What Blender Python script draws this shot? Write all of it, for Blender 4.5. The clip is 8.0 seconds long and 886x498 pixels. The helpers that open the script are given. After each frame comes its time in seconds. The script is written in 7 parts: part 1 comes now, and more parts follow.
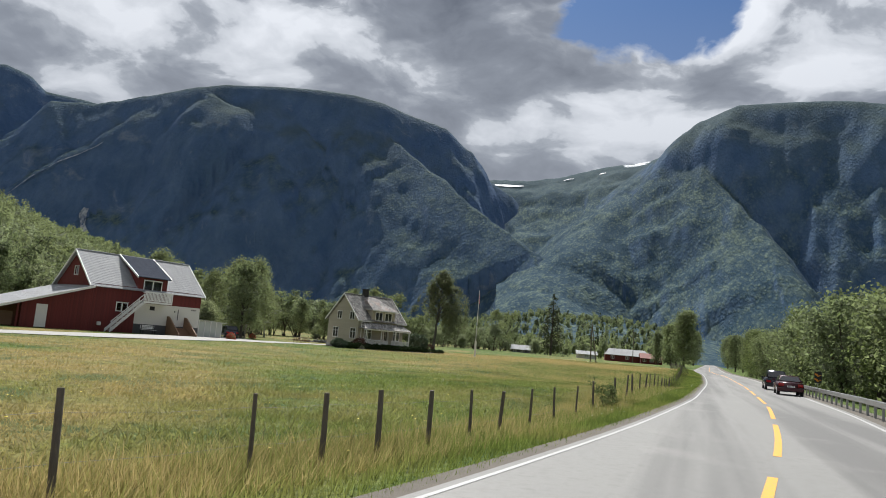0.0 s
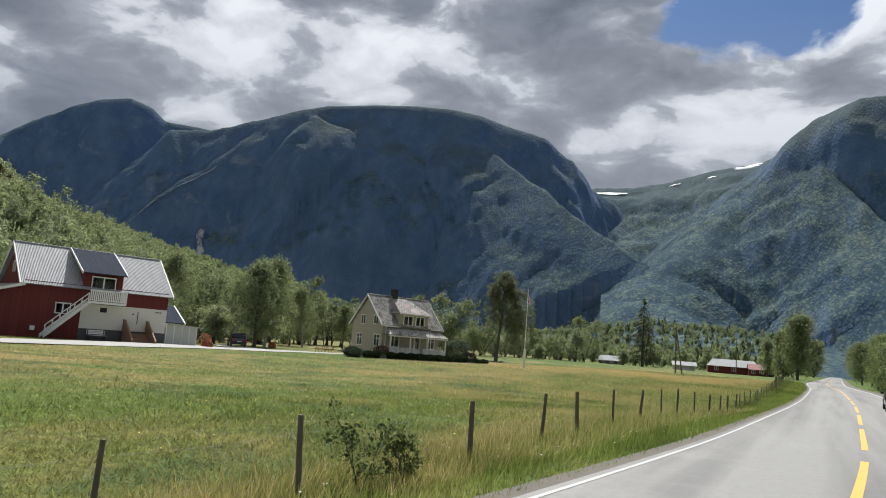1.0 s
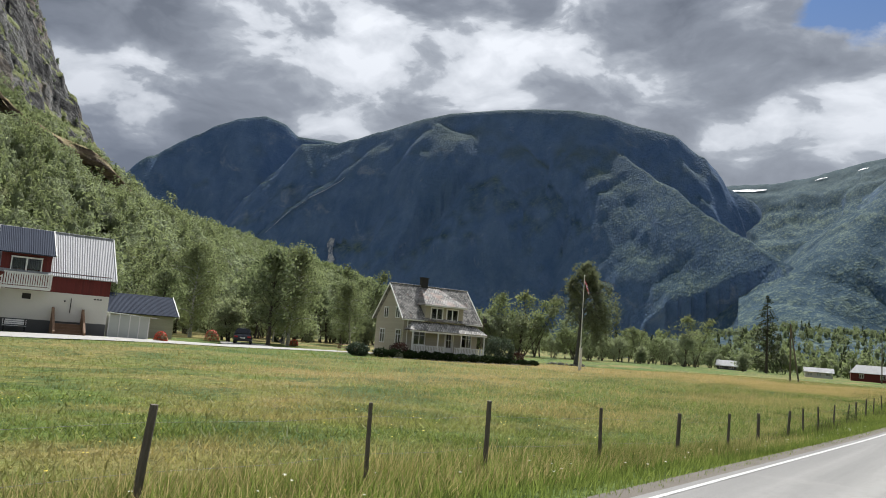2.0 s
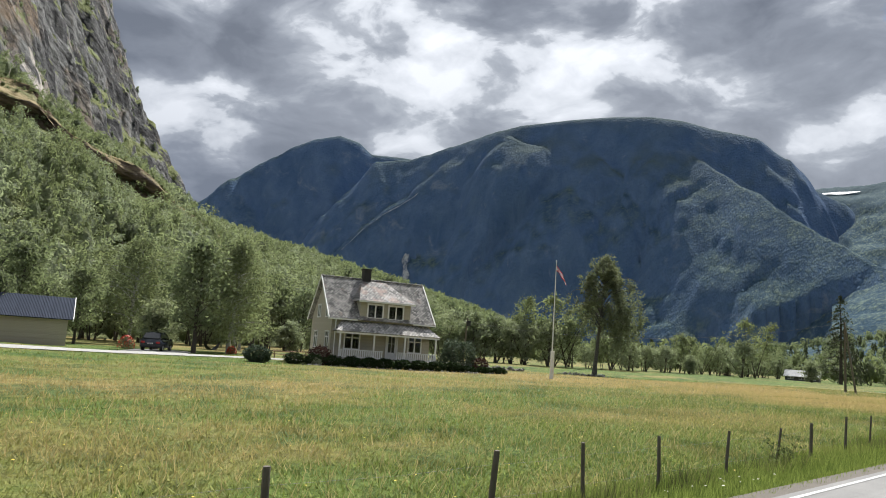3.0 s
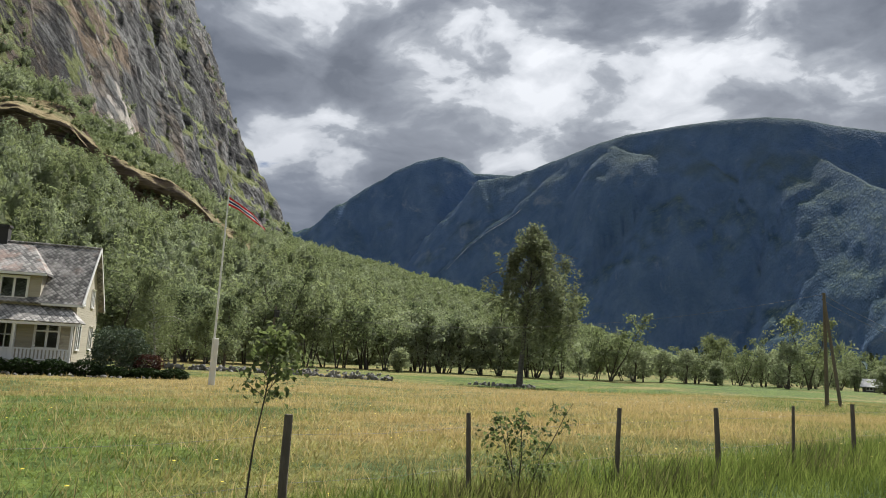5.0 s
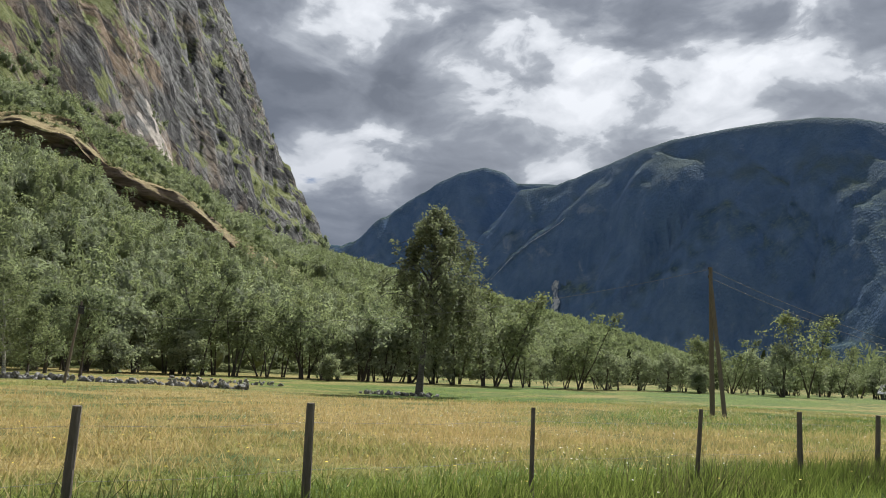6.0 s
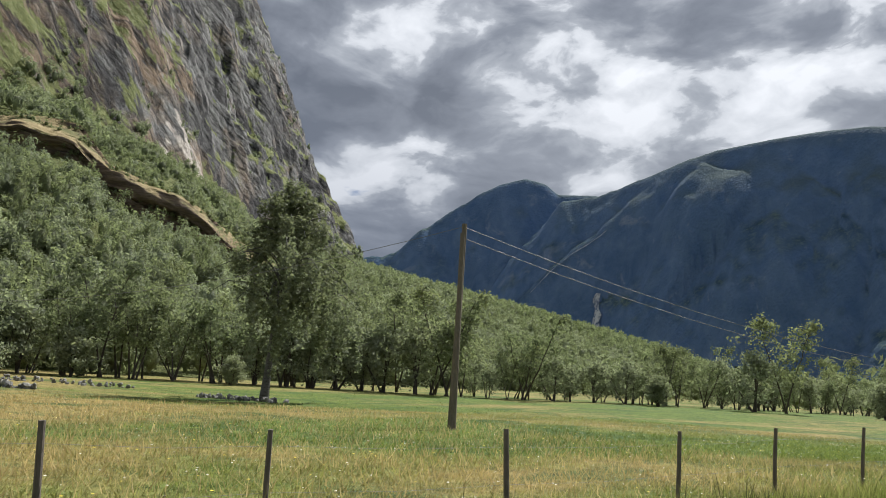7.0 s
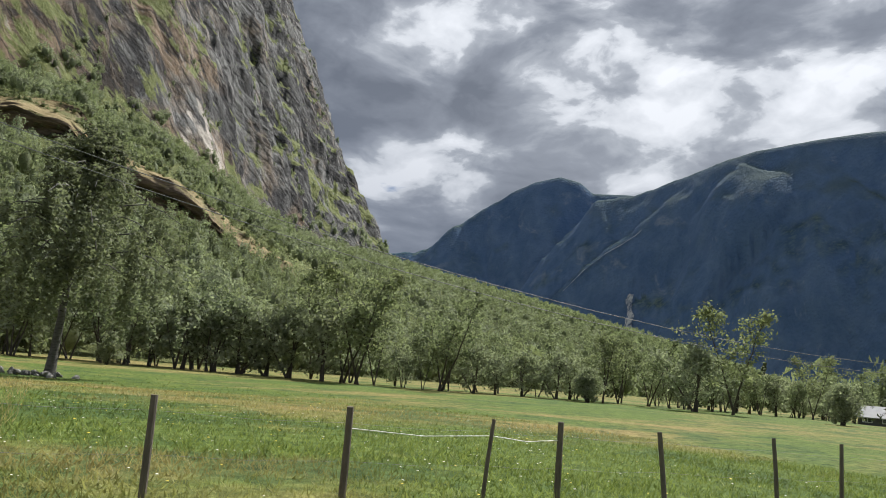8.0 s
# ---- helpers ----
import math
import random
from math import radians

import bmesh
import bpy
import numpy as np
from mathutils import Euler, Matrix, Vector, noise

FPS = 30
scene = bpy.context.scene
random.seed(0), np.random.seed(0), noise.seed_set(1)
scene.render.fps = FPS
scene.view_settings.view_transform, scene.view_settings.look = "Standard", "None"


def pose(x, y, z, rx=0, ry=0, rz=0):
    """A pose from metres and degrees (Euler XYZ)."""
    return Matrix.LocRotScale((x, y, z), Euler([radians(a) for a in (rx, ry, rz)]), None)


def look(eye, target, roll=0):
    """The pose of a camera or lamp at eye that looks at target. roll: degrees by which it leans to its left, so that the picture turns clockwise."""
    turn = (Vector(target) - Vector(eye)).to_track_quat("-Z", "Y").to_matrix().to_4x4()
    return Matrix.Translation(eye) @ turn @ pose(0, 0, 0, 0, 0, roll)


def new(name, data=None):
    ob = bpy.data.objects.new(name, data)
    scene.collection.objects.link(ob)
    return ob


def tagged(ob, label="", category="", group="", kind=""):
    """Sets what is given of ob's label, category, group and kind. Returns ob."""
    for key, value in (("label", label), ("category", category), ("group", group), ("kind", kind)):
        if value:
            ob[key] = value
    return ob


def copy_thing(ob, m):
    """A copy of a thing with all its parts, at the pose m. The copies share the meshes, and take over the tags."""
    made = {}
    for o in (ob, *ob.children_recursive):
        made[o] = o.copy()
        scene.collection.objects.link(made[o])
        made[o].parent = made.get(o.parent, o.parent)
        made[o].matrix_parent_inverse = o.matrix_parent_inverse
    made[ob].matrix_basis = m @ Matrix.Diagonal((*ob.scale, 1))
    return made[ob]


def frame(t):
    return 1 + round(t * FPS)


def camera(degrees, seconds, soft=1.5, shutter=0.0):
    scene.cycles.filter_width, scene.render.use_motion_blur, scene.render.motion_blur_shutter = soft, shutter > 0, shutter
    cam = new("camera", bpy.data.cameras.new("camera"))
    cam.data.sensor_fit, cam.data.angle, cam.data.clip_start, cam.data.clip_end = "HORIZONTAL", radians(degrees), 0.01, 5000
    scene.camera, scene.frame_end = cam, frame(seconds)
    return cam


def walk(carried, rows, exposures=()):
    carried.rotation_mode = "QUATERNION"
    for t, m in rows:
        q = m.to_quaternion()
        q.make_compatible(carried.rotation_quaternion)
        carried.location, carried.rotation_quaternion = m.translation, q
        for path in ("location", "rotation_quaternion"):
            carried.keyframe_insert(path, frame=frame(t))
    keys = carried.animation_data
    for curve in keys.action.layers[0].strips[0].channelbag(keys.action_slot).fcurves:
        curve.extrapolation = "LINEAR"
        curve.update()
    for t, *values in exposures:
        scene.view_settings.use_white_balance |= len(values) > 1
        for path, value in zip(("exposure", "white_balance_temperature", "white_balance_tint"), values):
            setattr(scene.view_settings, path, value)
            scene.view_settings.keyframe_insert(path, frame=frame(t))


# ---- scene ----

# The camera leans out of a car's left window, in the right-hand lane of a valley road; +y is the way the road runs.
cam = camera(62.6, 8.0, 0.95)
walk(cam, [
    (0.0, pose(0.00, 0.00, 2.85, 97.11, -4.85, 19.10)),
    (0.5, pose(1.26, 9.15, 2.89, 97.46, -4.45, 23.21)),
    (1.0, pose(2.30, 18.34, 2.87, 97.44, -4.42, 27.34)),
    (1.5, pose(3.05, 27.65, 2.82, 97.01, -4.49, 32.29)),
    (2.0, pose(3.65, 37.03, 2.76, 97.10, -4.55, 37.35)),
    (2.2, pose(3.86, 40.80, 2.74, 97.26, -4.49, 38.77)),
    (3.3, pose(4.40, 61.89, 2.62, 97.84, -3.83, 45.03)),
    (3.5, pose(4.46, 65.69, 2.61, 97.84, -3.79, 45.97)),
    (4.0, pose(4.65, 75.22, 2.58, 97.94, -3.44, 48.28)),
    (4.5, pose(4.67, 84.82, 2.56, 98.24, -3.10, 50.43)),
    (4.7, pose(4.67, 88.67, 2.55, 98.45, -3.05, 51.23)),
    (5.8, pose(4.75, 109.78, 2.60, 99.24, -2.66, 55.43)),
    (6.0, pose(4.69, 113.62, 2.61, 99.44, -2.47, 56.18)),
    (6.5, pose(4.52, 123.19, 2.60, 99.93, -2.80, 57.91)),
    (7.0, pose(4.21, 132.52, 2.57, 100.23, -3.29, 59.46)),
    (7.5, pose(3.91, 141.58, 2.53, 100.12, -4.13, 60.81)),
    (8.0, pose(3.59, 150.45, 2.51, 99.84, -4.89, 61.97)),
], exposures=[(0.0, 0.30, 6150, 10), (2.0, 0.44, 6150, 10), (3.5, 0.62, 6200, 10), (4.5, 0.46, 6250, 10), (8.0, 0.50, 6200, 10)])

# ---- light ----
SUN_AZ, SUN_EL = 24.0, 51.0   # degrees left of +y, and up
sun_way = Vector((-math.sin(radians(SUN_AZ)) * math.cos(radians(SUN_EL)),
                  math.cos(radians(SUN_AZ)) * math.cos(radians(SUN_EL)), math.sin(radians(SUN_EL))))
sun = new("sun", bpy.data.lights.new("sun", "SUN"))
sun.data.energy, sun.data.angle, sun.data.color = 5.0, radians(0.6), (1.0, 0.95, 0.86)
sun.matrix_world = look(sun_way * 100, (0, 0, 0))


class Nodes:
    """Short-hand for building node trees."""

    def __init__(self, tree):
        self.tree = tree
        tree.nodes.clear()

    def add(self, kind, links=None, **settings):
        n = self.tree.nodes.new(kind)
        for k, v in settings.items():
            setattr(n, k, v)
        for key, v in (links or {}).items():
            sock = n.inputs[key]
            if isinstance(v, bpy.types.NodeSocket):
                self.tree.links.new(v, sock)
            else:
                sock.default_value = v
        return n

    def math(self, op, a, b=0.0, clamp=False):
        return self.add("ShaderNodeMath", {0: a, 1: b}, operation=op, use_clamp=clamp).outputs[0]

    def noise(self, vec, scale, detail=4.0, rough=0.55, distort=0.0):
        return self.add("ShaderNodeTexNoise", {"Vector": vec, "Scale": scale, "Detail": detail, "Roughness": rough,
                                               "Distortion": distort}).outputs["Fac"]

    def ramp(self, fac, *stops):
        n = self.add("ShaderNodeValToRGB", {"Fac": fac})
        el = n.color_ramp.elements
        while len(el) < len(stops):
            el.new(0.5)
        for e, (p, c) in zip(el, stops):
            e.position = p
            e.color = (*c, 1.0) if isinstance(c, tuple) else (c, c, c, 1.0)
        return n.outputs["Color"]

    def mix(self, fac, a, b, blend="MIX"):
        n = self.add("ShaderNodeMix", {"Factor": fac}, data_type="RGBA", blend_type=blend)
        for i, v in ((6, a), (7, b)):
            if isinstance(v, bpy.types.NodeSocket):
                self.tree.links.new(v, n.inputs[i])
            else:
                n.inputs[i].default_value = (*v, 1.0)
        return n.outputs[2]


# Sky: blue above, broken cumulus over most of it, brighter round the hidden sun.
world = bpy.data.worlds.new("sky")
world.use_nodes = True
scene.world = world
k = Nodes(world.node_tree)
co = k.add("ShaderNodeTexCoord").outputs["Generated"]
sky = k.add("ShaderNodeTexSky", sky_type="NISHITA", sun_disc=False, sun_elevation=radians(SUN_EL),
            sun_rotation=radians(-SUN_AZ), altitude=100.0).outputs[0]
blue = k.mix(1.0, sky, (0.11, 0.11, 0.11), "MULTIPLY")
xyz = k.add("ShaderNodeSeparateXYZ", {0: co})
up = k.math("ADD", k.math("MAXIMUM", xyz.outputs[2], 0.0), 0.25)
flat = k.add("ShaderNodeCombineXYZ", {0: k.math("DIVIDE", xyz.outputs[0], up), 1: k.math("DIVIDE", xyz.outputs[1], up),
                                      2: k.math("MULTIPLY", xyz.outputs[2], 0.6)}).outputs[0]


def billow(vec):
    """Broad banks broken into ragged puffs."""
    bank = k.noise(vec, 1.4, 3.0, 0.5)
    puff = k.noise(vec, 4.0, 8.0, 0.52, 0.25)
    return k.math("ADD", k.math("MULTIPLY", bank, 0.42), k.math("MULTIPLY", puff, 0.58))


warp = k.add("ShaderNodeTexNoise", {"Vector": flat, "Scale": 6.0, "Detail": 4.0}).outputs["Color"]
soft = k.add("ShaderNodeVectorMath", {0: flat, 1: k.add("ShaderNodeVectorMath", {0: warp, 3: 0.09}, operation="SCALE").outputs[0]}, operation="ADD").outputs[0]
big = billow(soft)
shift = k.add("ShaderNodeVectorMath", {0: soft, 1: (-0.022, 0.060, 0.02)}, operation="ADD").outputs[0]
lee = billow(shift)
near_sun = k.add("ShaderNodeVectorMath", {0: co, 1: tuple(sun_way)}, operation="DOT_PRODUCT").outputs["Value"]
glow = k.ramp(near_sun, (0.60, 0.0), (1.0, 1.0))
# one gap of open sky above the road's far end
gap_way = k.add("ShaderNodeVectorMath", {0: co, 1: (-0.10, 0.872, 0.478)}, operation="DOT_PRODUCT").outputs["Value"]
gap = k.ramp(gap_way, (0.9835, 0.0), (0.9985, 1.0))
cover = k.ramp(k.math("SUBTRACT", big, k.math("MULTIPLY", gap, 0.24)), (0.295, 0.0), (0.345, 1.0))
# the side turned to the sun is bright, the thick lee side grey
relief = k.math("SUBTRACT", big, lee)
thick = k.math("SUBTRACT", big, k.math("MULTIPLY", relief, 0.9))
thick = k.math("SUBTRACT", thick, k.math("MULTIPLY", glow, 0.030))
tone = k.ramp(thick, (0.40, (0.92, 0.925, 0.94)), (0.455, (0.68, 0.695, 0.72)), (0.472, (0.43, 0.45, 0.485)), (0.515, (0.26, 0.28, 0.32)), (0.60, (0.14, 0.156, 0.19)))
final = k.mix(cover, k.mix(1.0, blue, (0.30, 0.42, 0.58), "MULTIPLY"), tone)
low = k.ramp(xyz.outputs[2], (0.14, 0.62), (0.44, 0.0))
bank_tone = k.ramp(near_sun, (0.64, (0.20, 0.225, 0.275)), (0.80, (0.42, 0.44, 0.47)))
final = k.mix(low, final, bank_tone)
# cloud is brightest close round the sun that shines through it
final = k.mix(1.0, final, k.ramp(near_sun, (0.915, 0.25), (0.99, 1.0)), "MULTIPLY")
final = k.mix(1.0, final, (4.0, 4.0, 4.0), "MULTIPLY")
bg = k.add("ShaderNodeBackground", {"Color": final, "Strength": 0.78})
k.add("ShaderNodeOutputWorld", {"Surface": bg.outputs[0]})

# ---- materials ----
def material(name, build, displace=False):
    m = bpy.data.materials.new(name)
    m.use_nodes = True
    n = Nodes(m.node_tree)
    shader = build(n)
    n.add("ShaderNodeOutputMaterial", {"Surface": shader})
    return m


def principled(n, color, rough=0.7, metal=0.0, bump=None, strength=0.3, dist=0.02, spec=0.5, **extra):
    links = {"Base Color": color if isinstance(color, bpy.types.NodeSocket) else (*color, 1.0), "Roughness": rough,
             "Metallic": metal, "Specular IOR Level": spec}
    if bump is not None:
        links["Normal"] = n.add("ShaderNodeBump", {"Height": bump, "Strength": strength, "Distance": dist}).outputs[0]
    links.update({key.replace("_", " "): v for key, v in extra.items()})
    return n.add("ShaderNodeBsdfPrincipled", links).outputs[0]


def obj_co(n):
    return n.add("ShaderNodeTexCoord").outputs["Object"]


def stretched(n, vec, sx, sy, sz):
    return n.add("ShaderNodeVectorMath", {0: vec, 1: (sx, sy, sz)}, operation="MULTIPLY").outputs[0]


def plain(name, color, rough=0.6, metal=0.0, var=0.25, scale=3.0, fine=40.0, bump=0.15, spec=0.5):
    """A worn, slightly uneven surface of one colour."""
    def build(n):
        c = obj_co(n)
        a = n.noise(c, scale, 5.0, 0.6)
        b = n.noise(c, fine, 3.0, 0.6)
        lo = tuple(v * (1 - var) for v in color)
        hi = tuple(min(1.0, v * (1 + var)) for v in color)
        col = n.mix(n.math("MULTIPLY", n.math("ADD", a, b), 0.5), lo, hi)
        return principled(n, col, rough, metal, b, bump, 0.01, spec)
    return material(name, build)


def leaf_mat(name, dark, light, through_amount=0.5):
    def build(n):
        r = n.add("ShaderNodeNewGeometry").outputs["Random Per Island"]
        rnd = n.add("ShaderNodeObjectInfo").outputs["Random"]
        col = n.mix(n.math("ADD", 0.18, n.math("MULTIPLY", n.math("POWER", r, 1.4), 0.55)), dark, light)
        # dark noise patches stand in for shaded gaps between leaf masses
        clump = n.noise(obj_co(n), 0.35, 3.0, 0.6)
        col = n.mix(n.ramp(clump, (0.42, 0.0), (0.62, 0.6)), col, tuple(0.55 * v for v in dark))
        col = n.mix(n.math("MULTIPLY", rnd, 0.5), col, tuple(0.5 * (a + b) * s for a, b, s in zip(dark, light, (1.12, 1.05, 0.85))))
        crown = n.noise(obj_co(n), 0.11, 3.0, 0.6)
        col = n.mix(n.ramp(crown, (0.40, 0.0), (0.60, 0.55)), col, tuple(0.55 * a + 0.6 * b for a, b in zip(dark, light)))
        # hollows of the tuft bump are coloured darker too
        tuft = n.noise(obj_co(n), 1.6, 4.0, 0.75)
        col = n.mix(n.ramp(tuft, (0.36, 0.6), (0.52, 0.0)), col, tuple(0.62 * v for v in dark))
        p = principled(n, col, 0.75, 0.0, tuft, 0.8, 0.5, spec=0.12)
        tr = n.add("ShaderNodeBsdfTranslucent", {"Color": n.mix(1.0, col, (1.0, 1.08, 0.78), "MULTIPLY")}).outputs[0]
        return n.add("ShaderNodeMixShader", {0: through_amount, 1: p, 2: tr}).outputs[0]
    return material(name, build)


def ripeness(n, c):
    """How ripe the hay stands: broad wandering patches, most of them in the middle of the field and along its far side."""
    p = n.add("ShaderNodeSeparateXYZ", {0: c})
    broad = n.noise(stretched(n, c, 1.3, 0.8, 1.0), 0.06, 5.0, 0.6, 0.5)
    mid = n.noise(c, 0.4, 5.0, 0.65)
    along = n.ramp(n.math("DIVIDE", p.outputs[1], 200.0), (0.0, 0.66), (0.16, 0.62), (0.30, 0.52), (0.38, 0.40), (0.46, 0.48), (0.54, 0.92), (0.64, 0.86), (0.71, 0.52), (0.80, 0.44), (1.0, 0.40))
    across = n.ramp(n.math("DIVIDE", p.outputs[0], -120.0), (0.0, 0.02), (0.018, 0.10), (0.035, 0.36), (0.06, 0.38), (0.14, 0.40), (0.22, 0.66), (0.33, 0.66), (0.40, 0.48), (0.5, 0.42), (0.68, 0.47), (0.76, 0.80), (1.0, 0.80))
    bias = n.math("MULTIPLY", n.math("SUBTRACT", n.math("ADD", along, across), 1.0), 0.26)
    t = n.math("ADD", n.math("ADD", n.math("MULTIPLY", broad, 0.72), n.math("MULTIPLY", mid, 0.28)), bias)
    return n.ramp(t, (0.45, 0.0), (0.62, 0.85)), mid


def meadow(n):
    """Hay meadow: tufted green with dark gaps, ripe straw-coloured patches and clover."""
    c = obj_co(n)
    where, mid = ripeness(n, c)
    tuft = n.noise(c, 2.6, 5.0, 0.7, 0.3)
    fine = n.noise(c, 16.0, 4.0, 0.75)
    tone = n.ramp(n.math("ADD", n.math("MULTIPLY", tuft, 0.6), n.math("MULTIPLY", fine, 0.4)), (0.38, 0.0), (0.63, 1.0))
    green = n.mix(tone, (0.028, 0.054, 0.011), (0.170, 0.225, 0.052))
    ripe = n.mix(tone, (0.11, 0.085, 0.030), (0.42, 0.315, 0.135))
    col = n.mix(where, green, ripe)
    weed = n.noise(stretched(n, c, 1.0, 0.7, 1.0), 0.22, 5.0, 0.7, 0.6)
    col = n.mix(n.ramp(weed, (0.40, 0.75), (0.50, 0.0)), col, n.mix(tone, (0.020, 0.045, 0.014), (0.085, 0.140, 0.045)))
    h = n.math("ADD", n.math("MULTIPLY", fine, 0.5), tuft)
    return principled(n, col, 0.9, 0.0, h, 0.8, 0.14, 0.1)


def blade_build(lo, hi, tip):
    def build(n):
        geo = n.add("ShaderNodeNewGeometry")
        col = n.mix(geo.outputs["Random Per Island"], lo, hi)
        c = obj_co(n)
        patch, _ = ripeness(n, c)
        weed = n.noise(stretched(n, c, 1.0, 0.7, 1.0), 0.22, 5.0, 0.7, 0.6)
        col = n.mix(n.ramp(weed, (0.40, 0.6), (0.50, 0.0)), col, tuple(0.8 * v for v in lo))
        col = n.mix(patch, col, tip)
        p = principled(n, col, 0.6, spec=0.25)
        tr = n.add("ShaderNodeBsdfTranslucent", {"Color": col}).outputs[0]
        return n.add("ShaderNodeMixShader", {0: 0.5, 1: p, 2: tr}).outputs[0]
    return build


def asphalt(n):
    c = obj_co(n)
    speck = n.noise(c, 120.0, 2.0, 0.7)
    worn = n.noise(stretched(n, c, 1.0, 0.03, 1.0), 0.7, 4.0, 0.6)
    blot = n.noise(c, 0.35, 5.0, 0.6)
    col = n.mix(speck, (0.145, 0.142, 0.136), (0.29, 0.285, 0.27))
    col = n.mix(n.ramp(worn, (0.42, 0.0), (0.62, 0.75)), col, (0.105, 0.102, 0.10))
    col = n.mix(n.ramp(blot, (0.55, 0.0), (0.75, 0.4)), col, (0.28, 0.27, 0.255))
    fine = n.noise(c, 6.0, 5.0, 0.65)
    col = n.mix(n.ramp(fine, (0.3, 0.35), (0.5, 0.0)), col, (0.13, 0.125, 0.12))
    return principled(n, col, 0.75, 0.0, speck, 0.35, 0.01, 0.4)


def paint_line(color):
    def build(n):
        c = obj_co(n)
        worn = n.noise(c, 14.0, 5.0, 0.7)
        col = n.mix(n.ramp(worn, (0.52, 0.0), (0.72, 0.7)), color, (0.2, 0.195, 0.19))
        return principled(n, col, 0.6, 0.0, n.noise(c, 90.0), 0.2, 0.005)
    return build


def corrugated(color, pitch, rust=0.1, rough=0.6, spec=0.3):
    """Corrugated sheet: ribs run down the slope, across the local x axis."""
    def build(n):
        c = obj_co(n)
        xs = n.add("ShaderNodeSeparateXYZ", {0: c}).outputs[0]
        rib = n.math("SINE", n.math("MULTIPLY", xs, 2 * math.pi / pitch))
        stain = n.noise(stretched(n, c, 3.0, 0.5, 0.5), 0.8, 5.0, 0.65)
        col = n.mix(stain, tuple(v * 0.72 for v in color), tuple(min(1, v * 1.25) for v in color))
        col = n.mix(n.ramp(stain, (0.62, 0.0), (0.8, rust * 3)), col, (0.22, 0.15, 0.10))
        return principled(n, col, rough, 0.0, rib, 0.8, 0.02, spec)
    return build


def boards(color, pitch, upright=True, var=0.3):
    def build(n):
        c = obj_co(n)
        s = n.add("ShaderNodeSeparateXYZ", {0: c})
        along = s.outputs[2] if not upright else n.math("ADD", s.outputs[0], s.outputs[1])
        saw = n.math("FRACT", n.math("DIVIDE", along, pitch))
        gap = n.ramp(saw, (0.0, 0.0), (0.1, 1.0), (0.94, 1.0), (1.0, 0.0))
        idx = n.add("ShaderNodeTexWhiteNoise", {"W": n.math("FLOOR", n.math("DIVIDE", along, pitch))}, noise_dimensions="1D").outputs["Value"]
        grain = n.noise(stretched(n, c, 8.0, 8.0, 1.0) if upright else stretched(n, c, 1.0, 1.0, 9.0), 3.0, 5.0, 0.6)
        t = n.math("ADD", n.math("MULTIPLY", idx, 0.45), n.math("MULTIPLY", grain, 0.55))
        col = n.mix(t, tuple(v * (1 - var) for v in color), tuple(min(1, v * (1 + var)) for v in color))
        return principled(n, col, 0.7, 0.0, n.math("ADD", gap, n.math("MULTIPLY", grain, 0.2)), 0.7, 0.015)
    return build


def slates(rusty, pale):
    """Old grey slates laid as diamonds, with lichen and rusty streaks; rusty and pale say how much of either."""
    def build(n):
        c = obj_co(n)
        s = n.add("ShaderNodeSeparateXYZ", {0: c})
        u = n.math("DIVIDE", s.outputs[0], 0.30)
        v = n.math("DIVIDE", s.outputs[2], 0.22)
        a, b = n.math("ADD", u, v), n.math("SUBTRACT", u, v)
        fa, fb = n.math("FRACT", a), n.math("FRACT", b)
        edge = n.math("MINIMUM", fa, n.math("SUBTRACT", 1.0, fb))
        cell = n.add("ShaderNodeCombineXYZ", {0: n.math("FLOOR", a), 1: n.math("FLOOR", b)}).outputs[0]
        rnd = n.add("ShaderNodeTexWhiteNoise", {"Vector": cell}, noise_dimensions="2D").outputs["Value"]
        col = n.mix(rnd, (0.095 * pale, 0.092 * pale, 0.088 * pale), (0.34 * pale, 0.325 * pale, 0.305 * pale))
        col = n.mix(n.ramp(edge, (0.0, 0.95), (0.30, 0.0)), col, (0.03, 0.03, 0.03))
        moss = n.noise(c, 0.7, 6.0, 0.7)
        col = n.mix(n.ramp(moss, (0.5, 0.0), (0.68, 0.75)), col, (0.46, 0.43, 0.40))
        rust = n.noise(stretched(n, c, 1.4, 1.0, 0.35), 0.9, 4.0, 0.6)
        col = n.mix(n.ramp(rust, (0.6 - rusty, 0.0), (0.74 - rusty, 0.6)), col, (0.31, 0.21, 0.17))
        return principled(n, col, 0.8, 0.0, n.math("ADD", edge, n.math("MULTIPLY", rnd, 0.25)), 0.6, 0.04, 0.2)
    return build


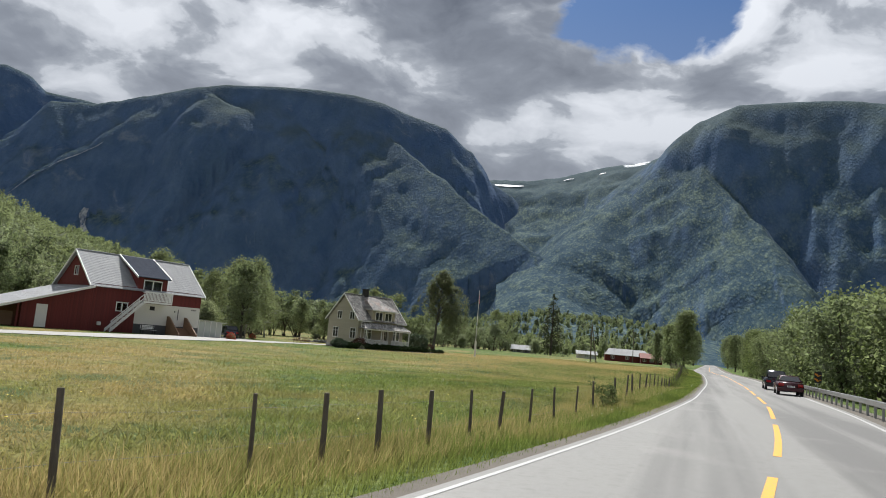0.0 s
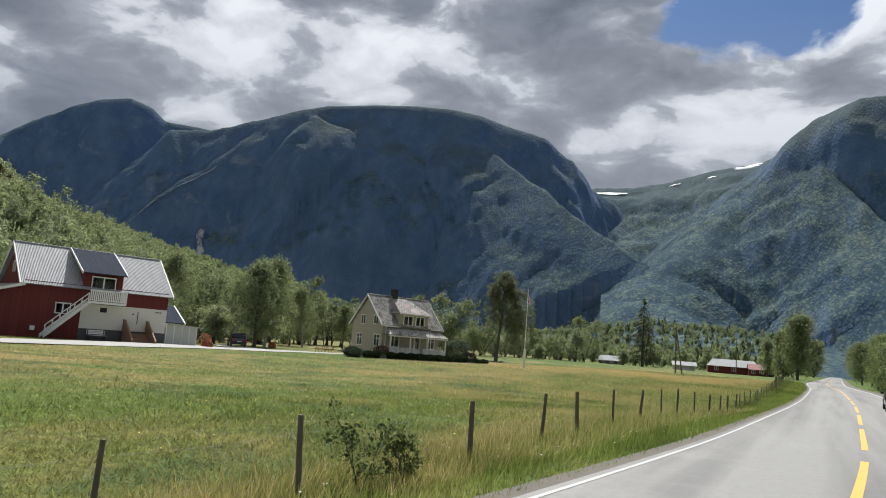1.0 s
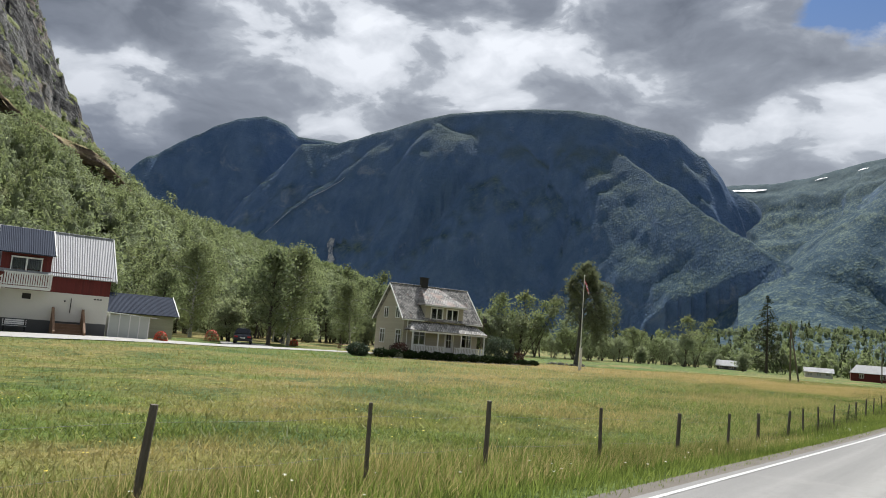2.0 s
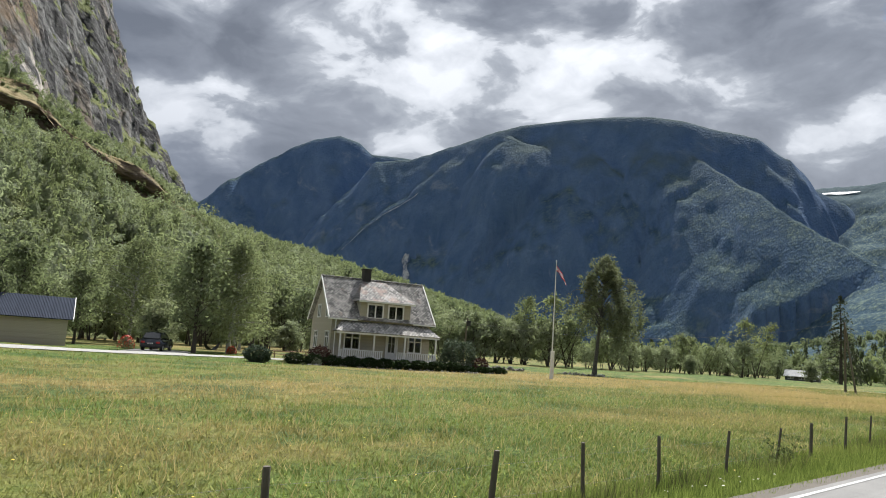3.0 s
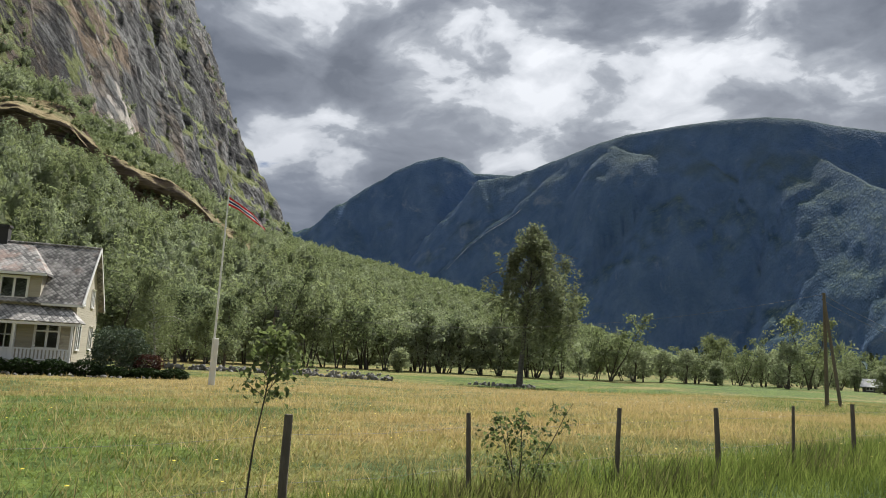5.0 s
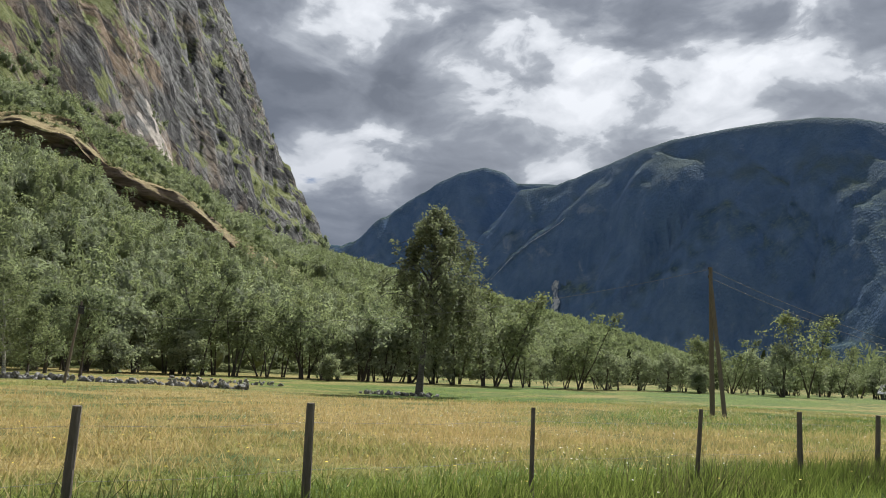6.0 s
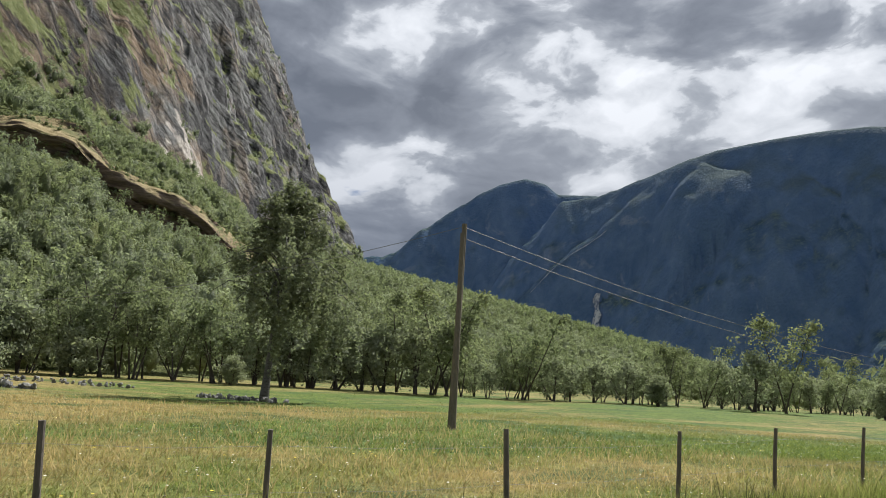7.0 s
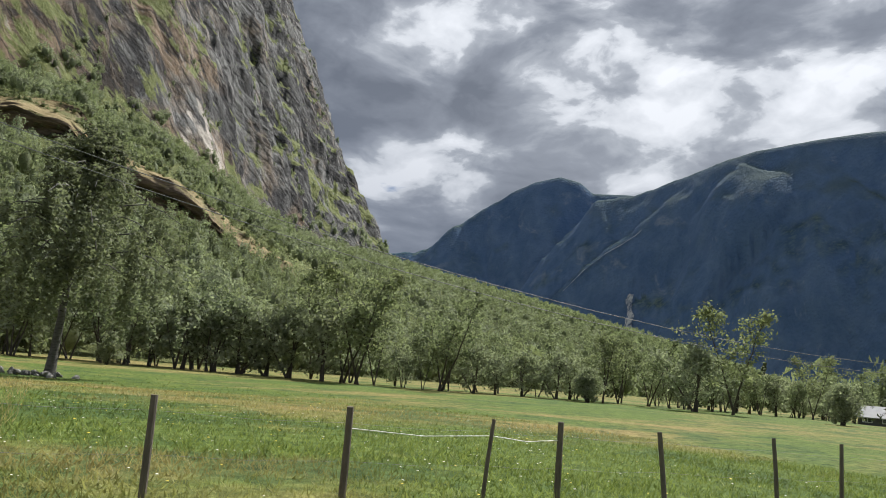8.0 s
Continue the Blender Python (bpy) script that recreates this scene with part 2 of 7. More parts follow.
def rock(n):
    """Steep gneiss: grey and brown beds slanting down the wall, clefts painted dark, green ledges and one fresh pale
    scar.
    """
    c = obj_co(n)
    wob = n.add("ShaderNodeTexNoise", {"Vector": c, "Scale": 0.018, "Detail": 4.0}).outputs["Color"]
    warp = n.add("ShaderNodeVectorMath", {0: c, 1: n.add("ShaderNodeVectorMath", {0: wob, 3: 12.0}, operation="SCALE").outputs[0]}, operation="ADD").outputs[0]

    def along(x, y, z, scale):
        return n.math("MULTIPLY", n.add("ShaderNodeVectorMath", {0: warp, 1: (x, y, z)}, operation="DOT_PRODUCT").outputs["Value"], scale)

    # across the beds, along the beds, into the wall
    bed = n.add("ShaderNodeCombineXYZ", {0: along(-0.60, 0.46, 0.65, 1.0), 1: along(-0.51, 0.40, -0.76, 0.45), 2: along(0.61, 0.79, 0.0, 0.5)}).outputs[0]
    coarse = n.noise(bed, 0.022, 7.0, 0.62)
    cleft = n.noise(bed, 0.085, 6.0, 0.66)
    grit = n.noise(c, 0.14, 8.0, 0.8)

    def blocks(scale):
        v = n.add("ShaderNodeTexVoronoi", {"Vector": bed, "Scale": scale, "Randomness": 0.9}, distance="CHEBYCHEV")
        return v.outputs["Distance"], n.add("ShaderNodeSeparateColor", {0: v.outputs["Color"]}).outputs[0]

    (slab_h, slab_c), (block_h, block_c), (chip_h, chip_c) = blocks(0.020), blocks(0.055), blocks(0.15)
    facet = n.math("ADD", n.math("MULTIPLY", slab_c, 0.40), n.math("ADD", n.math("MULTIPLY", block_c, 0.35), n.math("MULTIPLY", chip_c, 0.25)))
    block = n.add("ShaderNodeTexVoronoi", {"Vector": bed, "Scale": 0.045, "Detail": 1.0, "Roughness": 0.6, "Randomness": 1.0}, feature="DISTANCE_TO_EDGE").outputs["Distance"]
    patch = n.noise(c, 0.009, 5.0, 0.6, 0.4)
    p = n.add("ShaderNodeSeparateXYZ", {0: c})
    away = n.ramp(n.math("ADD", n.math("DIVIDE", p.outputs[1], 800.0), n.math("DIVIDE", p.outputs[2], 1600.0)), (0.24, 0.20), (0.55, 0.0))
    patch = n.math("ADD", patch, n.math("SUBTRACT", away, 0.05))
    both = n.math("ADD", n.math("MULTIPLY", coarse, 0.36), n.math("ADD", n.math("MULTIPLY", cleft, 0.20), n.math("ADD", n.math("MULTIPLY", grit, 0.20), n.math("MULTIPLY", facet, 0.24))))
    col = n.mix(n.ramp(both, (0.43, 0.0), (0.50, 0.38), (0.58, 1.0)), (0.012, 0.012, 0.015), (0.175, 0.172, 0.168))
    brown = n.mix(n.ramp(both, (0.42, 0.0), (0.57, 1.0)), (0.030, 0.021, 0.014), (0.270, 0.185, 0.115))
    col = n.mix(n.ramp(patch, (0.47, 0.0), (0.60, 0.85)), col, brown)
    # crack shade is put into the colour: block edges and clefts near-black
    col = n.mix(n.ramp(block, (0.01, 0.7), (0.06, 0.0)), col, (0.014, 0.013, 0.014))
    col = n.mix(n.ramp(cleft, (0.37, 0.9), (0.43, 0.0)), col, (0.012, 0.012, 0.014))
    col = n.mix(n.ramp(cleft, (0.60, 0.0), (0.68, 0.6)), col, (0.30, 0.29, 0.275))
    scar_d = n.add("ShaderNodeVectorMath", {0: n.add("ShaderNodeMapping", {"Vector": warp, "Location": (683.0 - 19.0, -264.0 - 19.0, -182.0 - 19.0)}).outputs[0]}, operation="LENGTH").outputs["Value"]
    scar = n.math("ADD", n.math("DIVIDE", scar_d, 80.0), n.math("MULTIPLY", n.math("SUBTRACT", cleft, 0.5), 3.0))
    col = n.mix(n.ramp(scar, (0.3, 0.9), (0.62, 0.0)), col, (0.50, 0.45, 0.40))
    nz = n.add("ShaderNodeSeparateXYZ", {0: n.add("ShaderNodeNewGeometry").outputs["Normal"]}).outputs[2]
    veg = n.math("ADD", n.math("MULTIPLY", n.math("SUBTRACT", n.noise(bed, 0.055, 7.0, 0.7), 0.5), 1.6), n.math("MULTIPLY", n.math("SUBTRACT", n.noise(c, 0.006, 4.0, 0.6), 0.5), 1.4))
    south = n.ramp(n.math("DIVIDE", n.add("ShaderNodeSeparateXYZ", {0: c}).outputs[1], 1000.0), (0.10, 0.30), (0.34, 0.0))
    ledge = n.math("ADD", nz, n.math("ADD", veg, south))
    green = n.mix(n.noise(c, 0.3, 4.0, 0.7), (0.045, 0.066, 0.017), (0.23, 0.245, 0.080))
    col = n.mix(n.ramp(ledge, (0.55, 0.0), (0.66, 1.0)), col, green)
    h = n.math("ADD", n.math("MULTIPLY", both, 0.7), n.math("SUBTRACT", 0.4, n.math("ADD", n.math("MULTIPLY", slab_h, 0.22), n.math("ADD", n.math("MULTIPLY", block_h, 0.12), n.math("MULTIPLY", chip_h, 0.10)))))
    return principled(n, col, 0.85, 0.0, h, 1.0, 26.0, 0.2)


def far_slope(rocky, snow_from=None, lush=1.0, blue=0.0):
    """Wooded mountain side with bare rock where it is steep; distance haze is painted in as blue."""
    def build(n):
        c = obj_co(n)
        nz = n.add("ShaderNodeSeparateXYZ", {0: n.add("ShaderNodeNewGeometry").outputs["Normal"]}).outputs[2]
        z = n.add("ShaderNodeSeparateXYZ", {0: c}).outputs[2]
        crowns = n.add("ShaderNodeTexVoronoi", {"Vector": stretched(n, c, 1.0, 0.5, 0.6), "Scale": 0.085, "Detail": 1.0, "Randomness": 1.0}).outputs["Distance"]
        mid = n.noise(c, 0.0045, 8.0, 0.65)
        fine = n.noise(stretched(n, c, 1.0, 0.5, 0.6), 0.03, 7.0, 0.75)
        speck = n.ramp(crowns, (0.0, 1.0), (0.9, 0.0))
        t = n.math("ADD", n.math("MULTIPLY", fine, 0.50), n.math("ADD", n.math("MULTIPLY", mid, 0.32), n.math("MULTIPLY", speck, 0.18)))
        # wood, heath and stone all carry blue in place of air haze
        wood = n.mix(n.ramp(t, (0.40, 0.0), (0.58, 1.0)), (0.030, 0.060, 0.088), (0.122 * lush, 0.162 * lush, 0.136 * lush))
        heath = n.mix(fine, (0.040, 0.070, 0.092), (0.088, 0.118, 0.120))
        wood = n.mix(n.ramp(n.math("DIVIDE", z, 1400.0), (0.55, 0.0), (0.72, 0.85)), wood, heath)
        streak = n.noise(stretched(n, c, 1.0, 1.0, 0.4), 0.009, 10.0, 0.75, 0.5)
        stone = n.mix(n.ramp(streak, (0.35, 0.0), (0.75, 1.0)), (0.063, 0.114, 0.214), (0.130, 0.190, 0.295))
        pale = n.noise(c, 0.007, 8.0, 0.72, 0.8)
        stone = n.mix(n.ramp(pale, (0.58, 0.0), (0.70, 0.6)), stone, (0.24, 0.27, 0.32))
        steep = n.math("ADD", nz, n.math("MULTIPLY", n.math("SUBTRACT", n.noise(c, 0.0035, 8.0, 0.72), 0.5), 0.32))
        col = n.mix(n.ramp(steep, (rocky - 0.16, 1.0), (rocky + 0.14, 0.0)), wood, stone)
        if snow_from:
            s = n.math("ADD", z, n.math("MULTIPLY", n.math("SUBTRACT", n.noise(stretched(n, c, 1.0, 1.0, 3.0), 0.0032, 4.0, 0.6), 0.5), 420.0))
            col = n.mix(n.ramp(n.math("DIVIDE", s, 2000.0), (snow_from / 2000.0, 0.0), (snow_from / 2000.0 + 0.012, 1.0)), col, (0.85, 0.87, 0.9))
        h = n.math("ADD", n.math("MULTIPLY", speck, 0.5), fine)
        return principled(n, col, 0.95, 0.0, h, 0.9, 7.0, 0.05)
    return material("hazy_mountain_side", build)


def bark_build(lo, hi, band=False):
    def build(n):
        c = obj_co(n)
        g = n.noise(stretched(n, c, 6.0, 6.0, 1.2), 3.0, 5.0, 0.7)
        col = n.mix(g, lo, hi)
        if band:
            b = n.noise(stretched(n, c, 1.0, 1.0, 5.0), 2.2, 5.0, 0.7)
            col = n.mix(n.ramp(b, (0.52, 0.0), (0.6, 0.9)), col, (0.03, 0.028, 0.025))
        return principled(n, col, 0.9, 0.0, g, 0.8, 0.03)
    return build


def flag_build(n):
    """Red cloth with a white-edged blue stripe along the pennant's length."""
    uv = n.add("ShaderNodeSeparateXYZ", {0: n.add("ShaderNodeUVMap").outputs[0]})
    d = n.math("ABSOLUTE", n.math("SUBTRACT", uv.outputs[1], 0.5))
    col = n.mix(n.math("LESS_THAN", d, 0.25), (0.55, 0.02, 0.035), (0.75, 0.75, 0.75))
    col = n.mix(n.math("LESS_THAN", d, 0.11), col, (0.01, 0.02, 0.11))
    p = principled(n, col, 0.8, spec=0.2)
    tr = n.add("ShaderNodeBsdfTranslucent", {"Color": col}).outputs[0]
    return n.add("ShaderNodeMixShader", {0: 0.3, 1: p, 2: tr}).outputs[0]


def glass_build(n):
    return principled(n, (0.75, 0.8, 0.8), 0.03, 0.0, n.noise(obj_co(n), 1.2), 0.04, 0.02, Transmission_Weight=1.0, IOR=1.45)


def stones_build(n):
    c = obj_co(n)
    rnd = n.add("ShaderNodeObjectInfo").outputs["Random"]
    isl = n.add("ShaderNodeNewGeometry").outputs["Random Per Island"]
    col = n.mix(n.math("FRACT", n.math("ADD", rnd, isl)), (0.10, 0.095, 0.09), (0.30, 0.29, 0.275))
    col = n.mix(n.ramp(n.noise(c, 5.0, 6.0, 0.7), (0.5, 0.0), (0.65, 0.7)), col, (0.10, 0.115, 0.06))
    return principled(n, col, 0.9, 0.0, n.noise(c, 18.0, 5.0), 0.6, 0.03)


def scree_build(n):
    """Pale rubble broken by dark rock and scrub; the dark part is tinted haze-blue."""
    c = obj_co(n)
    broken = n.noise(stretched(n, c, 1.0, 0.6, 0.6), 0.03, 7.0, 0.75)
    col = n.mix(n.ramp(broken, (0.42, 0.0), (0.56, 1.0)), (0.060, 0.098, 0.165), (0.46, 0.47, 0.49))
    return principled(n, col, 0.95, 0.0, broken, 0.6, 3.0, 0.05)


MEADOW = material("meadow", meadow)
BLADE = material("grass_blade", blade_build((0.095, 0.135, 0.026), (0.265, 0.320, 0.080), (0.44, 0.345, 0.145)))
STRAW = material("ripe_grass", blade_build((0.28, 0.26, 0.09), (0.50, 0.41, 0.20), (0.52, 0.39, 0.18)))
WEED = material("weed_leaf", blade_build((0.105, 0.135, 0.030), (0.33, 0.36, 0.13), (0.38, 0.32, 0.14)))
DOCK = material("dock_stalk", blade_build((0.045, 0.058, 0.020), (0.19, 0.185, 0.075), (0.21, 0.16, 0.075)))
FLOWER_WHITE = plain("white_umbels", (0.72, 0.72, 0.62), 0.7)
FLOWER_YELLOW = plain("yellow_petals", (0.65, 0.5, 0.04), 0.7)
FLOWER_RED = plain("red_petals", (0.55, 0.07, 0.03), 0.6, var=0.5, fine=8.0)
ASPHALT = material("asphalt", asphalt)
GRAVEL = plain("gravel", (0.34, 0.33, 0.31), 0.9, var=0.45, scale=1.5, fine=60.0, bump=0.6)
VERGE = plain("verge_gravel", (0.12, 0.105, 0.085), 0.95, var=0.5, scale=2.0, fine=50.0, bump=0.8)
LINE_WHITE = material("white_line", paint_line((0.40, 0.40, 0.39)))
LINE_YELLOW = material("yellow_line", paint_line((0.80, 0.36, 0.02)))
POST_WOOD = material("post_wood", bark_build((0.045, 0.037, 0.030), (0.23, 0.195, 0.16)))
POLE_WOOD = material("pole_wood", bark_build((0.06, 0.05, 0.035), (0.22, 0.18, 0.13)))
WIRE = plain("galvanised_wire", (0.20, 0.20, 0.20), 0.7, 0.3)
CABLE = plain("aerial_cable", (0.16, 0.16, 0.165), 0.6, 0.2)
BARN_RED = material("red_boards", boards((0.125, 0.016, 0.013), 0.16))
BARN_WHITE = plain("whitewash", (0.66, 0.64, 0.58), 0.85, var=0.12, scale=0.8, fine=14.0)
PLINTH = plain("grey_plinth", (0.10, 0.10, 0.10), 0.9)
TIN = material("corrugated_tin", corrugated((0.33, 0.335, 0.345), 0.12))
TIN_DARK = material("dark_corrugated_sheet", corrugated((0.050, 0.058, 0.080), 0.12, 0.0, 0.9, 0.05))
SLATE = material("slate", slates(0.0, 1.15))
SLATE_RUSTY = material("rust_stained_slate", slates(0.11, 1.1))
SLATE_PALE = material("pale_slate", slates(-0.05, 1.75))
HOUSE_PAINT = material("cream_boards", boards((0.40, 0.365, 0.285), 0.14, False, 0.12))
TRIM = plain("white_trim", (0.74, 0.73, 0.70), 0.5, var=0.08)
GLASS = material("window_glass", glass_build)
DARK_IN = plain("dark_room", (0.03, 0.028, 0.026), 0.95)
CHIMNEY = plain("sooty_chimney", (0.035, 0.033, 0.032), 0.9, var=0.4, fine=20.0)
STEP_WOOD = plain("brown_boards", (0.22, 0.13, 0.075), 0.75, var=0.35, fine=12.0)
CONCRETE = plain("concrete", (0.38, 0.37, 0.34), 0.9, var=0.2, fine=25.0)
PLASTIC = plain("milky_sheet", (0.50, 0.52, 0.48), 0.35, var=0.12)
STONE = material("field_stone", stones_build)
BARK = material("bark", bark_build((0.03, 0.026, 0.022), (0.12, 0.10, 0.08)))
OLD_BIRCH = material("old_birch_bark", bark_build((0.05, 0.046, 0.042), (0.17, 0.16, 0.15), True))
BIRCH_BARK = material("birch_bark", bark_build((0.28, 0.27, 0.25), (0.55, 0.54, 0.51), True))
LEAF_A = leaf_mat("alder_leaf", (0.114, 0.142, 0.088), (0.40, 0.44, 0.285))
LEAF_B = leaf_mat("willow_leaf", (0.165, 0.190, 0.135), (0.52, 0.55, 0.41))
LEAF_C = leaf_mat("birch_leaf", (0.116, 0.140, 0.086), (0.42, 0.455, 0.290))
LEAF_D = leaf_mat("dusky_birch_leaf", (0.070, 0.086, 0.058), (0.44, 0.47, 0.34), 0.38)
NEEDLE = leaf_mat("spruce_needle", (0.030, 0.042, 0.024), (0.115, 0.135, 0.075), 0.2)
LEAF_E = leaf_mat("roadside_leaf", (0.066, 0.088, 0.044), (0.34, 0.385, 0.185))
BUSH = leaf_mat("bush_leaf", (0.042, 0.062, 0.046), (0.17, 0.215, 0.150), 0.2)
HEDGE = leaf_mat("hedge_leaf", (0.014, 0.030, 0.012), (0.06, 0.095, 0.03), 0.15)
REDDISH = leaf_mat("copper_leaf", (0.039, 0.016, 0.016), (0.117, 0.058, 0.046), 0.2)
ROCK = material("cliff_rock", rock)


def ledge_rock(n):
    """A bedded brown slab, straw-grown on top and dark under its lip."""
    c = obj_co(n)
    beds = n.noise(stretched(n, c, 0.3, 0.3, 2.2), 0.16, 7.0, 0.7, 0.3)
    col = n.mix(n.ramp(beds, (0.35, 0.0), (0.65, 1.0)), (0.040, 0.032, 0.027), (0.26, 0.19, 0.14))
    nz = n.add("ShaderNodeSeparateXYZ", {0: n.add("ShaderNodeNewGeometry").outputs["Normal"]}).outputs[2]
    top = n.math("ADD", nz, n.math("MULTIPLY", n.math("SUBTRACT", n.noise(c, 0.12, 6.0, 0.7), 0.5), 1.1))
    grass = n.mix(n.noise(c, 0.35, 5.0, 0.7), (0.15, 0.125, 0.055), (0.42, 0.33, 0.175))
    grass = n.mix(n.ramp(n.noise(c, 0.07, 5.0, 0.7), (0.50, 0.0), (0.60, 0.8)), grass, (0.12, 0.14, 0.05))
    col = n.mix(n.ramp(top, (0.42, 0.0), (0.70, 0.9)), col, grass)
    return principled(n, col, 0.9, 0.0, beds, 1.0, 3.0, 0.2)


LEDGE = material("ledge_rock", ledge_rock)
STEEL = plain("galvanised_steel", (0.36, 0.36, 0.35), 0.4, 0.7, var=0.2)
RUBBER = plain("tyre_rubber", (0.02, 0.02, 0.02), 0.9)
RIM = plain("alloy", (0.42, 0.42, 0.43), 0.35, 0.8)
BLACK = plain("black_plastic", (0.018, 0.018, 0.019), 0.5)
CAR_GLASS = plain("tinted_glass", (0.012, 0.014, 0.016), 0.06, spec=0.8, bump=0.0)
TAIL_RED = plain("red_lens", (0.34, 0.012, 0.012), 0.15)
PLATE = plain("pale_plate", (0.7, 0.7, 0.68), 0.4)
PAINT_BLUE = plain("dark_blue_paint", (0.018, 0.02, 0.03), 0.22, 0.3, bump=0.0, spec=0.7)
PAINT_RED = plain("dark_red_paint", (0.055, 0.012, 0.016), 0.22, 0.3, bump=0.0, spec=0.7)
PAINT_GREY = plain("grey_paint", (0.035, 0.038, 0.046), 0.22, 0.4, bump=0.0, spec=0.7)
ORANGE = plain("orange_sheet", (0.75, 0.28, 0.02), 0.4)
FLAG = material("flag_cloth", flag_build)
SCREE = material("pale_scree", scree_build)
SNOW = plain("old_snow", (0.80, 0.82, 0.85), 0.7, var=0.08, scale=0.01, fine=0.1)

# ---- mesh helpers ----
def part(name, bm, mat, parent=None, label="", smooth=False, m=None):
    """One bmesh as one mesh object, under a thing or a part."""
    me = bpy.data.meshes.new(name)
    bmesh.ops.recalc_face_normals(bm, faces=bm.faces)
    bm.to_mesh(me)
    bm.free()
    return mesh_ob(name, me, mat, parent, label, smooth, m)


def mesh_ob(name, me, mat, parent=None, label="", smooth=False, m=None):
    if mat and not me.materials:
        me.materials.append(mat)
    if smooth:
        me.polygons.foreach_set("use_smooth", [True] * len(me.polygons))
    ob = new(name, me)
    if parent:
        ob.parent = parent
    if m is not None:
        ob.matrix_local = m
    return tagged(ob, label)


def arrays(name, verts, quads, tris=None):
    """A mesh from numpy vertices and index rows."""
    me = bpy.data.meshes.new(name)
    verts = np.asarray(verts, dtype=np.float32)
    loops, starts = [], []
    n = 0
    for idx in (quads, tris):
        if idx is not None and len(idx):
            idx = np.asarray(idx, dtype=np.int32)
            loops.append(idx.ravel())
            starts.append(n + np.arange(len(idx), dtype=np.int32) * idx.shape[1])
            n += idx.size
    me.vertices.add(len(verts))
    me.vertices.foreach_set("co", verts.ravel())
    me.loops.add(n)
    me.loops.foreach_set("vertex_index", np.concatenate(loops))
    starts = np.concatenate(starts)
    me.polygons.add(len(starts))
    me.polygons.foreach_set("loop_start", starts)
    me.update(calc_edges=True)
    me.validate()
    return me


def grid_faces(nu, nv):
    i = np.arange(nu - 1)[:, None] * nv + np.arange(nv - 1)[None, :]
    return np.stack([i, i + nv, i + nv + 1, i + 1], -1).reshape(-1, 4)


def thing(name, label, category, m, group="", kind=""):
    ob = new(name)
    ob.empty_display_size = 0.3
    ob.matrix_world = m
    return tagged(ob, label, category, group, kind)


def box(bm, x0, x1, y0, y1, z0, z1, m=None):
    vs = [bm.verts.new((m @ Vector((x, y, z))) if m else (x, y, z)) for x in (x0, x1) for y in (y0, y1) for z in (z0, z1)]
    for f in ((0, 1, 3, 2), (4, 6, 7, 5), (0, 4, 5, 1), (2, 3, 7, 6), (0, 2, 6, 4), (1, 5, 7, 3)):
        bm.faces.new([vs[i] for i in f])
    return bm


def boxes(*dims):
    bm = bmesh.new()
    for d in dims:
        box(bm, *d)
    return bm


def soft_box(x0, x1, y0, y1, z0, z1, bevel=0.02):
    bm = boxes((x0, x1, y0, y1, z0, z1))
    bmesh.ops.bevel(bm, geom=bm.edges[:], offset=bevel, segments=1, affect="EDGES")
    return bm


def prism(bm, outline, x0, x1):
    """An outline of (y, z) points drawn out along x."""
    a = [bm.verts.new((x0, y, z)) for y, z in outline]
    b = [bm.verts.new((x1, y, z)) for y, z in outline]
    bm.faces.new(a)
    bm.faces.new(b[::-1])
    for i in range(len(a)):
        j = (i + 1) % len(a)
        bm.faces.new((a[i], b[i], b[j], a[j]))
    return bm


def slab(bm, quad, thick):
    """A flat four-cornered sheet with thickness, growing away from its normal."""
    p = [Vector(q) for q in quad]
    nrm = (p[1] - p[0]).cross(p[3] - p[0]).normalized() * -thick
    a = [bm.verts.new(q) for q in p]
    b = [bm.verts.new(q + nrm) for q in p]
    bm.faces.new(a)
    bm.faces.new(b[::-1])
    for i in range(4):
        j = (i + 1) % 4
        bm.faces.new((a[i], b[i], b[j], a[j]))
    return bm


def beam(bm, a, b, r0, r1=None, sides=8):
    """A tapered round bar from a to b."""
    a, b = Vector(a), Vector(b)
    r1 = r0 if r1 is None else r1
    turn = (b - a).to_track_quat("Z", "Y").to_matrix()
    rings = []
    for c, r in ((a, r0), (b, r1)):
        rings.append([bm.verts.new(c + turn @ Vector((r * math.cos(2 * math.pi * i / sides), r * math.sin(2 * math.pi * i / sides), 0)))
                      for i in range(sides)])
    for i in range(sides):
        j = (i + 1) % sides
        bm.faces.new((rings[0][i], rings[0][j], rings[1][j], rings[1][i]))
    bm.faces.new(rings[0][::-1])
    bm.faces.new(rings[1])
    return bm


def hang(bm, a, b, sag, r=0.01, steps=14):
    """A wire that sags between two points."""
    a, b = Vector(a), Vector(b)
    last = a
    for i in range(1, steps + 1):
        t = i / steps
        p = a.lerp(b, t) - Vector((0, 0, sag * 4 * t * (1 - t)))
        beam(bm, last, p, r, r, 4)
        last = p
    return bm


def lerp(x, pairs):
    xs, ys = zip(*pairs)
    return np.interp(x, xs, ys)


def smooth_lerp(x, pairs):
    """lerp, rounded over about four metres."""
    return sum(w * lerp(np.asarray(x, float) + d, pairs) for d, w in ((-4, 0.15), (-2, 0.22), (0, 0.26), (2, 0.22), (4, 0.15)))


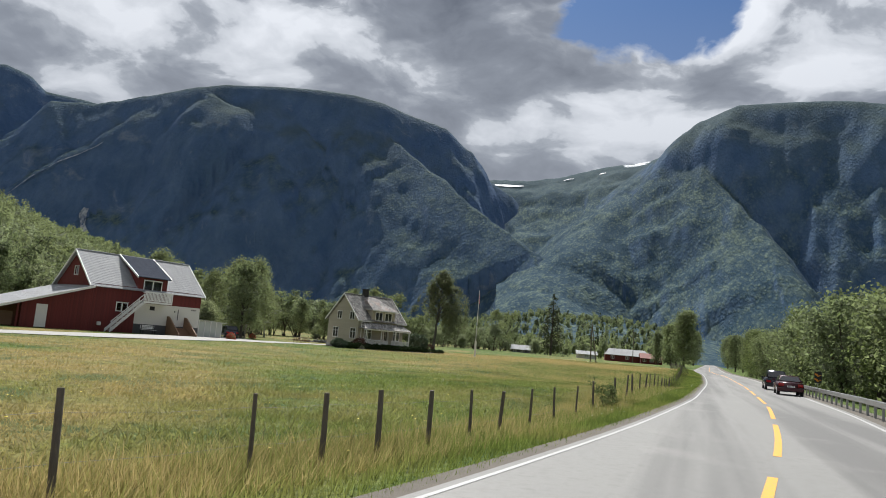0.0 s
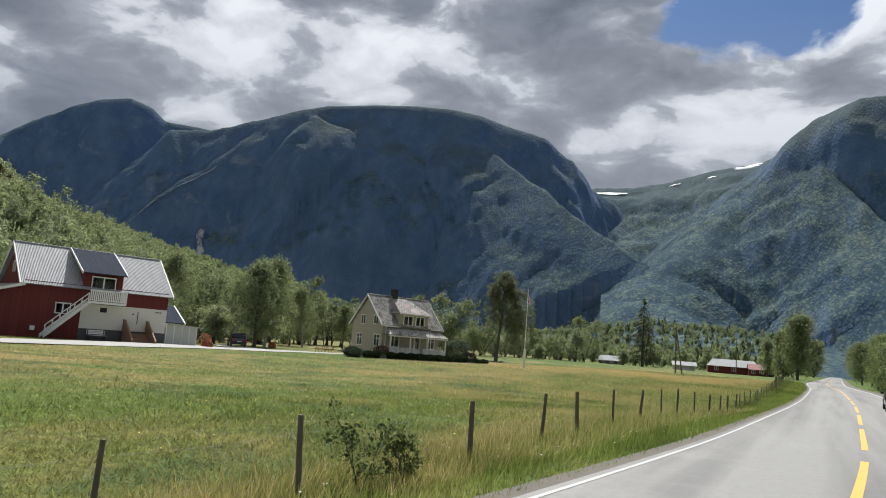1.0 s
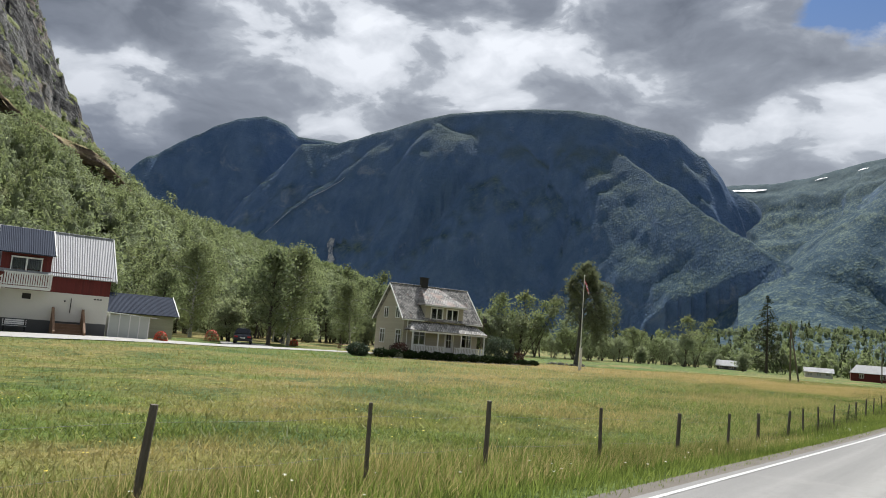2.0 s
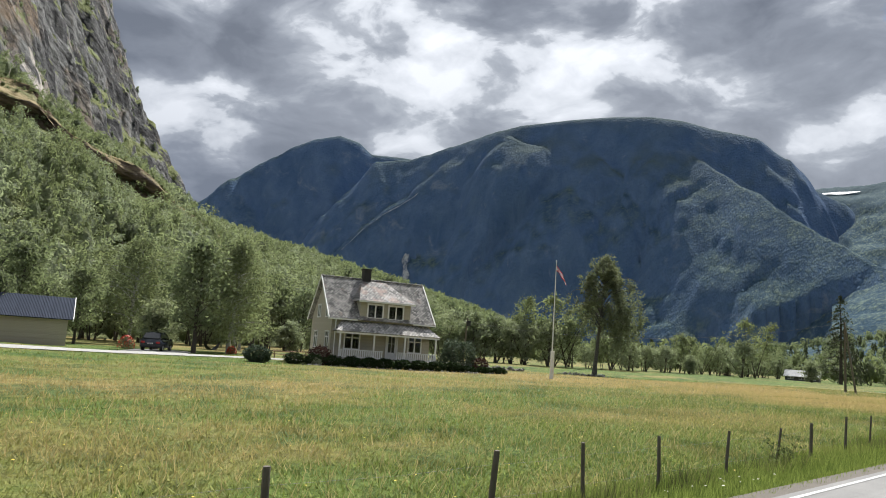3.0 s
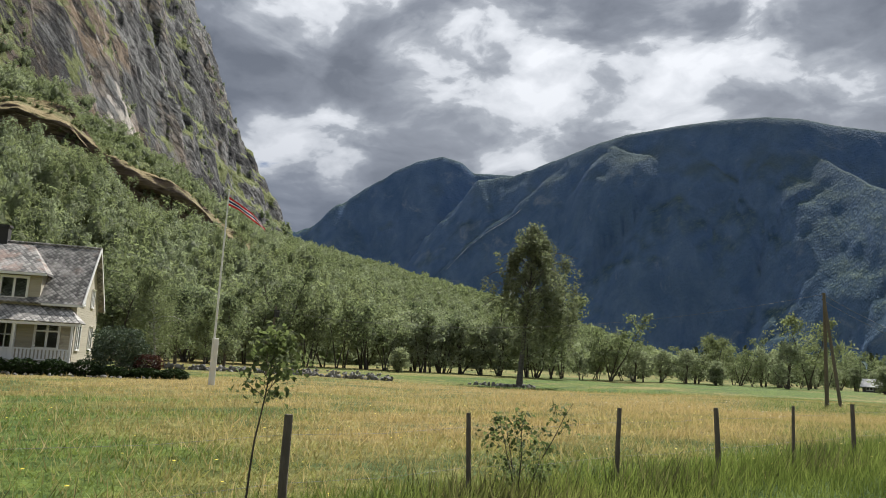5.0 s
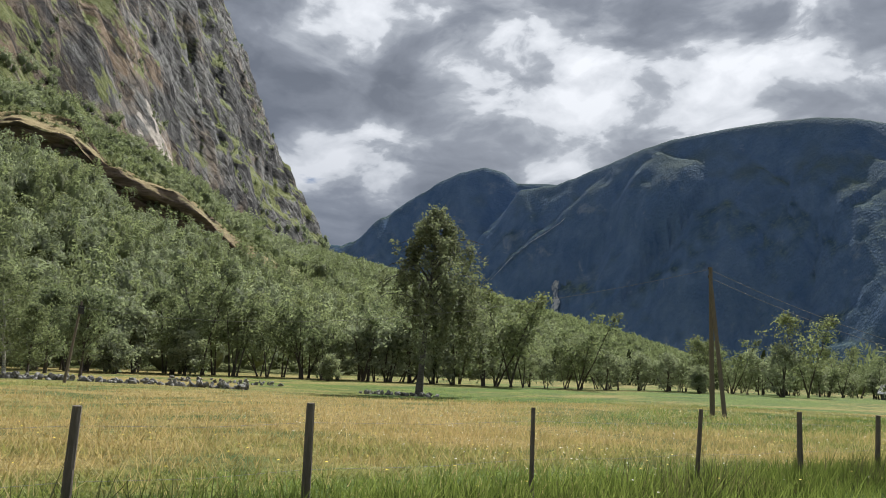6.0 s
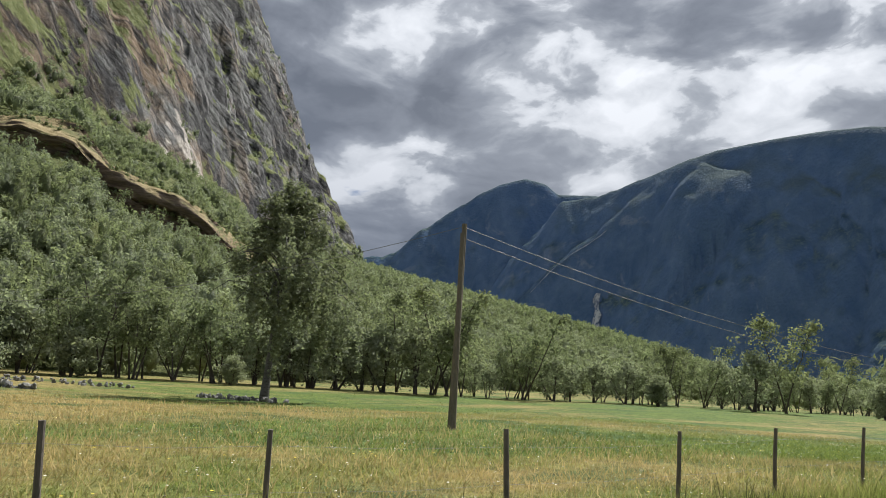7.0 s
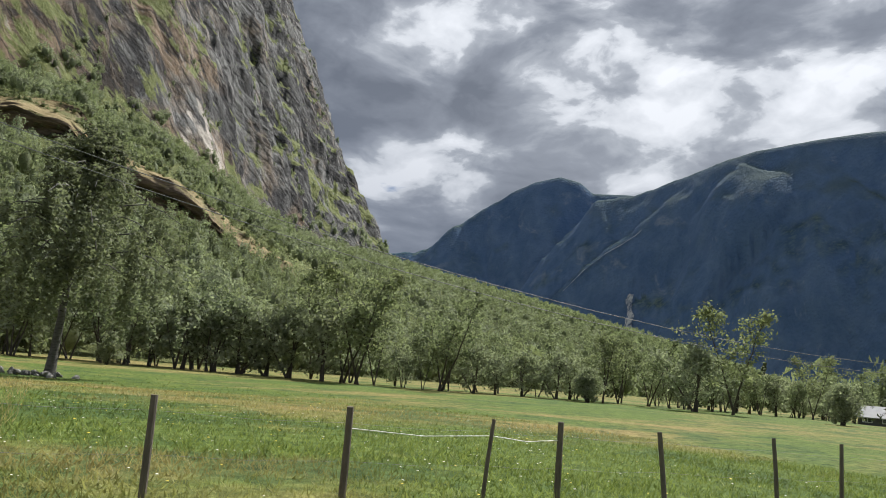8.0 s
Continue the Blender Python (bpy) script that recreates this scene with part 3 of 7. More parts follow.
# ---- lie of the land ----
EDGE = ((-80, -14.0), (-30, -7.2), (0, -3.7), (9, -2.45), (18, -1.4), (28, -0.65), (37, -0.05), (62, 0.7), (75, 0.95), (90, 1.0), (110, 1.0),
        (123, 0.85), (141, 0.3), (150, 0.0), (180, -0.5), (240, 0.3), (400, 3.0), (900, 10.0))
ROAD_Z = ((-80, 1.1), (0, 1.2), (18, 1.2), (37, 1.1), (62, 0.98), (85, 0.93), (110, 0.95), (130, 0.92), (150, 0.88), (250, 0.7), (900, 0.5))
FENCE_OFF = ((-80, 2.4), (5, 2.4), (28, 2.45), (36, 2.6), (50, 2.65), (56, 2.8), (64, 2.95), (90, 2.85), (105, 2.9), (112, 3.0), (120, 3.15), (128, 3.15), (134, 3.55),
             (141, 3.9), (147, 4.4), (152, 4.8), (160, 4.95), (175, 5.2), (240, 4.6), (400, 4.0))
FENCE_Z = ((-80, 1.0), (0, 1.12), (8, 0.95), (15, 0.8), (21, 0.68), (26, 0.78), (35, 0.95), (44, 0.9), (50, 0.68), (55, 0.32), (60, 0.22),
           (70, 0.25), (80, 0.38), (86, 0.55), (92, 0.72), (98, 0.9), (105, 0.98), (114, 1.15), (122, 1.15), (130, 1.0), (137, 0.90),
           (141, 0.86), (144, 1.04), (147, 1.13), (151, 0.95), (155, 0.97), (160, 0.85), (166, 0.7), (240, 0.6), (900, 0.4))
SPOTS = np.array([(-54, 62, 0.92), (-62, 87, 0.52), (-44, 97, 0.6), (-32, 108, 0.72), (-54, 150, 0.1), (-20, 147, 0.85), (-72, 101, 0.5),
                  (-38, 84, 0.66), (-92, 165, 0.5), (-97, 110, 0.5), (-60, 222, 0.85), (-30, 300, 0.3), (-100, 40, 1.0), (-20, 60, 0.45), (-25, 20, 0.8), (-15, 110, 0.85)])
ROAD_W = 6.5


def edge_x(y):
    return smooth_lerp(y, EDGE)


def road_z(y):
    return smooth_lerp(y, ROAD_Z)


def fence_x(y):
    return edge_x(y) - smooth_lerp(y, FENCE_OFF)


def fence_z(y):
    return smooth_lerp(y, FENCE_Z)


def field_z(x, y):
    w = 1.0 / (((x[..., None] - SPOTS[:, 0]) ** 2 + (y[..., None] - SPOTS[:, 1]) ** 2) / 400.0 + 0.05) ** 1.5
    return (w * SPOTS[:, 2]).sum(-1) / w.sum(-1)


def ground_z(x, y):
    x, y = np.broadcast_arrays(np.asarray(x, float), np.asarray(y, float))
    e, rz, fx, fz = edge_x(y), road_z(y), fence_x(y), fence_z(y)
    bed = rz - 0.06
    far = field_z(x, y)
    t1 = np.clip((e - 0.55 - x) / (e - 0.55 - fx), 0, 1)
    left = bed + (fz - bed) * t1 ** 0.8
    t2 = np.clip((fx - x) / 16.0, 0, 1)
    t2 = t2 * t2 * (3 - 2 * t2)
    left = left + (far - left) * t2
    t3 = np.clip((x - e - ROAD_W - 1.8) / 6.0, 0, 1)
    right = bed - 0.7 * t3
    z = np.where(x < e, left, right)
    fade = np.clip((np.hypot(x, y - 80) - 450) / 500, 0, 1)
    return z * (1 - fade) - 2.0 * fade


def gz(x, y):
    return float(ground_z(x, y))


def graded(lo, hi, fine_lo, fine_hi, step, growth):
    out = list(np.arange(fine_lo, fine_hi + step / 2, step))
    d, v = step, out[-1]
    while v < hi:
        d *= growth
        v += d
        out.append(v)
    d, v = step, out[0]
    while v > lo:
        d *= growth
        v -= d
        out.insert(0, v)
    return np.array(out)


xs = graded(-4500, 4500, -42, 16, 0.8, 1.12)
ys = graded(-3000, 4800, -14, 175, 1.6, 1.12)
X, Y = np.meshgrid(xs, ys, indexing="ij")
Zg = ground_z(X, Y)
bumps = np.array([noise.noise((a * 0.35, b * 0.35, 0)) + 0.5 * noise.noise((a * 0.9, b * 0.9, 3)) for a, b in zip(X.ravel(), Y.ravel())]).reshape(X.shape)
on_road = (X > edge_x(Y) - 0.9) & (X < edge_x(Y) + ROAD_W + 1.6)
Zg = Zg + np.where(on_road, 0, 0.05) * bumps
me = arrays("ground", np.stack([X, Y, Zg], -1).reshape(-1, 3), grid_faces(len(xs), len(ys)))
ground = tagged(mesh_ob("ground", me, MEADOW, smooth=True), "broad hay meadow, green with ripe straw-coloured patches", "meadow", kind="structure")


def ribbon(name, ys_, left_of, right_of, lift, mat, across=2, zf=road_z):
    """A strip that follows the road, between two offsets from its left edge line."""
    ys_ = np.asarray(ys_, float)
    w = np.linspace(0, 1, across)
    xs_ = edge_x(ys_)[:, None] + left_of + (right_of - left_of) * w[None, :]
    camber = 0.0
    vs = np.stack([xs_, np.repeat(ys_[:, None], across, 1), np.repeat((zf(ys_) + lift)[:, None], across, 1) + camber], -1)
    return mesh_ob(name, arrays(name, vs.reshape(-1, 3), grid_faces(len(ys_), across)), mat)


road_ys = np.concatenate([np.arange(-80, 200, 2.0), np.arange(200, 900, 10.0)])
road = tagged(ribbon("road", road_ys, -0.16, ROAD_W + 0.3, 0.0, ASPHALT, 6), "worn grey two-lane asphalt road bending gently left", "road", kind="structure")
shoulder = tagged(ribbon("shoulder", road_ys, -0.55, -0.14, -0.03, VERGE, 3), "dark gravel shoulder along the asphalt", "shoulder", kind="structure")
tagged(ribbon("shoulder", road_ys, ROAD_W + 0.2, ROAD_W + 1.7, -0.03, VERGE, 3), "dark gravel shoulder below the guard rail", "shoulder", kind="structure")
tagged(ribbon("edge_line", road_ys, -0.02, 0.055, 0.006, LINE_WHITE), "white painted line along the road edge", "road marking", kind="structure")
tagged(ribbon("edge_line", road_ys, ROAD_W - 0.1, ROAD_W + 0.04, 0.006, LINE_WHITE), "white painted line along the road edge", "road marking", kind="structure")
DASH_START = 15.5
for i in range(34):
    y0 = DASH_START - 48.0 + i * 12.0
    tagged(ribbon("centre_dash", np.linspace(y0, y0 + 9.0, 6), 3.12, 3.27, 0.006, LINE_YELLOW), "yellow dash of the centre line, slightly worn",
           "road marking", "centre line dashes", "structure")


# ---- hillside, cliff and mountains ----
def near_line(px, py, line):
    """Distance to a polyline of (x, y, z), the height of the nearest point on it, the hand it lies on (1: left), and how far along it is."""
    best = np.full(px.shape, 1e12)
    bz, hand, far = np.zeros(px.shape), np.zeros(px.shape), np.zeros(px.shape)
    for i, ((ax, ay, az), (bx, by, bzz)) in enumerate(zip(line[:-1], line[1:])):
        dx, dy = bx - ax, by - ay
        t = np.clip(((px - ax) * dx + (py - ay) * dy) / (dx * dx + dy * dy), 0, 1)
        d = np.hypot(px - ax - t * dx, py - ay - t * dy)
        hit = d < best
        best = np.where(hit, d, best)
        bz = np.where(hit, az + t * (bzz - az), bz)
        hand = np.where(hit, np.sign(dx * (py - ay) - dy * (px - ax)), hand)
        far = np.where(hit, (i + t) / (len(line) - 1), far)
    return best, bz, hand, far


def fractal(px, py, scale, octaves=5, seed=0.0, rough=1.0):
    f = noise.fractal
    return np.array([f((a * scale, b * scale, seed), rough, 2.1, octaves) for a, b in zip(px.ravel(), py.ravel())]).reshape(px.shape)


def ridged(px, py, scale, seed=0.0, octaves=5):
    f = noise.ridged_multi_fractal
    return np.array([f((a * scale, b * scale, seed), 1.0, 2.1, octaves, 1.0, 2.0) for a, b in zip(px.ravel(), py.ravel())]).reshape(px.shape)


def bearing(points, eye=(3.0, 40.0)):
    """Ridge points of (degrees left of +y, degrees up, metres away), as x, y, z."""
    return [(eye[0] - d * math.sin(radians(a)), eye[1] + d * math.cos(radians(a)), 2.7 + d * math.tan(radians(e))) for a, e, d in points]


def mountain(name, ridges, az, reach, mat, label, cells=(260, 150), gully=60.0, seed=0.0, centre=(0.0, 40.0)):
    """A mountain as the upper envelope of its ridges: each is (points, fall per metre on its right and on its left hand, roundness, and perhaps a gentle flank); gullies run down from the crests."""
    a = np.radians(np.linspace(az[0], az[1], cells[0]))
    r = np.linspace(reach[0], reach[1], cells[1])
    A, Rr = np.meshgrid(a, r, indexing="ij")
    px, py = centre[0] - Rr * np.sin(A), centre[1] + Rr * np.cos(A)
    wx = px + 60 * fractal(px, py, 0.003, 4, seed + 7)
    wy = py + 60 * fractal(px, py, 0.003, 4, seed + 9)
    h = np.full(px.shape, -400.0)
    for line, fall, other, rounded, *shoulder in ridges:
        d, z, hand, far = near_line(wx, wy, line)
        d0, z0, *_ = near_line(px, py, line)
        blend = np.clip(d0 / 250.0, 0, 1)
        d, z = d0 + (d - d0) * blend, z0 + (z - z0) * blend
        drop = np.where(hand > 0, other, fall) * (np.sqrt(d * d + rounded ** 2) - rounded)
        if shoulder:
            # a gentle wooded flank on the right hand, wider down the ridge, before the slope steepens
            slope, wide0, wide1 = shoulder
            wide = (wide0 + (wide1 - wide0) * far) * (1 + 0.30 * fractal(px, py, 0.0025, 3, seed + 17))
            steeper = np.maximum(d - wide, 0)
            drop = np.where(hand > 0, drop, slope * d + (fall - slope) * (np.sqrt(steeper ** 2 + 220.0 ** 2) - 220.0))
        h = np.maximum(h, z - drop)
    crest = max(z for line, *_ in ridges for _, _, z in line)
    mid = np.clip(h / crest, 0, 1)
    amount = np.clip(4 * mid * (1 - mid), 0.12, 1)
    cross = ridged(A * 2600, Rr * 0.16, 0.011, seed, 6) - 1.0
    h = h + 0.55 * gully * amount * cross + 0.9 * gully * amount * fractal(px, py, 0.0042, 7, seed + 3)
    h = np.maximum(h, -30.0)
    me_ = arrays(name, np.stack([px, py, h], -1).reshape(-1, 3), grid_faces(*cells))
    return tagged(mesh_ob(name, me_, mat, smooth=True), label, "mountain", kind="structure")


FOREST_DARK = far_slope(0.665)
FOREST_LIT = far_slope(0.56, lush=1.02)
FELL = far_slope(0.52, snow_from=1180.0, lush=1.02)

hump = bearing([(78, 7, 4400), (70, 8.5, 4400), (64.6, 9.2, 4400), (62.6, 10.0, 4450), (61, 11.8, 4450), (58.7, 13.3, 4500), (57, 14.5, 4500), (55.2, 15.4, 4500),
                (53.2, 15.9, 4500), (51.6, 15.5, 4500), (50.6, 14.7, 4500), (47.3, 14.6, 4450), (44, 14.6, 4450)], (4.7, 85))
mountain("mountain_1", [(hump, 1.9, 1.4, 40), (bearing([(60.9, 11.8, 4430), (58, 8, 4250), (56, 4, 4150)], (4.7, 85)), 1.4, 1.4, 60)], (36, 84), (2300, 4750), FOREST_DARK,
         "far dark mountain tinted haze-blue, with a rounded summit knob", (240, 110), 22.0, 3.0)

dome = bearing([(49.5, 14.2, 4150), (46.9, 14.5, 4100), (43.5, 15.7, 4050), (40.7, 16.8, 3950), (38.1, 17.6, 3900), (34.5, 18.1, 3850), (30.8, 18.35, 3850), (28, 18.3, 3850), (25.9, 18.0, 3850),
                (23.7, 17.35, 3900), (20.6, 16.6, 3950), (18.7, 15.1, 4000), (17.8, 14.1, 4050), (17.0, 12.8, 4100), (14.5, 11.5, 4200), (11.1, 9.0, 4300)], (3.65, 37))
spur = bearing([(27.6, 17.3, 3830), (26.6, 16.5, 3800), (24.7, 15.3, 3710), (22.8, 14.1, 3600), (21.3, 13.1, 3480), (19.4, 11.6, 3330), (16.5, 9.85, 3170), (14.6, 8.65, 3060), (12.5, 7.15, 2950), (11.6, 4.0, 2650)], (0, 0))
left_rib = bearing([(42.5, 15.5, 3950), (45.2, 13.3, 3880), (48.8, 10.2, 3800), (51.5, 7.6, 3740), (55, 3.5, 3650), (59, 0.5, 3600)], (3.65, 37))
rib_2 = bearing([(38.6, 16.6, 3840), (37.4, 16.15, 3780), (35.9, 15.95, 3720), (34.4, 14.7, 3650), (33.8, 13.4, 3590)], (0, 0))
rib_3 = bearing([(33.6, 16.6, 3800), (32.7, 15.6, 3720), (31.2, 15.1, 3660), (29.8, 13.8, 3590), (29.6, 12.5, 3540)], (0, 0))
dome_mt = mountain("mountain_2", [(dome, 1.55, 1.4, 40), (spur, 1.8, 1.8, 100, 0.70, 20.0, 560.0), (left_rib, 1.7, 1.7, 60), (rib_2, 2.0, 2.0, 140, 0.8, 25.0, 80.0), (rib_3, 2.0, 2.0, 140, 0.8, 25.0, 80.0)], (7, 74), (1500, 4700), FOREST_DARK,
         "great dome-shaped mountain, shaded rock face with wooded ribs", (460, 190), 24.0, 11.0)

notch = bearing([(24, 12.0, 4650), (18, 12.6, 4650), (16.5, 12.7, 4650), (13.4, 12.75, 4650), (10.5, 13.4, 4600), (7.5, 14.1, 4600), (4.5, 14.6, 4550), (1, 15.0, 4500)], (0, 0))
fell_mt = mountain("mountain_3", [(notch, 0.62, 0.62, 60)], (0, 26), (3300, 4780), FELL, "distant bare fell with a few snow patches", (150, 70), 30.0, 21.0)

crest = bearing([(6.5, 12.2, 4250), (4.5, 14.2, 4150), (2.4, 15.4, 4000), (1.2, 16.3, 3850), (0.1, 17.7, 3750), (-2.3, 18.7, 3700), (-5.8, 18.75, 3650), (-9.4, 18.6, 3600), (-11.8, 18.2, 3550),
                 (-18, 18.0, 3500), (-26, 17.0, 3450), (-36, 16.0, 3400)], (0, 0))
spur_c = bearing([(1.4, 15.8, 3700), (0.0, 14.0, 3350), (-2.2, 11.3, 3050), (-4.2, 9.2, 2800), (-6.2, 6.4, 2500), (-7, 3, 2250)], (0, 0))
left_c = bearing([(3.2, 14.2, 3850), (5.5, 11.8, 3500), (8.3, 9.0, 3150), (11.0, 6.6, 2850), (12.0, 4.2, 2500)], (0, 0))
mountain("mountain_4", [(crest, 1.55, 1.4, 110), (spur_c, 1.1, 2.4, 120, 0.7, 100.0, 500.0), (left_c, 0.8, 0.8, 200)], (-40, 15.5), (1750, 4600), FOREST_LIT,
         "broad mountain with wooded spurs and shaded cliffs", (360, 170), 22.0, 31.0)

from mathutils.bvhtree import BVHTree


def laid_on(name, mount, path, eye, mat, label, category, lift=14.0):
    """A band of snow or scree that lies on a mountain: path gives bearing, height angle and width in degrees."""
    me_ = mount.data
    bvh = BVHTree.FromPolygons([v.co for v in me_.vertices], [p_.vertices for p_ in me_.polygons])
    pts = np.array(path, float)
    q = np.linspace(0, len(pts) - 1, 8 * (len(pts) - 1) + 1)
    bm = bmesh.new()
    rows_ = []
    eye_v = Vector(eye)
    for i in q:
        a_, e_, w_ = (np.interp(i, np.arange(len(pts)), pts[:, j]) for j in range(3))
        w_ *= 0.75 + 0.5 * noise.noise((i * 1.3, a_, 0.3))
        a_ += 0.35 * w_ * noise.noise((i * 0.9, 4.0, e_))
        dz_ = np.gradient(pts[:, :2], axis=0)[min(int(i), len(pts) - 1)]
        ln_ = math.hypot(*dz_)
        nx_, ny_ = -dz_[1] / ln_, dz_[0] / ln_
        row = []
        for s_ in (-0.5, -0.17, 0.17, 0.5):
            aa, ee = radians(a_ + nx_ * w_ * s_), radians(e_ + ny_ * w_ * s_)
            way = Vector((-math.sin(aa) * math.cos(ee), math.cos(aa) * math.cos(ee), math.sin(ee)))
            hit_, _, _, dist_ = bvh.ray_cast(eye_v, way)
            row.append(bm.verts.new(eye_v + way * ((dist_ if hit_ else 4000.0) - lift)))
        rows_.append(row)
    for r0_, r1_ in zip(rows_[:-1], rows_[1:]):
        for j in range(3):
            bm.faces.new((r0_[j], r0_[j + 1], r1_[j + 1], r1_[j]))
    return tagged(part(name, bm, mat, smooth=True), label, category, kind="structure")


valley_eye = (4.65, 75.2, 2.6)
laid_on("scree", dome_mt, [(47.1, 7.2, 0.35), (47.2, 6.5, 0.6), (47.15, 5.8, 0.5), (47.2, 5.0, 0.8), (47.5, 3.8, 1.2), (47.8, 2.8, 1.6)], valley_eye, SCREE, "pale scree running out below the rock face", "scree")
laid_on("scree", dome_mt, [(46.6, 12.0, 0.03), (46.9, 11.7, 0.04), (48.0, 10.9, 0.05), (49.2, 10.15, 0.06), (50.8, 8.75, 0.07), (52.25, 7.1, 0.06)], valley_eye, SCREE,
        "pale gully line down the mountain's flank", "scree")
laid_on("snow_patch", fell_mt, [(16.45, 12.40, 0.06), (15.7, 12.42, 0.18), (14.6, 12.42, 0.20), (13.7, 12.48, 0.05)], (0, 0, 2.8), SNOW, "old snow patch under the distant fell's crest", "snow")
laid_on("snow_patch", fell_mt, [(10.6, 13.05, 0.03), (10.2, 13.2, 0.07), (9.8, 13.25, 0.03)], (0, 0, 2.8), SNOW, "thin snow patch near the distant crest", "snow")
laid_on("snow_patch", fell_mt, [(7.9, 13.65, 0.03), (7.6, 13.75, 0.07), (7.3, 13.8, 0.03)], (0, 0, 2.8), SNOW, "thin snow patch near the distant crest", "snow")

TREELINE = ((-98, 60), (-97, 100), (-97, 125), (-96, 150), (-90, 172), (-76, 195), (-69, 214), (-67, 240), (-66, 272))


LEDGE_LINE = ((-314, 108), (-311, 120), (-308, 150), (-307, 180), (-306, 205), (-304, 238))


def foot_of_hill(x, y):
    """Metres up-slope of the foot of the wooded hillside."""
    a = -0.879 * (x + 112) - 0.477 * (y - 150)
    b = -0.985 * (x + 112) - 0.17 * (y - 150)
    return np.where(y > 150, a, b)


def hill_z(x, y):
    """Height of the hillside, and metres into the rock wall above it."""
    d = foot_of_hill(x, y)
    wall = np.minimum(-0.61 * (x + 1146) - 0.79 * (y - 636), -0.30 * (x + 1146) - 0.95 * (y - 636))
    rough = fractal(x, y, 0.012, 6, 2.0)
    crag = ridged(x * 0.8 + y * 0.6, y * 0.8 - x * 0.6, 0.010, 5.0, 6) - 1.0
    small = fractal(x, y, 0.05, 5, 4.0)
    w = np.maximum(wall + 16 * rough, 0)
    grow = np.clip(w / 60, 0, 1)
    g_ = np.sqrt(np.maximum(d - 6, 0) ** 2 + 1600) - 40
    h = (0.36 * np.minimum(g_, 207) + 0.25 * np.maximum(g_ - 207, 0)) * (1 + 0.45 * np.clip((300 - y) / 110, 0, 1))
    h = h + 1.48 * w + 0.0016 * w * w + grow * (26 * crag + 9 * small)
    s = h + 22 * rough
    step_h = 46.0
    stair = (np.floor(s / step_h) + np.clip((s / step_h - np.floor(s / step_h)) * 2.0, 0, 1)) * step_h - s
    h = h + grow * 0.45 * stair
    h = h + np.clip(d / 60, 0, 1) * (3.5 * rough + 1.2 * small)
    bare, *_ = near_line(x, y, [(*q, 0.0) for q in LEDGE_LINE])
    return np.where(d < -2, -4.0, h - 0.4 + 0.6 * np.clip(d / 10, 0, 1)), grow, np.clip(1 - bare / 33.0, 0, 1)


def hillside():
    a = np.radians(np.concatenate([np.linspace(30, 62, 90), np.linspace(62.3, 82, 190), np.linspace(82.5, 122, 110)]))
    r = np.concatenate([np.linspace(90, 330, 60), np.linspace(334, 1500, 220), np.linspace(1510, 2300, 30)])
    A, Rr = np.meshgrid(a, r, indexing="ij")
    px, py = 4.0 - Rr * np.sin(A), 110 + Rr * np.cos(A)
    h, _, _ = hill_z(px, py)
    me_ = arrays("hillside", np.stack([px, py, h], -1).reshape(-1, 3), grid_faces(len(a), len(r)))
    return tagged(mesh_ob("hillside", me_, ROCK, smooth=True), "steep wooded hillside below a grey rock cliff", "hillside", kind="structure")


hill = hillside()


def rock_ledge():
    """A bedded slab that breaks out of the wood and slants down the hillside."""
    line_ = np.array(LEDGE_LINE, float)
    seg_ = np.r_[0, np.cumsum(np.hypot(*np.diff(line_, axis=0).T))]
    q = np.linspace(0, seg_[-1], 240)
    x, y = np.interp(q, seg_, line_[:, 0]), np.interp(q, seg_, line_[:, 1])
    x, y = (np.convolve(np.pad(k_, 20, mode="reflect", reflect_type="odd"), np.ones(41) / 41, "valid") for k_ in (x, y))
    t = np.stack([np.gradient(x), np.gradient(y)], 1)
    t /= np.linalg.norm(t, axis=1, keepdims=True)
    out = np.stack([-t[:, 1], t[:, 0]], 1)          # down-slope side
    if out[120] @ np.array([1.0, 0.3]) < 0:
        out = -out
    end = np.clip((seg_[-1] - q) / 55, 0.05, 1) * np.clip(0.3 + q / 25, 0, 1)
    prof = np.array([(-36, -14.0), (-24, -6.0), (-14, -2.6), (-6, -0.8), (3, 0.0), (6.5, -1.2), (7.5, -3.0), (5.0, -4.2), (5.8, -6.0), (3.2, -8.0), (4.0, -11.0), (2.2, -15.0), (3.0, -20.0), (4.0, -32.0)])
    fine = np.linspace(0, len(prof) - 1, 60)
    base, _, _ = hill_z(x, y)
    base = np.convolve(np.pad(base, 12, mode="edge"), np.ones(25) / 25, "valid")
    rows_ = []
    for f in fine:
        o, dz = (np.interp(f, np.arange(len(prof)), prof[:, k_]) for k_ in range(2))
        px, py = x + out[:, 0] * o, y + out[:, 1] * o
        big_ = fractal(px * 0.4 + 2 * dz, py * 0.4 + 4 * dz, 0.06, 6, 1.5) * 4.2
        bed_ = fractal(q * 0.12, 0 * q + dz * 2.4, 0.35, 5, 2.5) * 2.2
        jag = big_ + bed_
        rows_.append(np.stack([px + out[:, 0] * jag, py + out[:, 1] * jag, base + 11.5 * end - 0.5 * o + dz * (0.35 + 0.65 * end) + 0.55 * big_ + 2.5 * fractal(px, py, 0.035, 4, 8.0)], -1))
    me_ = arrays("rock_ledge", np.stack(rows_, 1).reshape(-1, 3), grid_faces(len(q), len(fine)))
    lie = np.stack(rows_, 1)
    return lie, tagged(mesh_ob("rock_ledge", me_, LEDGE, smooth=False), "slanting brown rock ledge with straw-coloured grass on top", "rock", kind="structure")


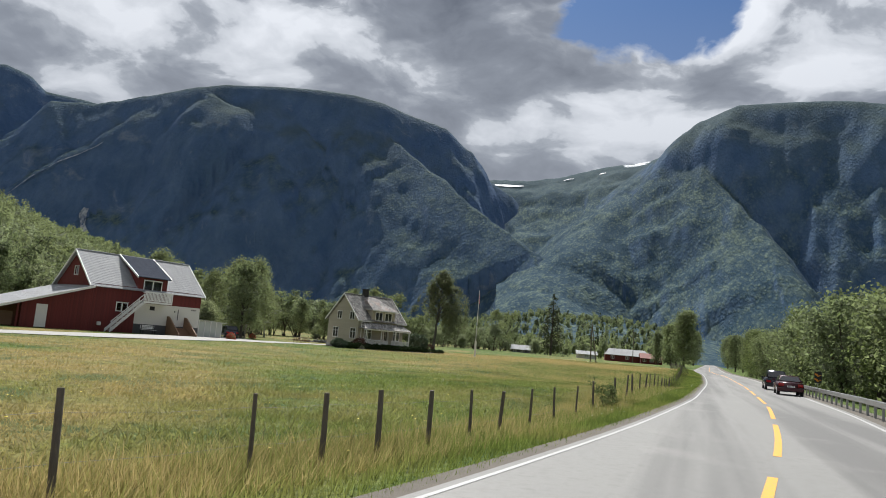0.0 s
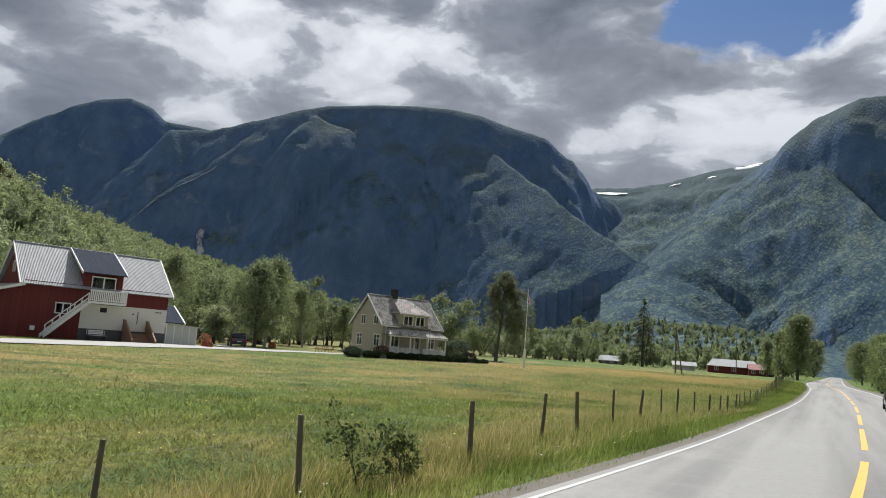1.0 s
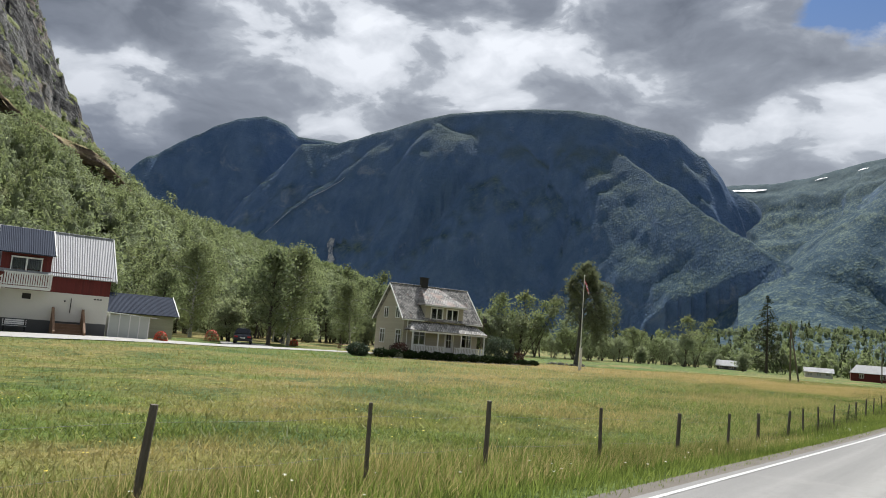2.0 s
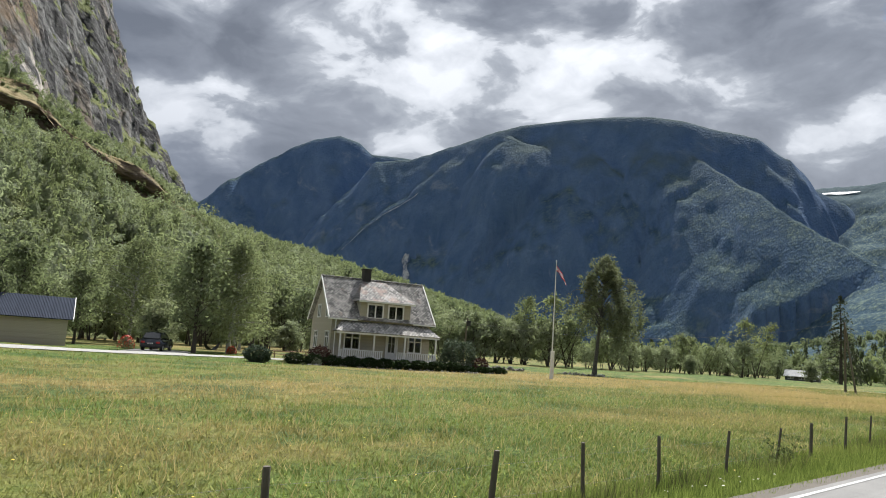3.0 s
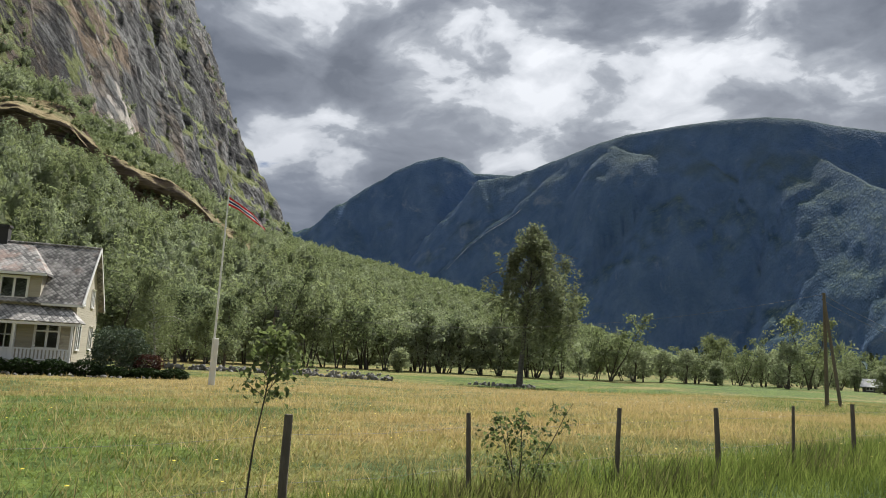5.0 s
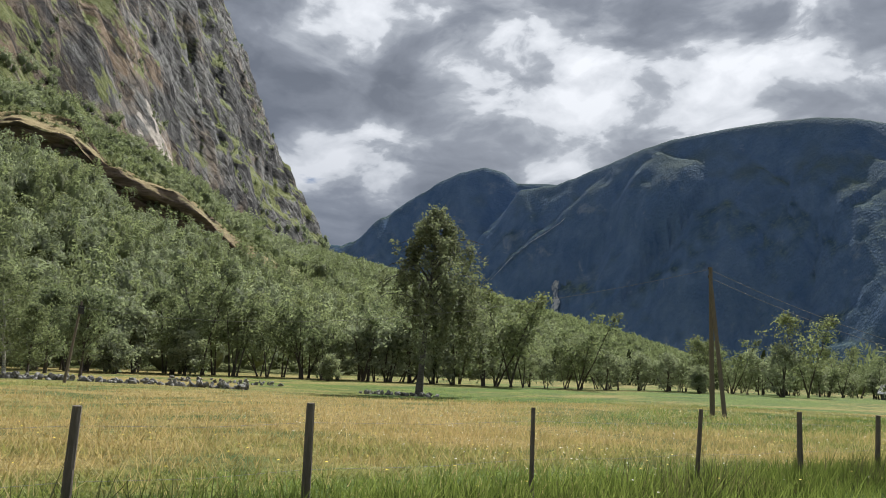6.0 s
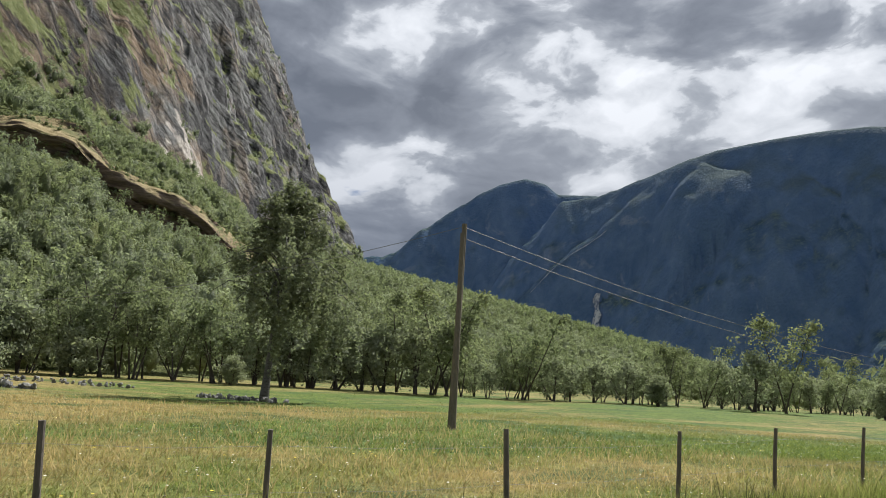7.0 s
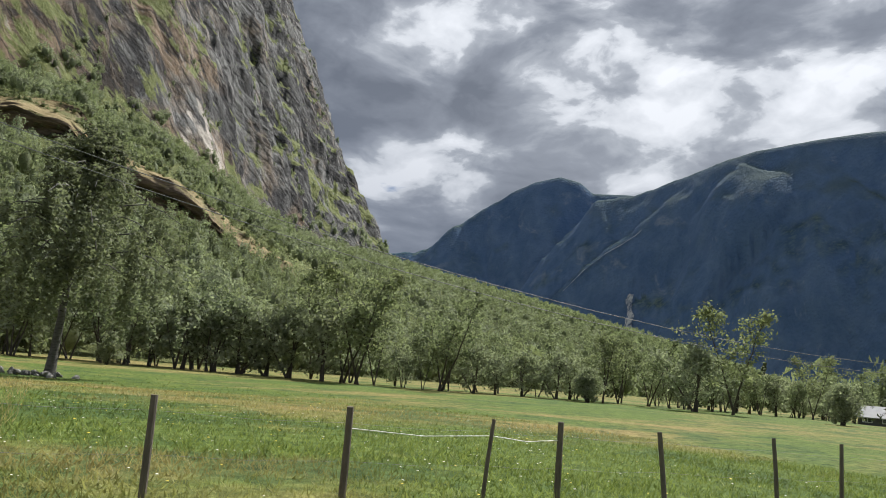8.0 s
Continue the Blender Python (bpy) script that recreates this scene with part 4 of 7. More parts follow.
ledge_lie, _ = rock_ledge()
low = bearing([(40, 0.3, 1100), (30, 0.6, 1050), (24, 1.0, 1000), (18, 1.5, 950), (11.7, 2.6, 930), (5.8, 2.4, 950), (0, 1.7, 980), (-8, 1.0, 1000)], (2.3, 18))
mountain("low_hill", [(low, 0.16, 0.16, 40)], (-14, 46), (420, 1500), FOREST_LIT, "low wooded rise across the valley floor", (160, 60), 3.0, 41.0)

# ---- trees and plants ----
def tube(points, radii, sides=6):
    """A round bar along a bent line: vertices and faces."""
    points = np.asarray(points, float)
    ang = np.linspace(0, 2 * math.pi, sides, endpoint=False)
    t = np.gradient(points, axis=0)
    t /= np.linalg.norm(t, axis=1, keepdims=True)
    ref = np.where(np.abs(t[:, 2:3]) > 0.9, np.array([[1.0, 0, 0]]), np.array([[0, 0, 1.0]]))
    a = np.cross(t, ref)
    a /= np.linalg.norm(a, axis=1, keepdims=True)
    b = np.cross(t, a)
    r = np.asarray(radii, float)[:, None, None]
    vs = points[:, None, :] + r * (np.cos(ang)[None, :, None] * a[:, None, :] + np.sin(ang)[None, :, None] * b[:, None, :])
    n = len(points)
    i = (np.arange(n - 1)[:, None] * sides + np.arange(sides)[None, :])
    j = (np.arange(n - 1)[:, None] * sides + (np.arange(sides)[None, :] + 1) % sides)
    return vs.reshape(-1, 3), np.stack([i, j, j + sides, i + sides], -1).reshape(-1, 4)


def leaves(rng, centres, size, flat=0.4, out=None):
    """A small bent lozenge at each centre; out turns its face that way, as the skin of a leaf mass."""
    n = len(centres)
    nrm = rng.normal(size=(n, 3))
    nrm[:, 2] += flat * np.sign(nrm[:, 2])
    if out is not None:
        nrm = 0.5 * nrm + 1.0 * out / (np.linalg.norm(out, axis=1, keepdims=True) + 1e-6)
    nrm /= np.linalg.norm(nrm, axis=1, keepdims=True)
    a = np.cross(nrm, rng.normal(size=(n, 3)))
    a /= np.linalg.norm(a, axis=1, keepdims=True)
    b = np.cross(nrm, a)
    s = (size * rng.uniform(0.6, 1.35, n))[:, None]
    bend = nrm * s * 0.25
    vs = np.stack([centres - a * s, centres - b * s * 0.62 + bend, centres + a * s, centres + b * s * 0.62 + bend], 1).reshape(-1, 3)
    return vs, np.arange(n * 4).reshape(n, 4)


def join(pieces):
    vs, fs, n = [], [], 0
    for v, f in pieces:
        vs.append(v)
        fs.append(f + n)
        n += len(v)
    return np.concatenate(vs), np.concatenate(fs)


def grow(seed, height, spread, bare=0.25, stems=1, branches=22, clumps=4, per=34, leaf=0.17, droop=0.0, lean=(0, 0), trunk=0.16, puff=0.44):
    """A broad-leaved tree: bent tapering stems, limbs, and leaf clumps along the limbs. Returns a wood and a crown mesh."""
    rng = np.random.default_rng(seed)
    wood, tips = [], []
    slim = min(1.0, height / 8.0)
    for s in range(stems):
        off = rng.normal(size=2) * (0.0 if stems == 1 else 0.22 * slim)
        out = rng.normal(size=2) * (0.05 if stems == 1 else 0.2)
        h = height * (1.0 if s == 0 else rng.uniform(0.65, 0.95))
        t = np.linspace(0, 1, 9)
        bend = np.cumsum(rng.normal(size=(9, 2)) * 0.025 * h, axis=0) * 0.6
        line = np.stack([off[0] + (lean[0] + out[0] * h) * t + bend[:, 0] * t, off[1] + (lean[1] + out[1] * h) * t + bend[:, 1] * t, h * 0.96 * t - 0.15 * (t == 0)], 1)
        r0 = trunk * (1.0 if stems == 1 else 0.7)
        wood.append(tube(line, r0 * (1 - 0.93 * t) ** 0.8 + 0.012 * slim + 0.35 * r0 * np.exp(-t * 25), 8))
        for b in range(branches // stems):
            f = bare + (1 - bare) * ((b + rng.uniform(0, 1)) / (branches // stems)) ** 0.9
            f = min(f, 0.985)
            base = np.array([np.interp(f, t, line[:, k]) for k in range(3)])
            az = 2.4 * b + rng.uniform(-0.5, 0.5) + s * 1.7
            shape = math.sin(math.pi * min(1.0, 0.18 + 0.86 * (f - bare) / (1 - bare))) ** 0.6
            ln = spread * shape * rng.uniform(0.65, 1.15)
            pitch = rng.uniform(0.25, 0.95) * (1.0 - 0.35 * droop) + 0.35 * f
            ways = np.array([math.cos(az) * math.cos(pitch), math.sin(az) * math.cos(pitch), math.sin(pitch)])
            q = np.linspace(0, 1, 5)
            sag = -0.22 * ln * (1 + 1.3 * droop) * q ** 2
            limb = base + np.outer(q * ln, ways) + np.stack([0 * q, 0 * q, sag], 1) + rng.normal(size=(5, 3)) * 0.05 * ln * q[:, None]
            wood.append(tube(limb, 0.30 * r0 * (1 - 0.85 * q) * (1.1 - 0.6 * f) + 0.008 * slim, 4))
            for c in range(clumps):
                w = rng.uniform(0.35, 1.05)
                p = np.array([np.interp(w, q, limb[:, k]) for k in range(3)]) + rng.normal(size=3) * 0.10 * ln
                tips.append((p, 0.6 + 0.6 * rng.random()))
                if droop > 0.4 and w > 0.55:
                    for d in range(rng.integers(1, 4)):
                        tips.append((p + np.array([rng.normal() * 0.2, rng.normal() * 0.2, -0.75 * (d + 1) * droop]), 0.5))
    cs, ways_out = [], []
    for p, k_ in tips:
        m_ = max(6, int(per * k_))
        sp = np.array([puff, puff, puff * (0.75 if droop < 0.4 else 1.1)]) * (0.7 + 0.5 * k_) * (height / 11.0) ** 0.5
        c = p + rng.normal(size=(m_, 3)) * sp
        cs.append(c)
        ways_out.append((c - p) / sp + np.array([0, 0, 0.5]))
    cs, ways_out = np.concatenate(cs), np.concatenate(ways_out)
    ways_out = ways_out[cs[:, 2] > 0.25]
    cs = cs[cs[:, 2] > 0.25]
    wv, wf = join(wood)
    lv, lf = leaves(rng, cs, leaf, 0.4, ways_out)
    return arrays("trunk", wv, wf), arrays("crown", lv, lf)


def spruce_tree(seed, height, spread, ragged=0.3):
    """A conifer: straight stem, whorls of sagging boughs with needle sprays."""
    rng = np.random.default_rng(seed)
    wood = [tube([(0, 0, -0.2), (0.05, 0, height * 0.5), (0, 0.04, height)], [0.02 * height, 0.012 * height, 0.02], 8)]
    cs = []
    z = height * 0.08
    while z < height * 0.98:
        f = z / height
        r = spread * (1 - f) ** 0.8 + 0.25
        for b in range(7):
            if rng.random() < ragged * 0.5:
                continue
            az = rng.uniform(0, 2 * math.pi)
            ln = r * rng.uniform(0.55, 1.1)
            q = np.linspace(0, 1, 5)
            limb = np.stack([np.cos(az) * ln * q, np.sin(az) * ln * q, z + ln * (0.12 * q - 0.42 * q ** 2)], 1)
            wood.append(tube(limb, 0.035 * (1 - 0.8 * q) + 0.006, 4))
            m_ = int(12 + 26 * ln / spread)
            w = rng.uniform(0.15, 1.0, m_)
            p = np.stack([np.interp(w, q, limb[:, k]) for k in range(3)], 1)
            cs.append(p + rng.normal(size=(m_, 3)) * np.array([0.22, 0.22, 0.16]) * (0.5 + ln / spread))
        z += height * 0.022 * rng.uniform(0.8, 1.5)
    wv, wf = join(wood)
    lv, lf = leaves(rng, np.concatenate(cs), 0.20)
    return arrays("trunk", wv, wf), arrays("crown", lv, lf)


def tree(name, meshes, bark, leaf, label, category, x, y, turn=0.0, size=1.0, group="", z=None):
    ob = thing(name, label, category, Matrix.Translation((x, y, (gz(x, y) if z is None else z) - 0.03)) @ pose(0, 0, 0, 0, 0, turn) @ Matrix.Scale(size, 4), group)
    mesh_ob("trunk", meshes[0], bark, ob, smooth=True)
    mesh_ob("crown", meshes[1], leaf, ob)
    return ob


def copies(firsts, spots, rng, group_z=None):
    for x, y, size in spots:
        src = firsts[rng.integers(len(firsts))]
        z = gz(x, y) if group_z is None else group_z(x, y)
        o = copy_thing(src, Matrix.Translation((x, y, z - 0.05)) @ pose(0, 0, 0, 0, 0, rng.uniform(0, 360)))
        o.scale = (size * rng.uniform(0.9, 1.12), size * rng.uniform(0.9, 1.12), size)


rng = np.random.default_rng(7)
# The lone weeping birch in the meadow, its crown heavier away from the barn.
def weeping(seed, height, spread, heavy):
    """A weeping birch: limbs arch out of a leaning trunk and hang in long leafy cords, longest on the heavy side."""
    rng = np.random.default_rng(seed)
    t = np.linspace(0, 1, 10)
    bend = np.cumsum(rng.normal(size=(10, 2)) * 0.12, axis=0) * t[:, None]
    line = np.stack([heavy[0] * 1.3 * t + bend[:, 0], heavy[1] * 1.3 * t + bend[:, 1], height * 0.96 * t - 0.15 * (t == 0)], 1)
    wood, cords = [tube(line, 0.30 * (1 - 0.95 * t) + 0.02 + 0.12 * np.exp(-t * 25), 9)], []
    for b in range(62):
        f = 0.34 + 0.64 * ((b + rng.random()) / 62)
        base = np.array([np.interp(f, t, line[:, k]) for k in range(3)])
        az = 2.4 * b + rng.uniform(-0.6, 0.6)
        way = np.array([math.cos(az), math.sin(az)])
        side = float(way @ np.array(heavy))
        reach = spread * np.interp(f, [0.34, 0.45, 0.58, 0.72, 0.86, 1.0], [0.80, 1.0, 0.98, 0.74, 0.44, 0.12]) * rng.uniform(0.6, 1.08) * (1 + 0.14 * side)
        q = np.linspace(0, 1, 6)
        rise = reach * (0.95 * q - 0.75 * q ** 2) + 0.25 * height * (1 - f) * q * (1 - q)
        limb = np.stack([base[0] + way[0] * reach * q, base[1] + way[1] * reach * q, base[2] + rise], 1) + rng.normal(size=(6, 3)) * 0.10 * q[:, None]
        wood.append(tube(limb, 0.085 * (1 - 0.85 * q) * (1.2 - 0.7 * f) + 0.012, 5))
        for c in range(4 if side < 0.25 else 6):
            w = rng.uniform(0.3, 1.0)
            p = np.array([np.interp(w, q, limb[:, k]) for k in range(3)]) + rng.normal(size=3) * np.array([0.35, 0.35, 0.2])
            long_ = rng.uniform(0.7, 2.0) * (0.6 + 0.8 * w)
            if side > 0.25 and f < 0.7 and w > 0.5:
                long_ = rng.uniform(0.15, 0.8) * p[2]
            m_ = int(24 + 26 * long_)
            z = rng.random(m_) ** 0.85
            sway = np.outer(z, rng.normal(size=2) * 0.12 * long_)
            thick = 0.13 + 0.17 * (1 - z)
            cords.append(np.stack([p[0] + sway[:, 0] + rng.normal(size=m_) * thick, p[1] + sway[:, 1] + rng.normal(size=m_) * thick, p[2] + 0.15 - z * long_], 1))
    cs = np.concatenate(cords)
    wv, wf = join(wood)
    lv, lf = leaves(rng, cs[cs[:, 2] > 0.5], 0.145)
    return arrays("trunk", wv, wf), arrays("crown", lv, lf)


birch = tree("birch_tree", weeping(5, 18.6, 6.3, (0.84, 0.54)), OLD_BIRCH, LEAF_D, "tall weeping birch with drooping twigs, alone in the meadow", "birch", -54.3, 150.5, 0)

# Alders and willows along the far edge of the meadow.
alder_kinds = [tree("alder_tree", grow(11 + i, h, s, b, st, br, 4, 17, 0.22, d), BARK, mat, "slender many-stemmed alder at the meadow edge", "tree", x, y, 40 * i, 1.0, "trees along the meadow edge")
               for i, (h, s, b, st, br, d, mat, x, y) in enumerate([
                   (10.5, 3.8, 0.28, 3, 30, 0.0, LEAF_A, -97.5, 128.0), (12.0, 3.8, 0.30, 2, 28, 0.15, LEAF_C, -96.0, 146.0), (9.0, 3.9, 0.18, 4, 32, 0.1, LEAF_B, -91.5, 168.0),
                   (11.5, 3.4, 0.35, 3, 27, 0.0, LEAF_A, -77.0, 193.0), (8.2, 4.0, 0.15, 4, 32, 0.2, LEAF_B, -59.0, 217.0), (13.0, 4.2, 0.25, 2, 32, 0.1, LEAF_C, -58.0, 222.5)])]
line = np.array(TREELINE, float)
seg = np.r_[0, np.cumsum(np.hypot(*np.diff(line, axis=0).T))]
spots = []
for row, (back, step) in enumerate(((0.0, 3.3), (6.0, 4.2))):
    s = rng.uniform(0, 3)
    while s < seg[-1]:
        bx, by = np.interp(s, seg, line[:, 0]), np.interp(s, seg, line[:, 1])
        tx, ty = np.interp(s + 2, seg, line[:, 0]) - bx, np.interp(s + 2, seg, line[:, 1]) - by
        ln = math.hypot(tx, ty) + 1e-6
        o = back + rng.uniform(-1.6, 1.6)
        spots.append((bx - ty / ln * o, by + tx / ln * o, rng.uniform(0.72, 1.18) * (1.05 if by < 185 else 0.66)))
        s += step * rng.uniform(0.6, 1.5)
copies(alder_kinds, spots, rng)

# Trees by the house and the yard.
yard = [tree("birch_tree", grow(31, 12.6, 4.4, 0.16, 1, 40, 4, 32, 0.14, 0.5, (0.2, 0.1), 0.2), BIRCH_BARK, LEAF_C, "leafy birch shading the yard", "birch", -71.5, 101.0, 0, 1, "yard birches"),
        tree("ash_tree", grow(32, 11.0, 4.6, 0.15, 1, 36, 5, 26, 0.19, 0.0, (0, 0), 0.2), BARK, LEAF_A, "round-crowned tree at the edge of the yard", "tree", -63.0, 91.6, 0, 1, "yard trees")]
copies([yard[0]], [(-66.2, 97.2, 0.98), (-79, 92, 1.0), (-82, 108, 0.9), (-76, 118, 0.8)], rng)
copies([yard[1]], [(-73, 84, 0.7), (-85, 82, 0.95), (-86, 70, 0.9), (-80, 60, 0.85), (-88, 98, 1.0), (-64, 119, 0.55), (-72, 124, 0.7), (-82, 122, 0.8), (-70, 76, 0.55)], rng)
willow = tree("willow_shrub", grow(33, 5.2, 2.6, 0.05, 5, 40, 5, 24, 0.15, 0.2), BARK, LEAF_B, "pale grey-green willow shrub beside the parked car", "shrub", -69.0, 90.5, 0, 1, "willow shrubs")
copies([willow], [(-75, 94, 0.9), (-90, 130, 1.0), (-93, 139, 1.1), (-89, 121, 0.9), (-86, 156, 0.7), (-66, 207, 0.8), (-48, 228, 0.9)], rng)

# Distant single trees and the right-hand side of the road.
spruce = tree("spruce_tree", spruce_tree(51, 20.5, 7.0, 0.8), BARK, NEEDLE, "tall ragged spruce with bare trunk showing", "spruce", -45.5, 240, 0)
linden = tree("linden_tree", grow(52, 17.5, 5.2, 0.12, 1, 60, 6, 22, 0.30, 0.0, (0, 0), 0.3, 0.8), BARK, LEAF_A, "large rounded tree where the fence meets the road", "tree", -4.0, 240, 0)
copies([linden], [(-8.5, 262, 0.8), (-14, 290, 0.7), (14, 215, 0.7), (17, 245, 0.8), (13, 285, 0.75), (18, 330, 0.8), (-9, 345, 0.8), (-2, 420, 1.0), (16, 440, 1.0)], rng)
side = [tree("roadside_tree", grow(61, 11.0, 3.6, 0.06, 2, 46, 5, 26, 0.19, 0.0, (0, 0), 0.2, 0.7), BARK, LEAF_E, "dense roadside tree behind the guard rail", "tree", 14.0, 92.0, 0, 1, "roadside trees"),
        tree("roadside_tree", grow(62, 9.5, 3.4, 0.06, 3, 45, 5, 26, 0.18, 0.1, (0, 0), 0.18, 0.7), BARK, LEAF_A, "pale dense roadside tree behind the guard rail", "tree", 13.2, 76.0, 0, 1, "roadside trees")]
copies(side, [(13.4, 84, 0.95), (13.6, 100, 1.05), (13.2, 108, 1.0), (14, 117, 0.95), (13.4, 126, 1.0), (14, 137, 0.95), (13, 149, 0.95), (14.0, 68, 0.95), (15.5, 60, 1.0), (17, 51, 1.0), (18.5, 42, 1.0),
              (18, 74, 1.15), (18, 86, 1.2), (18.5, 98, 1.2), (18, 112, 1.2), (18, 128, 1.1), (12.5, 163, 0.9), (13, 180, 0.95), (12.6, 198, 0.85), (22, 62, 1.15), (22, 48, 1.2), (24, 34, 1.1), (18, 150, 1.1)], rng)


def scatter(name, base_v, base_f, spots, mat, label, category):
    """Many small copies of one clump joined into one mesh, each turned and scaled; spots are x, y, z, radius, height."""
    r = np.random.default_rng(len(spots))
    spots = np.asarray(spots, float)
    n = len(spots)
    ang = r.uniform(0, 2 * math.pi, n)
    c, s = np.cos(ang), np.sin(ang)
    x = base_v[None, :, 0] * c[:, None] - base_v[None, :, 1] * s[:, None]
    y = base_v[None, :, 0] * s[:, None] + base_v[None, :, 1] * c[:, None]
    v = np.stack([x * spots[:, 3:4] + spots[:, 0:1], y * spots[:, 3:4] + spots[:, 1:2], base_v[None, :, 2] * spots[:, 4:5] + spots[:, 2:3]], -1)
    f = base_f[None] + (np.arange(n) * len(base_v))[:, None, None]
    return tagged(mesh_ob(name, arrays(name, v.reshape(-1, 3), None, f.reshape(-1, 3)), mat), label, category, kind="stuff")


def crown_clump(seed, n=40, size=0.2, cone=False):
    """One small tree of a far wood: a few billowing leaf masses round a dark heart, ragged with loose sprays."""
    r = np.random.default_rng(seed)
    if cone:
        q = 1 - r.random(n) ** 0.7
        a = r.uniform(0, 2 * math.pi, n)
        v, f = leaves(r, np.stack([np.cos(a) * (1 - q) * 0.8, np.sin(a) * (1 - q) * 0.8, q], 1), size, 0.8)
        return v, np.concatenate([f[:, [0, 1, 2]], f[:, [0, 2, 3]]])
    bm = bmesh.new()
    bmesh.ops.create_icosphere(bm, subdivisions=1, radius=1.0)
    d = np.array([v.co for v in bm.verts])
    core_f = np.array([[v.index for v in p.verts] for p in bm.faces])
    bm.free()
    puffs = r.normal(size=(8, 3)) * np.array([0.42, 0.42, 0.50])
    puffs[0] = (0, 0, 0.75)
    core = d * np.array([0.42, 0.42, 0.62]) * r.uniform(0.75, 1.1, len(d))[:, None]
    which = r.integers(len(puffs), size=n)
    way = r.normal(size=(n, 3)) * np.array([1, 1, 0.8]) + np.array([0, 0, 0.35])
    way /= np.linalg.norm(way, axis=1, keepdims=True)
    spray = puffs[which] + way * (r.uniform(0.18, 0.46, n) * np.where(which % 3 == 0, 0.8, 1.0))[:, None]
    lv, lf = leaves(r, spray, size, 0.3, way + 0.5 * puffs[which])
    v = np.concatenate([core, lv])
    v[:, 2] = (v[:, 2] + 0.8) * 0.54
    lf = lf + len(core)
    return v, np.concatenate([core_f, lf[:, [0, 1, 2]]])


def hill_wood(count, near, far, az0, az1, r_lo, r_hi, seed):
    r = np.random.default_rng(seed)
    a = np.radians(r.uniform(az0, az1, count))
    d = np.sqrt(r.uniform(near ** 2, far ** 2, count))
    x, y = 4 - d * np.sin(a), 110 + d * np.cos(a)
    h, grow_, ledge = hill_z(x, y)
    up = foot_of_hill(x, y)
    thin = r.random(count)
    green = fractal(x + 0.5 * h, y, 0.016, 4, 9.0)
    bare = np.where(green + np.clip((240 - y) / 400, 0, 0.4) > 0.2, 0.2, 0.98)
    ok = (up > 7) & (thin > np.where(grow_ > 0.3, bare, np.where(ledge > 0.08, 0.90, 0.0)))
    rad = r.uniform(r_lo, r_hi, count) * np.where(grow_ > 0.3, 0.55, 1.0) * np.where(ledge > 0.1, 0.4, 1.0)
    tall = rad * r.uniform(1.5, 2.7, count)
    return np.stack([x, y, h - 0.3, rad, tall], 1)[ok]


near_wood = hill_wood(2900, 95, 330, 38, 112, 2.6, 5.2, 71)
far_wood = hill_wood(3900, 330, 760, 36, 108, 3.2, 6.0, 72)
nose_wood = hill_wood(1900, 700, 1500, 36, 67, 5.0, 8.0, 74)
top_wood = hill_wood(2400, 760, 1350, 60, 106, 4.5, 7.5, 73)
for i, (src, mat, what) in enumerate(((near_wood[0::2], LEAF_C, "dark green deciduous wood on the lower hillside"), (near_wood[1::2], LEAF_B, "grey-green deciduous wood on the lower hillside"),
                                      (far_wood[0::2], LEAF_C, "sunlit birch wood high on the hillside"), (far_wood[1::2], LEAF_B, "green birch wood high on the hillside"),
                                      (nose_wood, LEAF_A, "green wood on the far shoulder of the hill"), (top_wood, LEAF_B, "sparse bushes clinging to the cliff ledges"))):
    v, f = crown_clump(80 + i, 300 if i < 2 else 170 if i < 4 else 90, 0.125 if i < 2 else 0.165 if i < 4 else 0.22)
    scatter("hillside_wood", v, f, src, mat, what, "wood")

r2 = np.random.default_rng(91)
ledge_spots = []
for _ in range(300):
    i, f = int(r2.integers(4, 236)), int(r2.choice([r2.integers(4, 16), r2.integers(38, 52)]))
    x, y, z = ledge_lie[i, f]
    rad = r2.uniform(0.8, 2.3)
    ledge_spots.append((x, y, z - 0.4, rad, rad * r2.uniform(1.2, 2.0)))
v, f = crown_clump(87, 110, 0.2)
scatter("ledge_bushes", v, f, ledge_spots, LEAF_C, "low green bushes growing on the rock ledge", "bushes")

r2 = np.random.default_rng(90)
valley = []
for _ in range(2600):
    a, d = radians(r2.uniform(-9, 44)), math.sqrt(r2.uniform(270 ** 2, 960 ** 2))
    x, y = 2 - d * math.sin(a), 20 + d * math.cos(a)
    e = float(edge_x(y))
    if e - 9 < x < e + 16 or (-110 < x < e and y < 330 and x > -40 - (y - 250) * 0.1):
        continue
    dd, zz, *_ = near_line(np.array([x]), np.array([y]), low)
    z = max(-1.0, float(zz[0] - 0.16 * (math.sqrt(dd[0] ** 2 + 1600) - 40))) - 1.0
    rad = r2.uniform(2.6, 4.6)
    valley.append((x, y, max(z, gz(x, y)) - 0.3, rad, rad * r2.uniform(1.8, 2.8)))
deciduous = [s_ for i_, s_ in enumerate(valley) if i_ % 6]
for i, (mat, what) in enumerate(((LEAF_A, "mixed wood on the valley floor"), (LEAF_C, "light green birch wood on the valley floor"))):
    v, f = crown_clump(95 + i, 90, 0.23)
    scatter("valley_wood", v, f, deciduous[i::2], mat, what, "wood")
v, f = crown_clump(99, 60, 0.2, True)
scatter("spruce_wood", v, f, [(x, y, z, rad * 0.75, tall * 1.2) for x, y, z, rad, tall in valley[0::6]], NEEDLE, "dark spruces scattered through the valley wood", "wood")


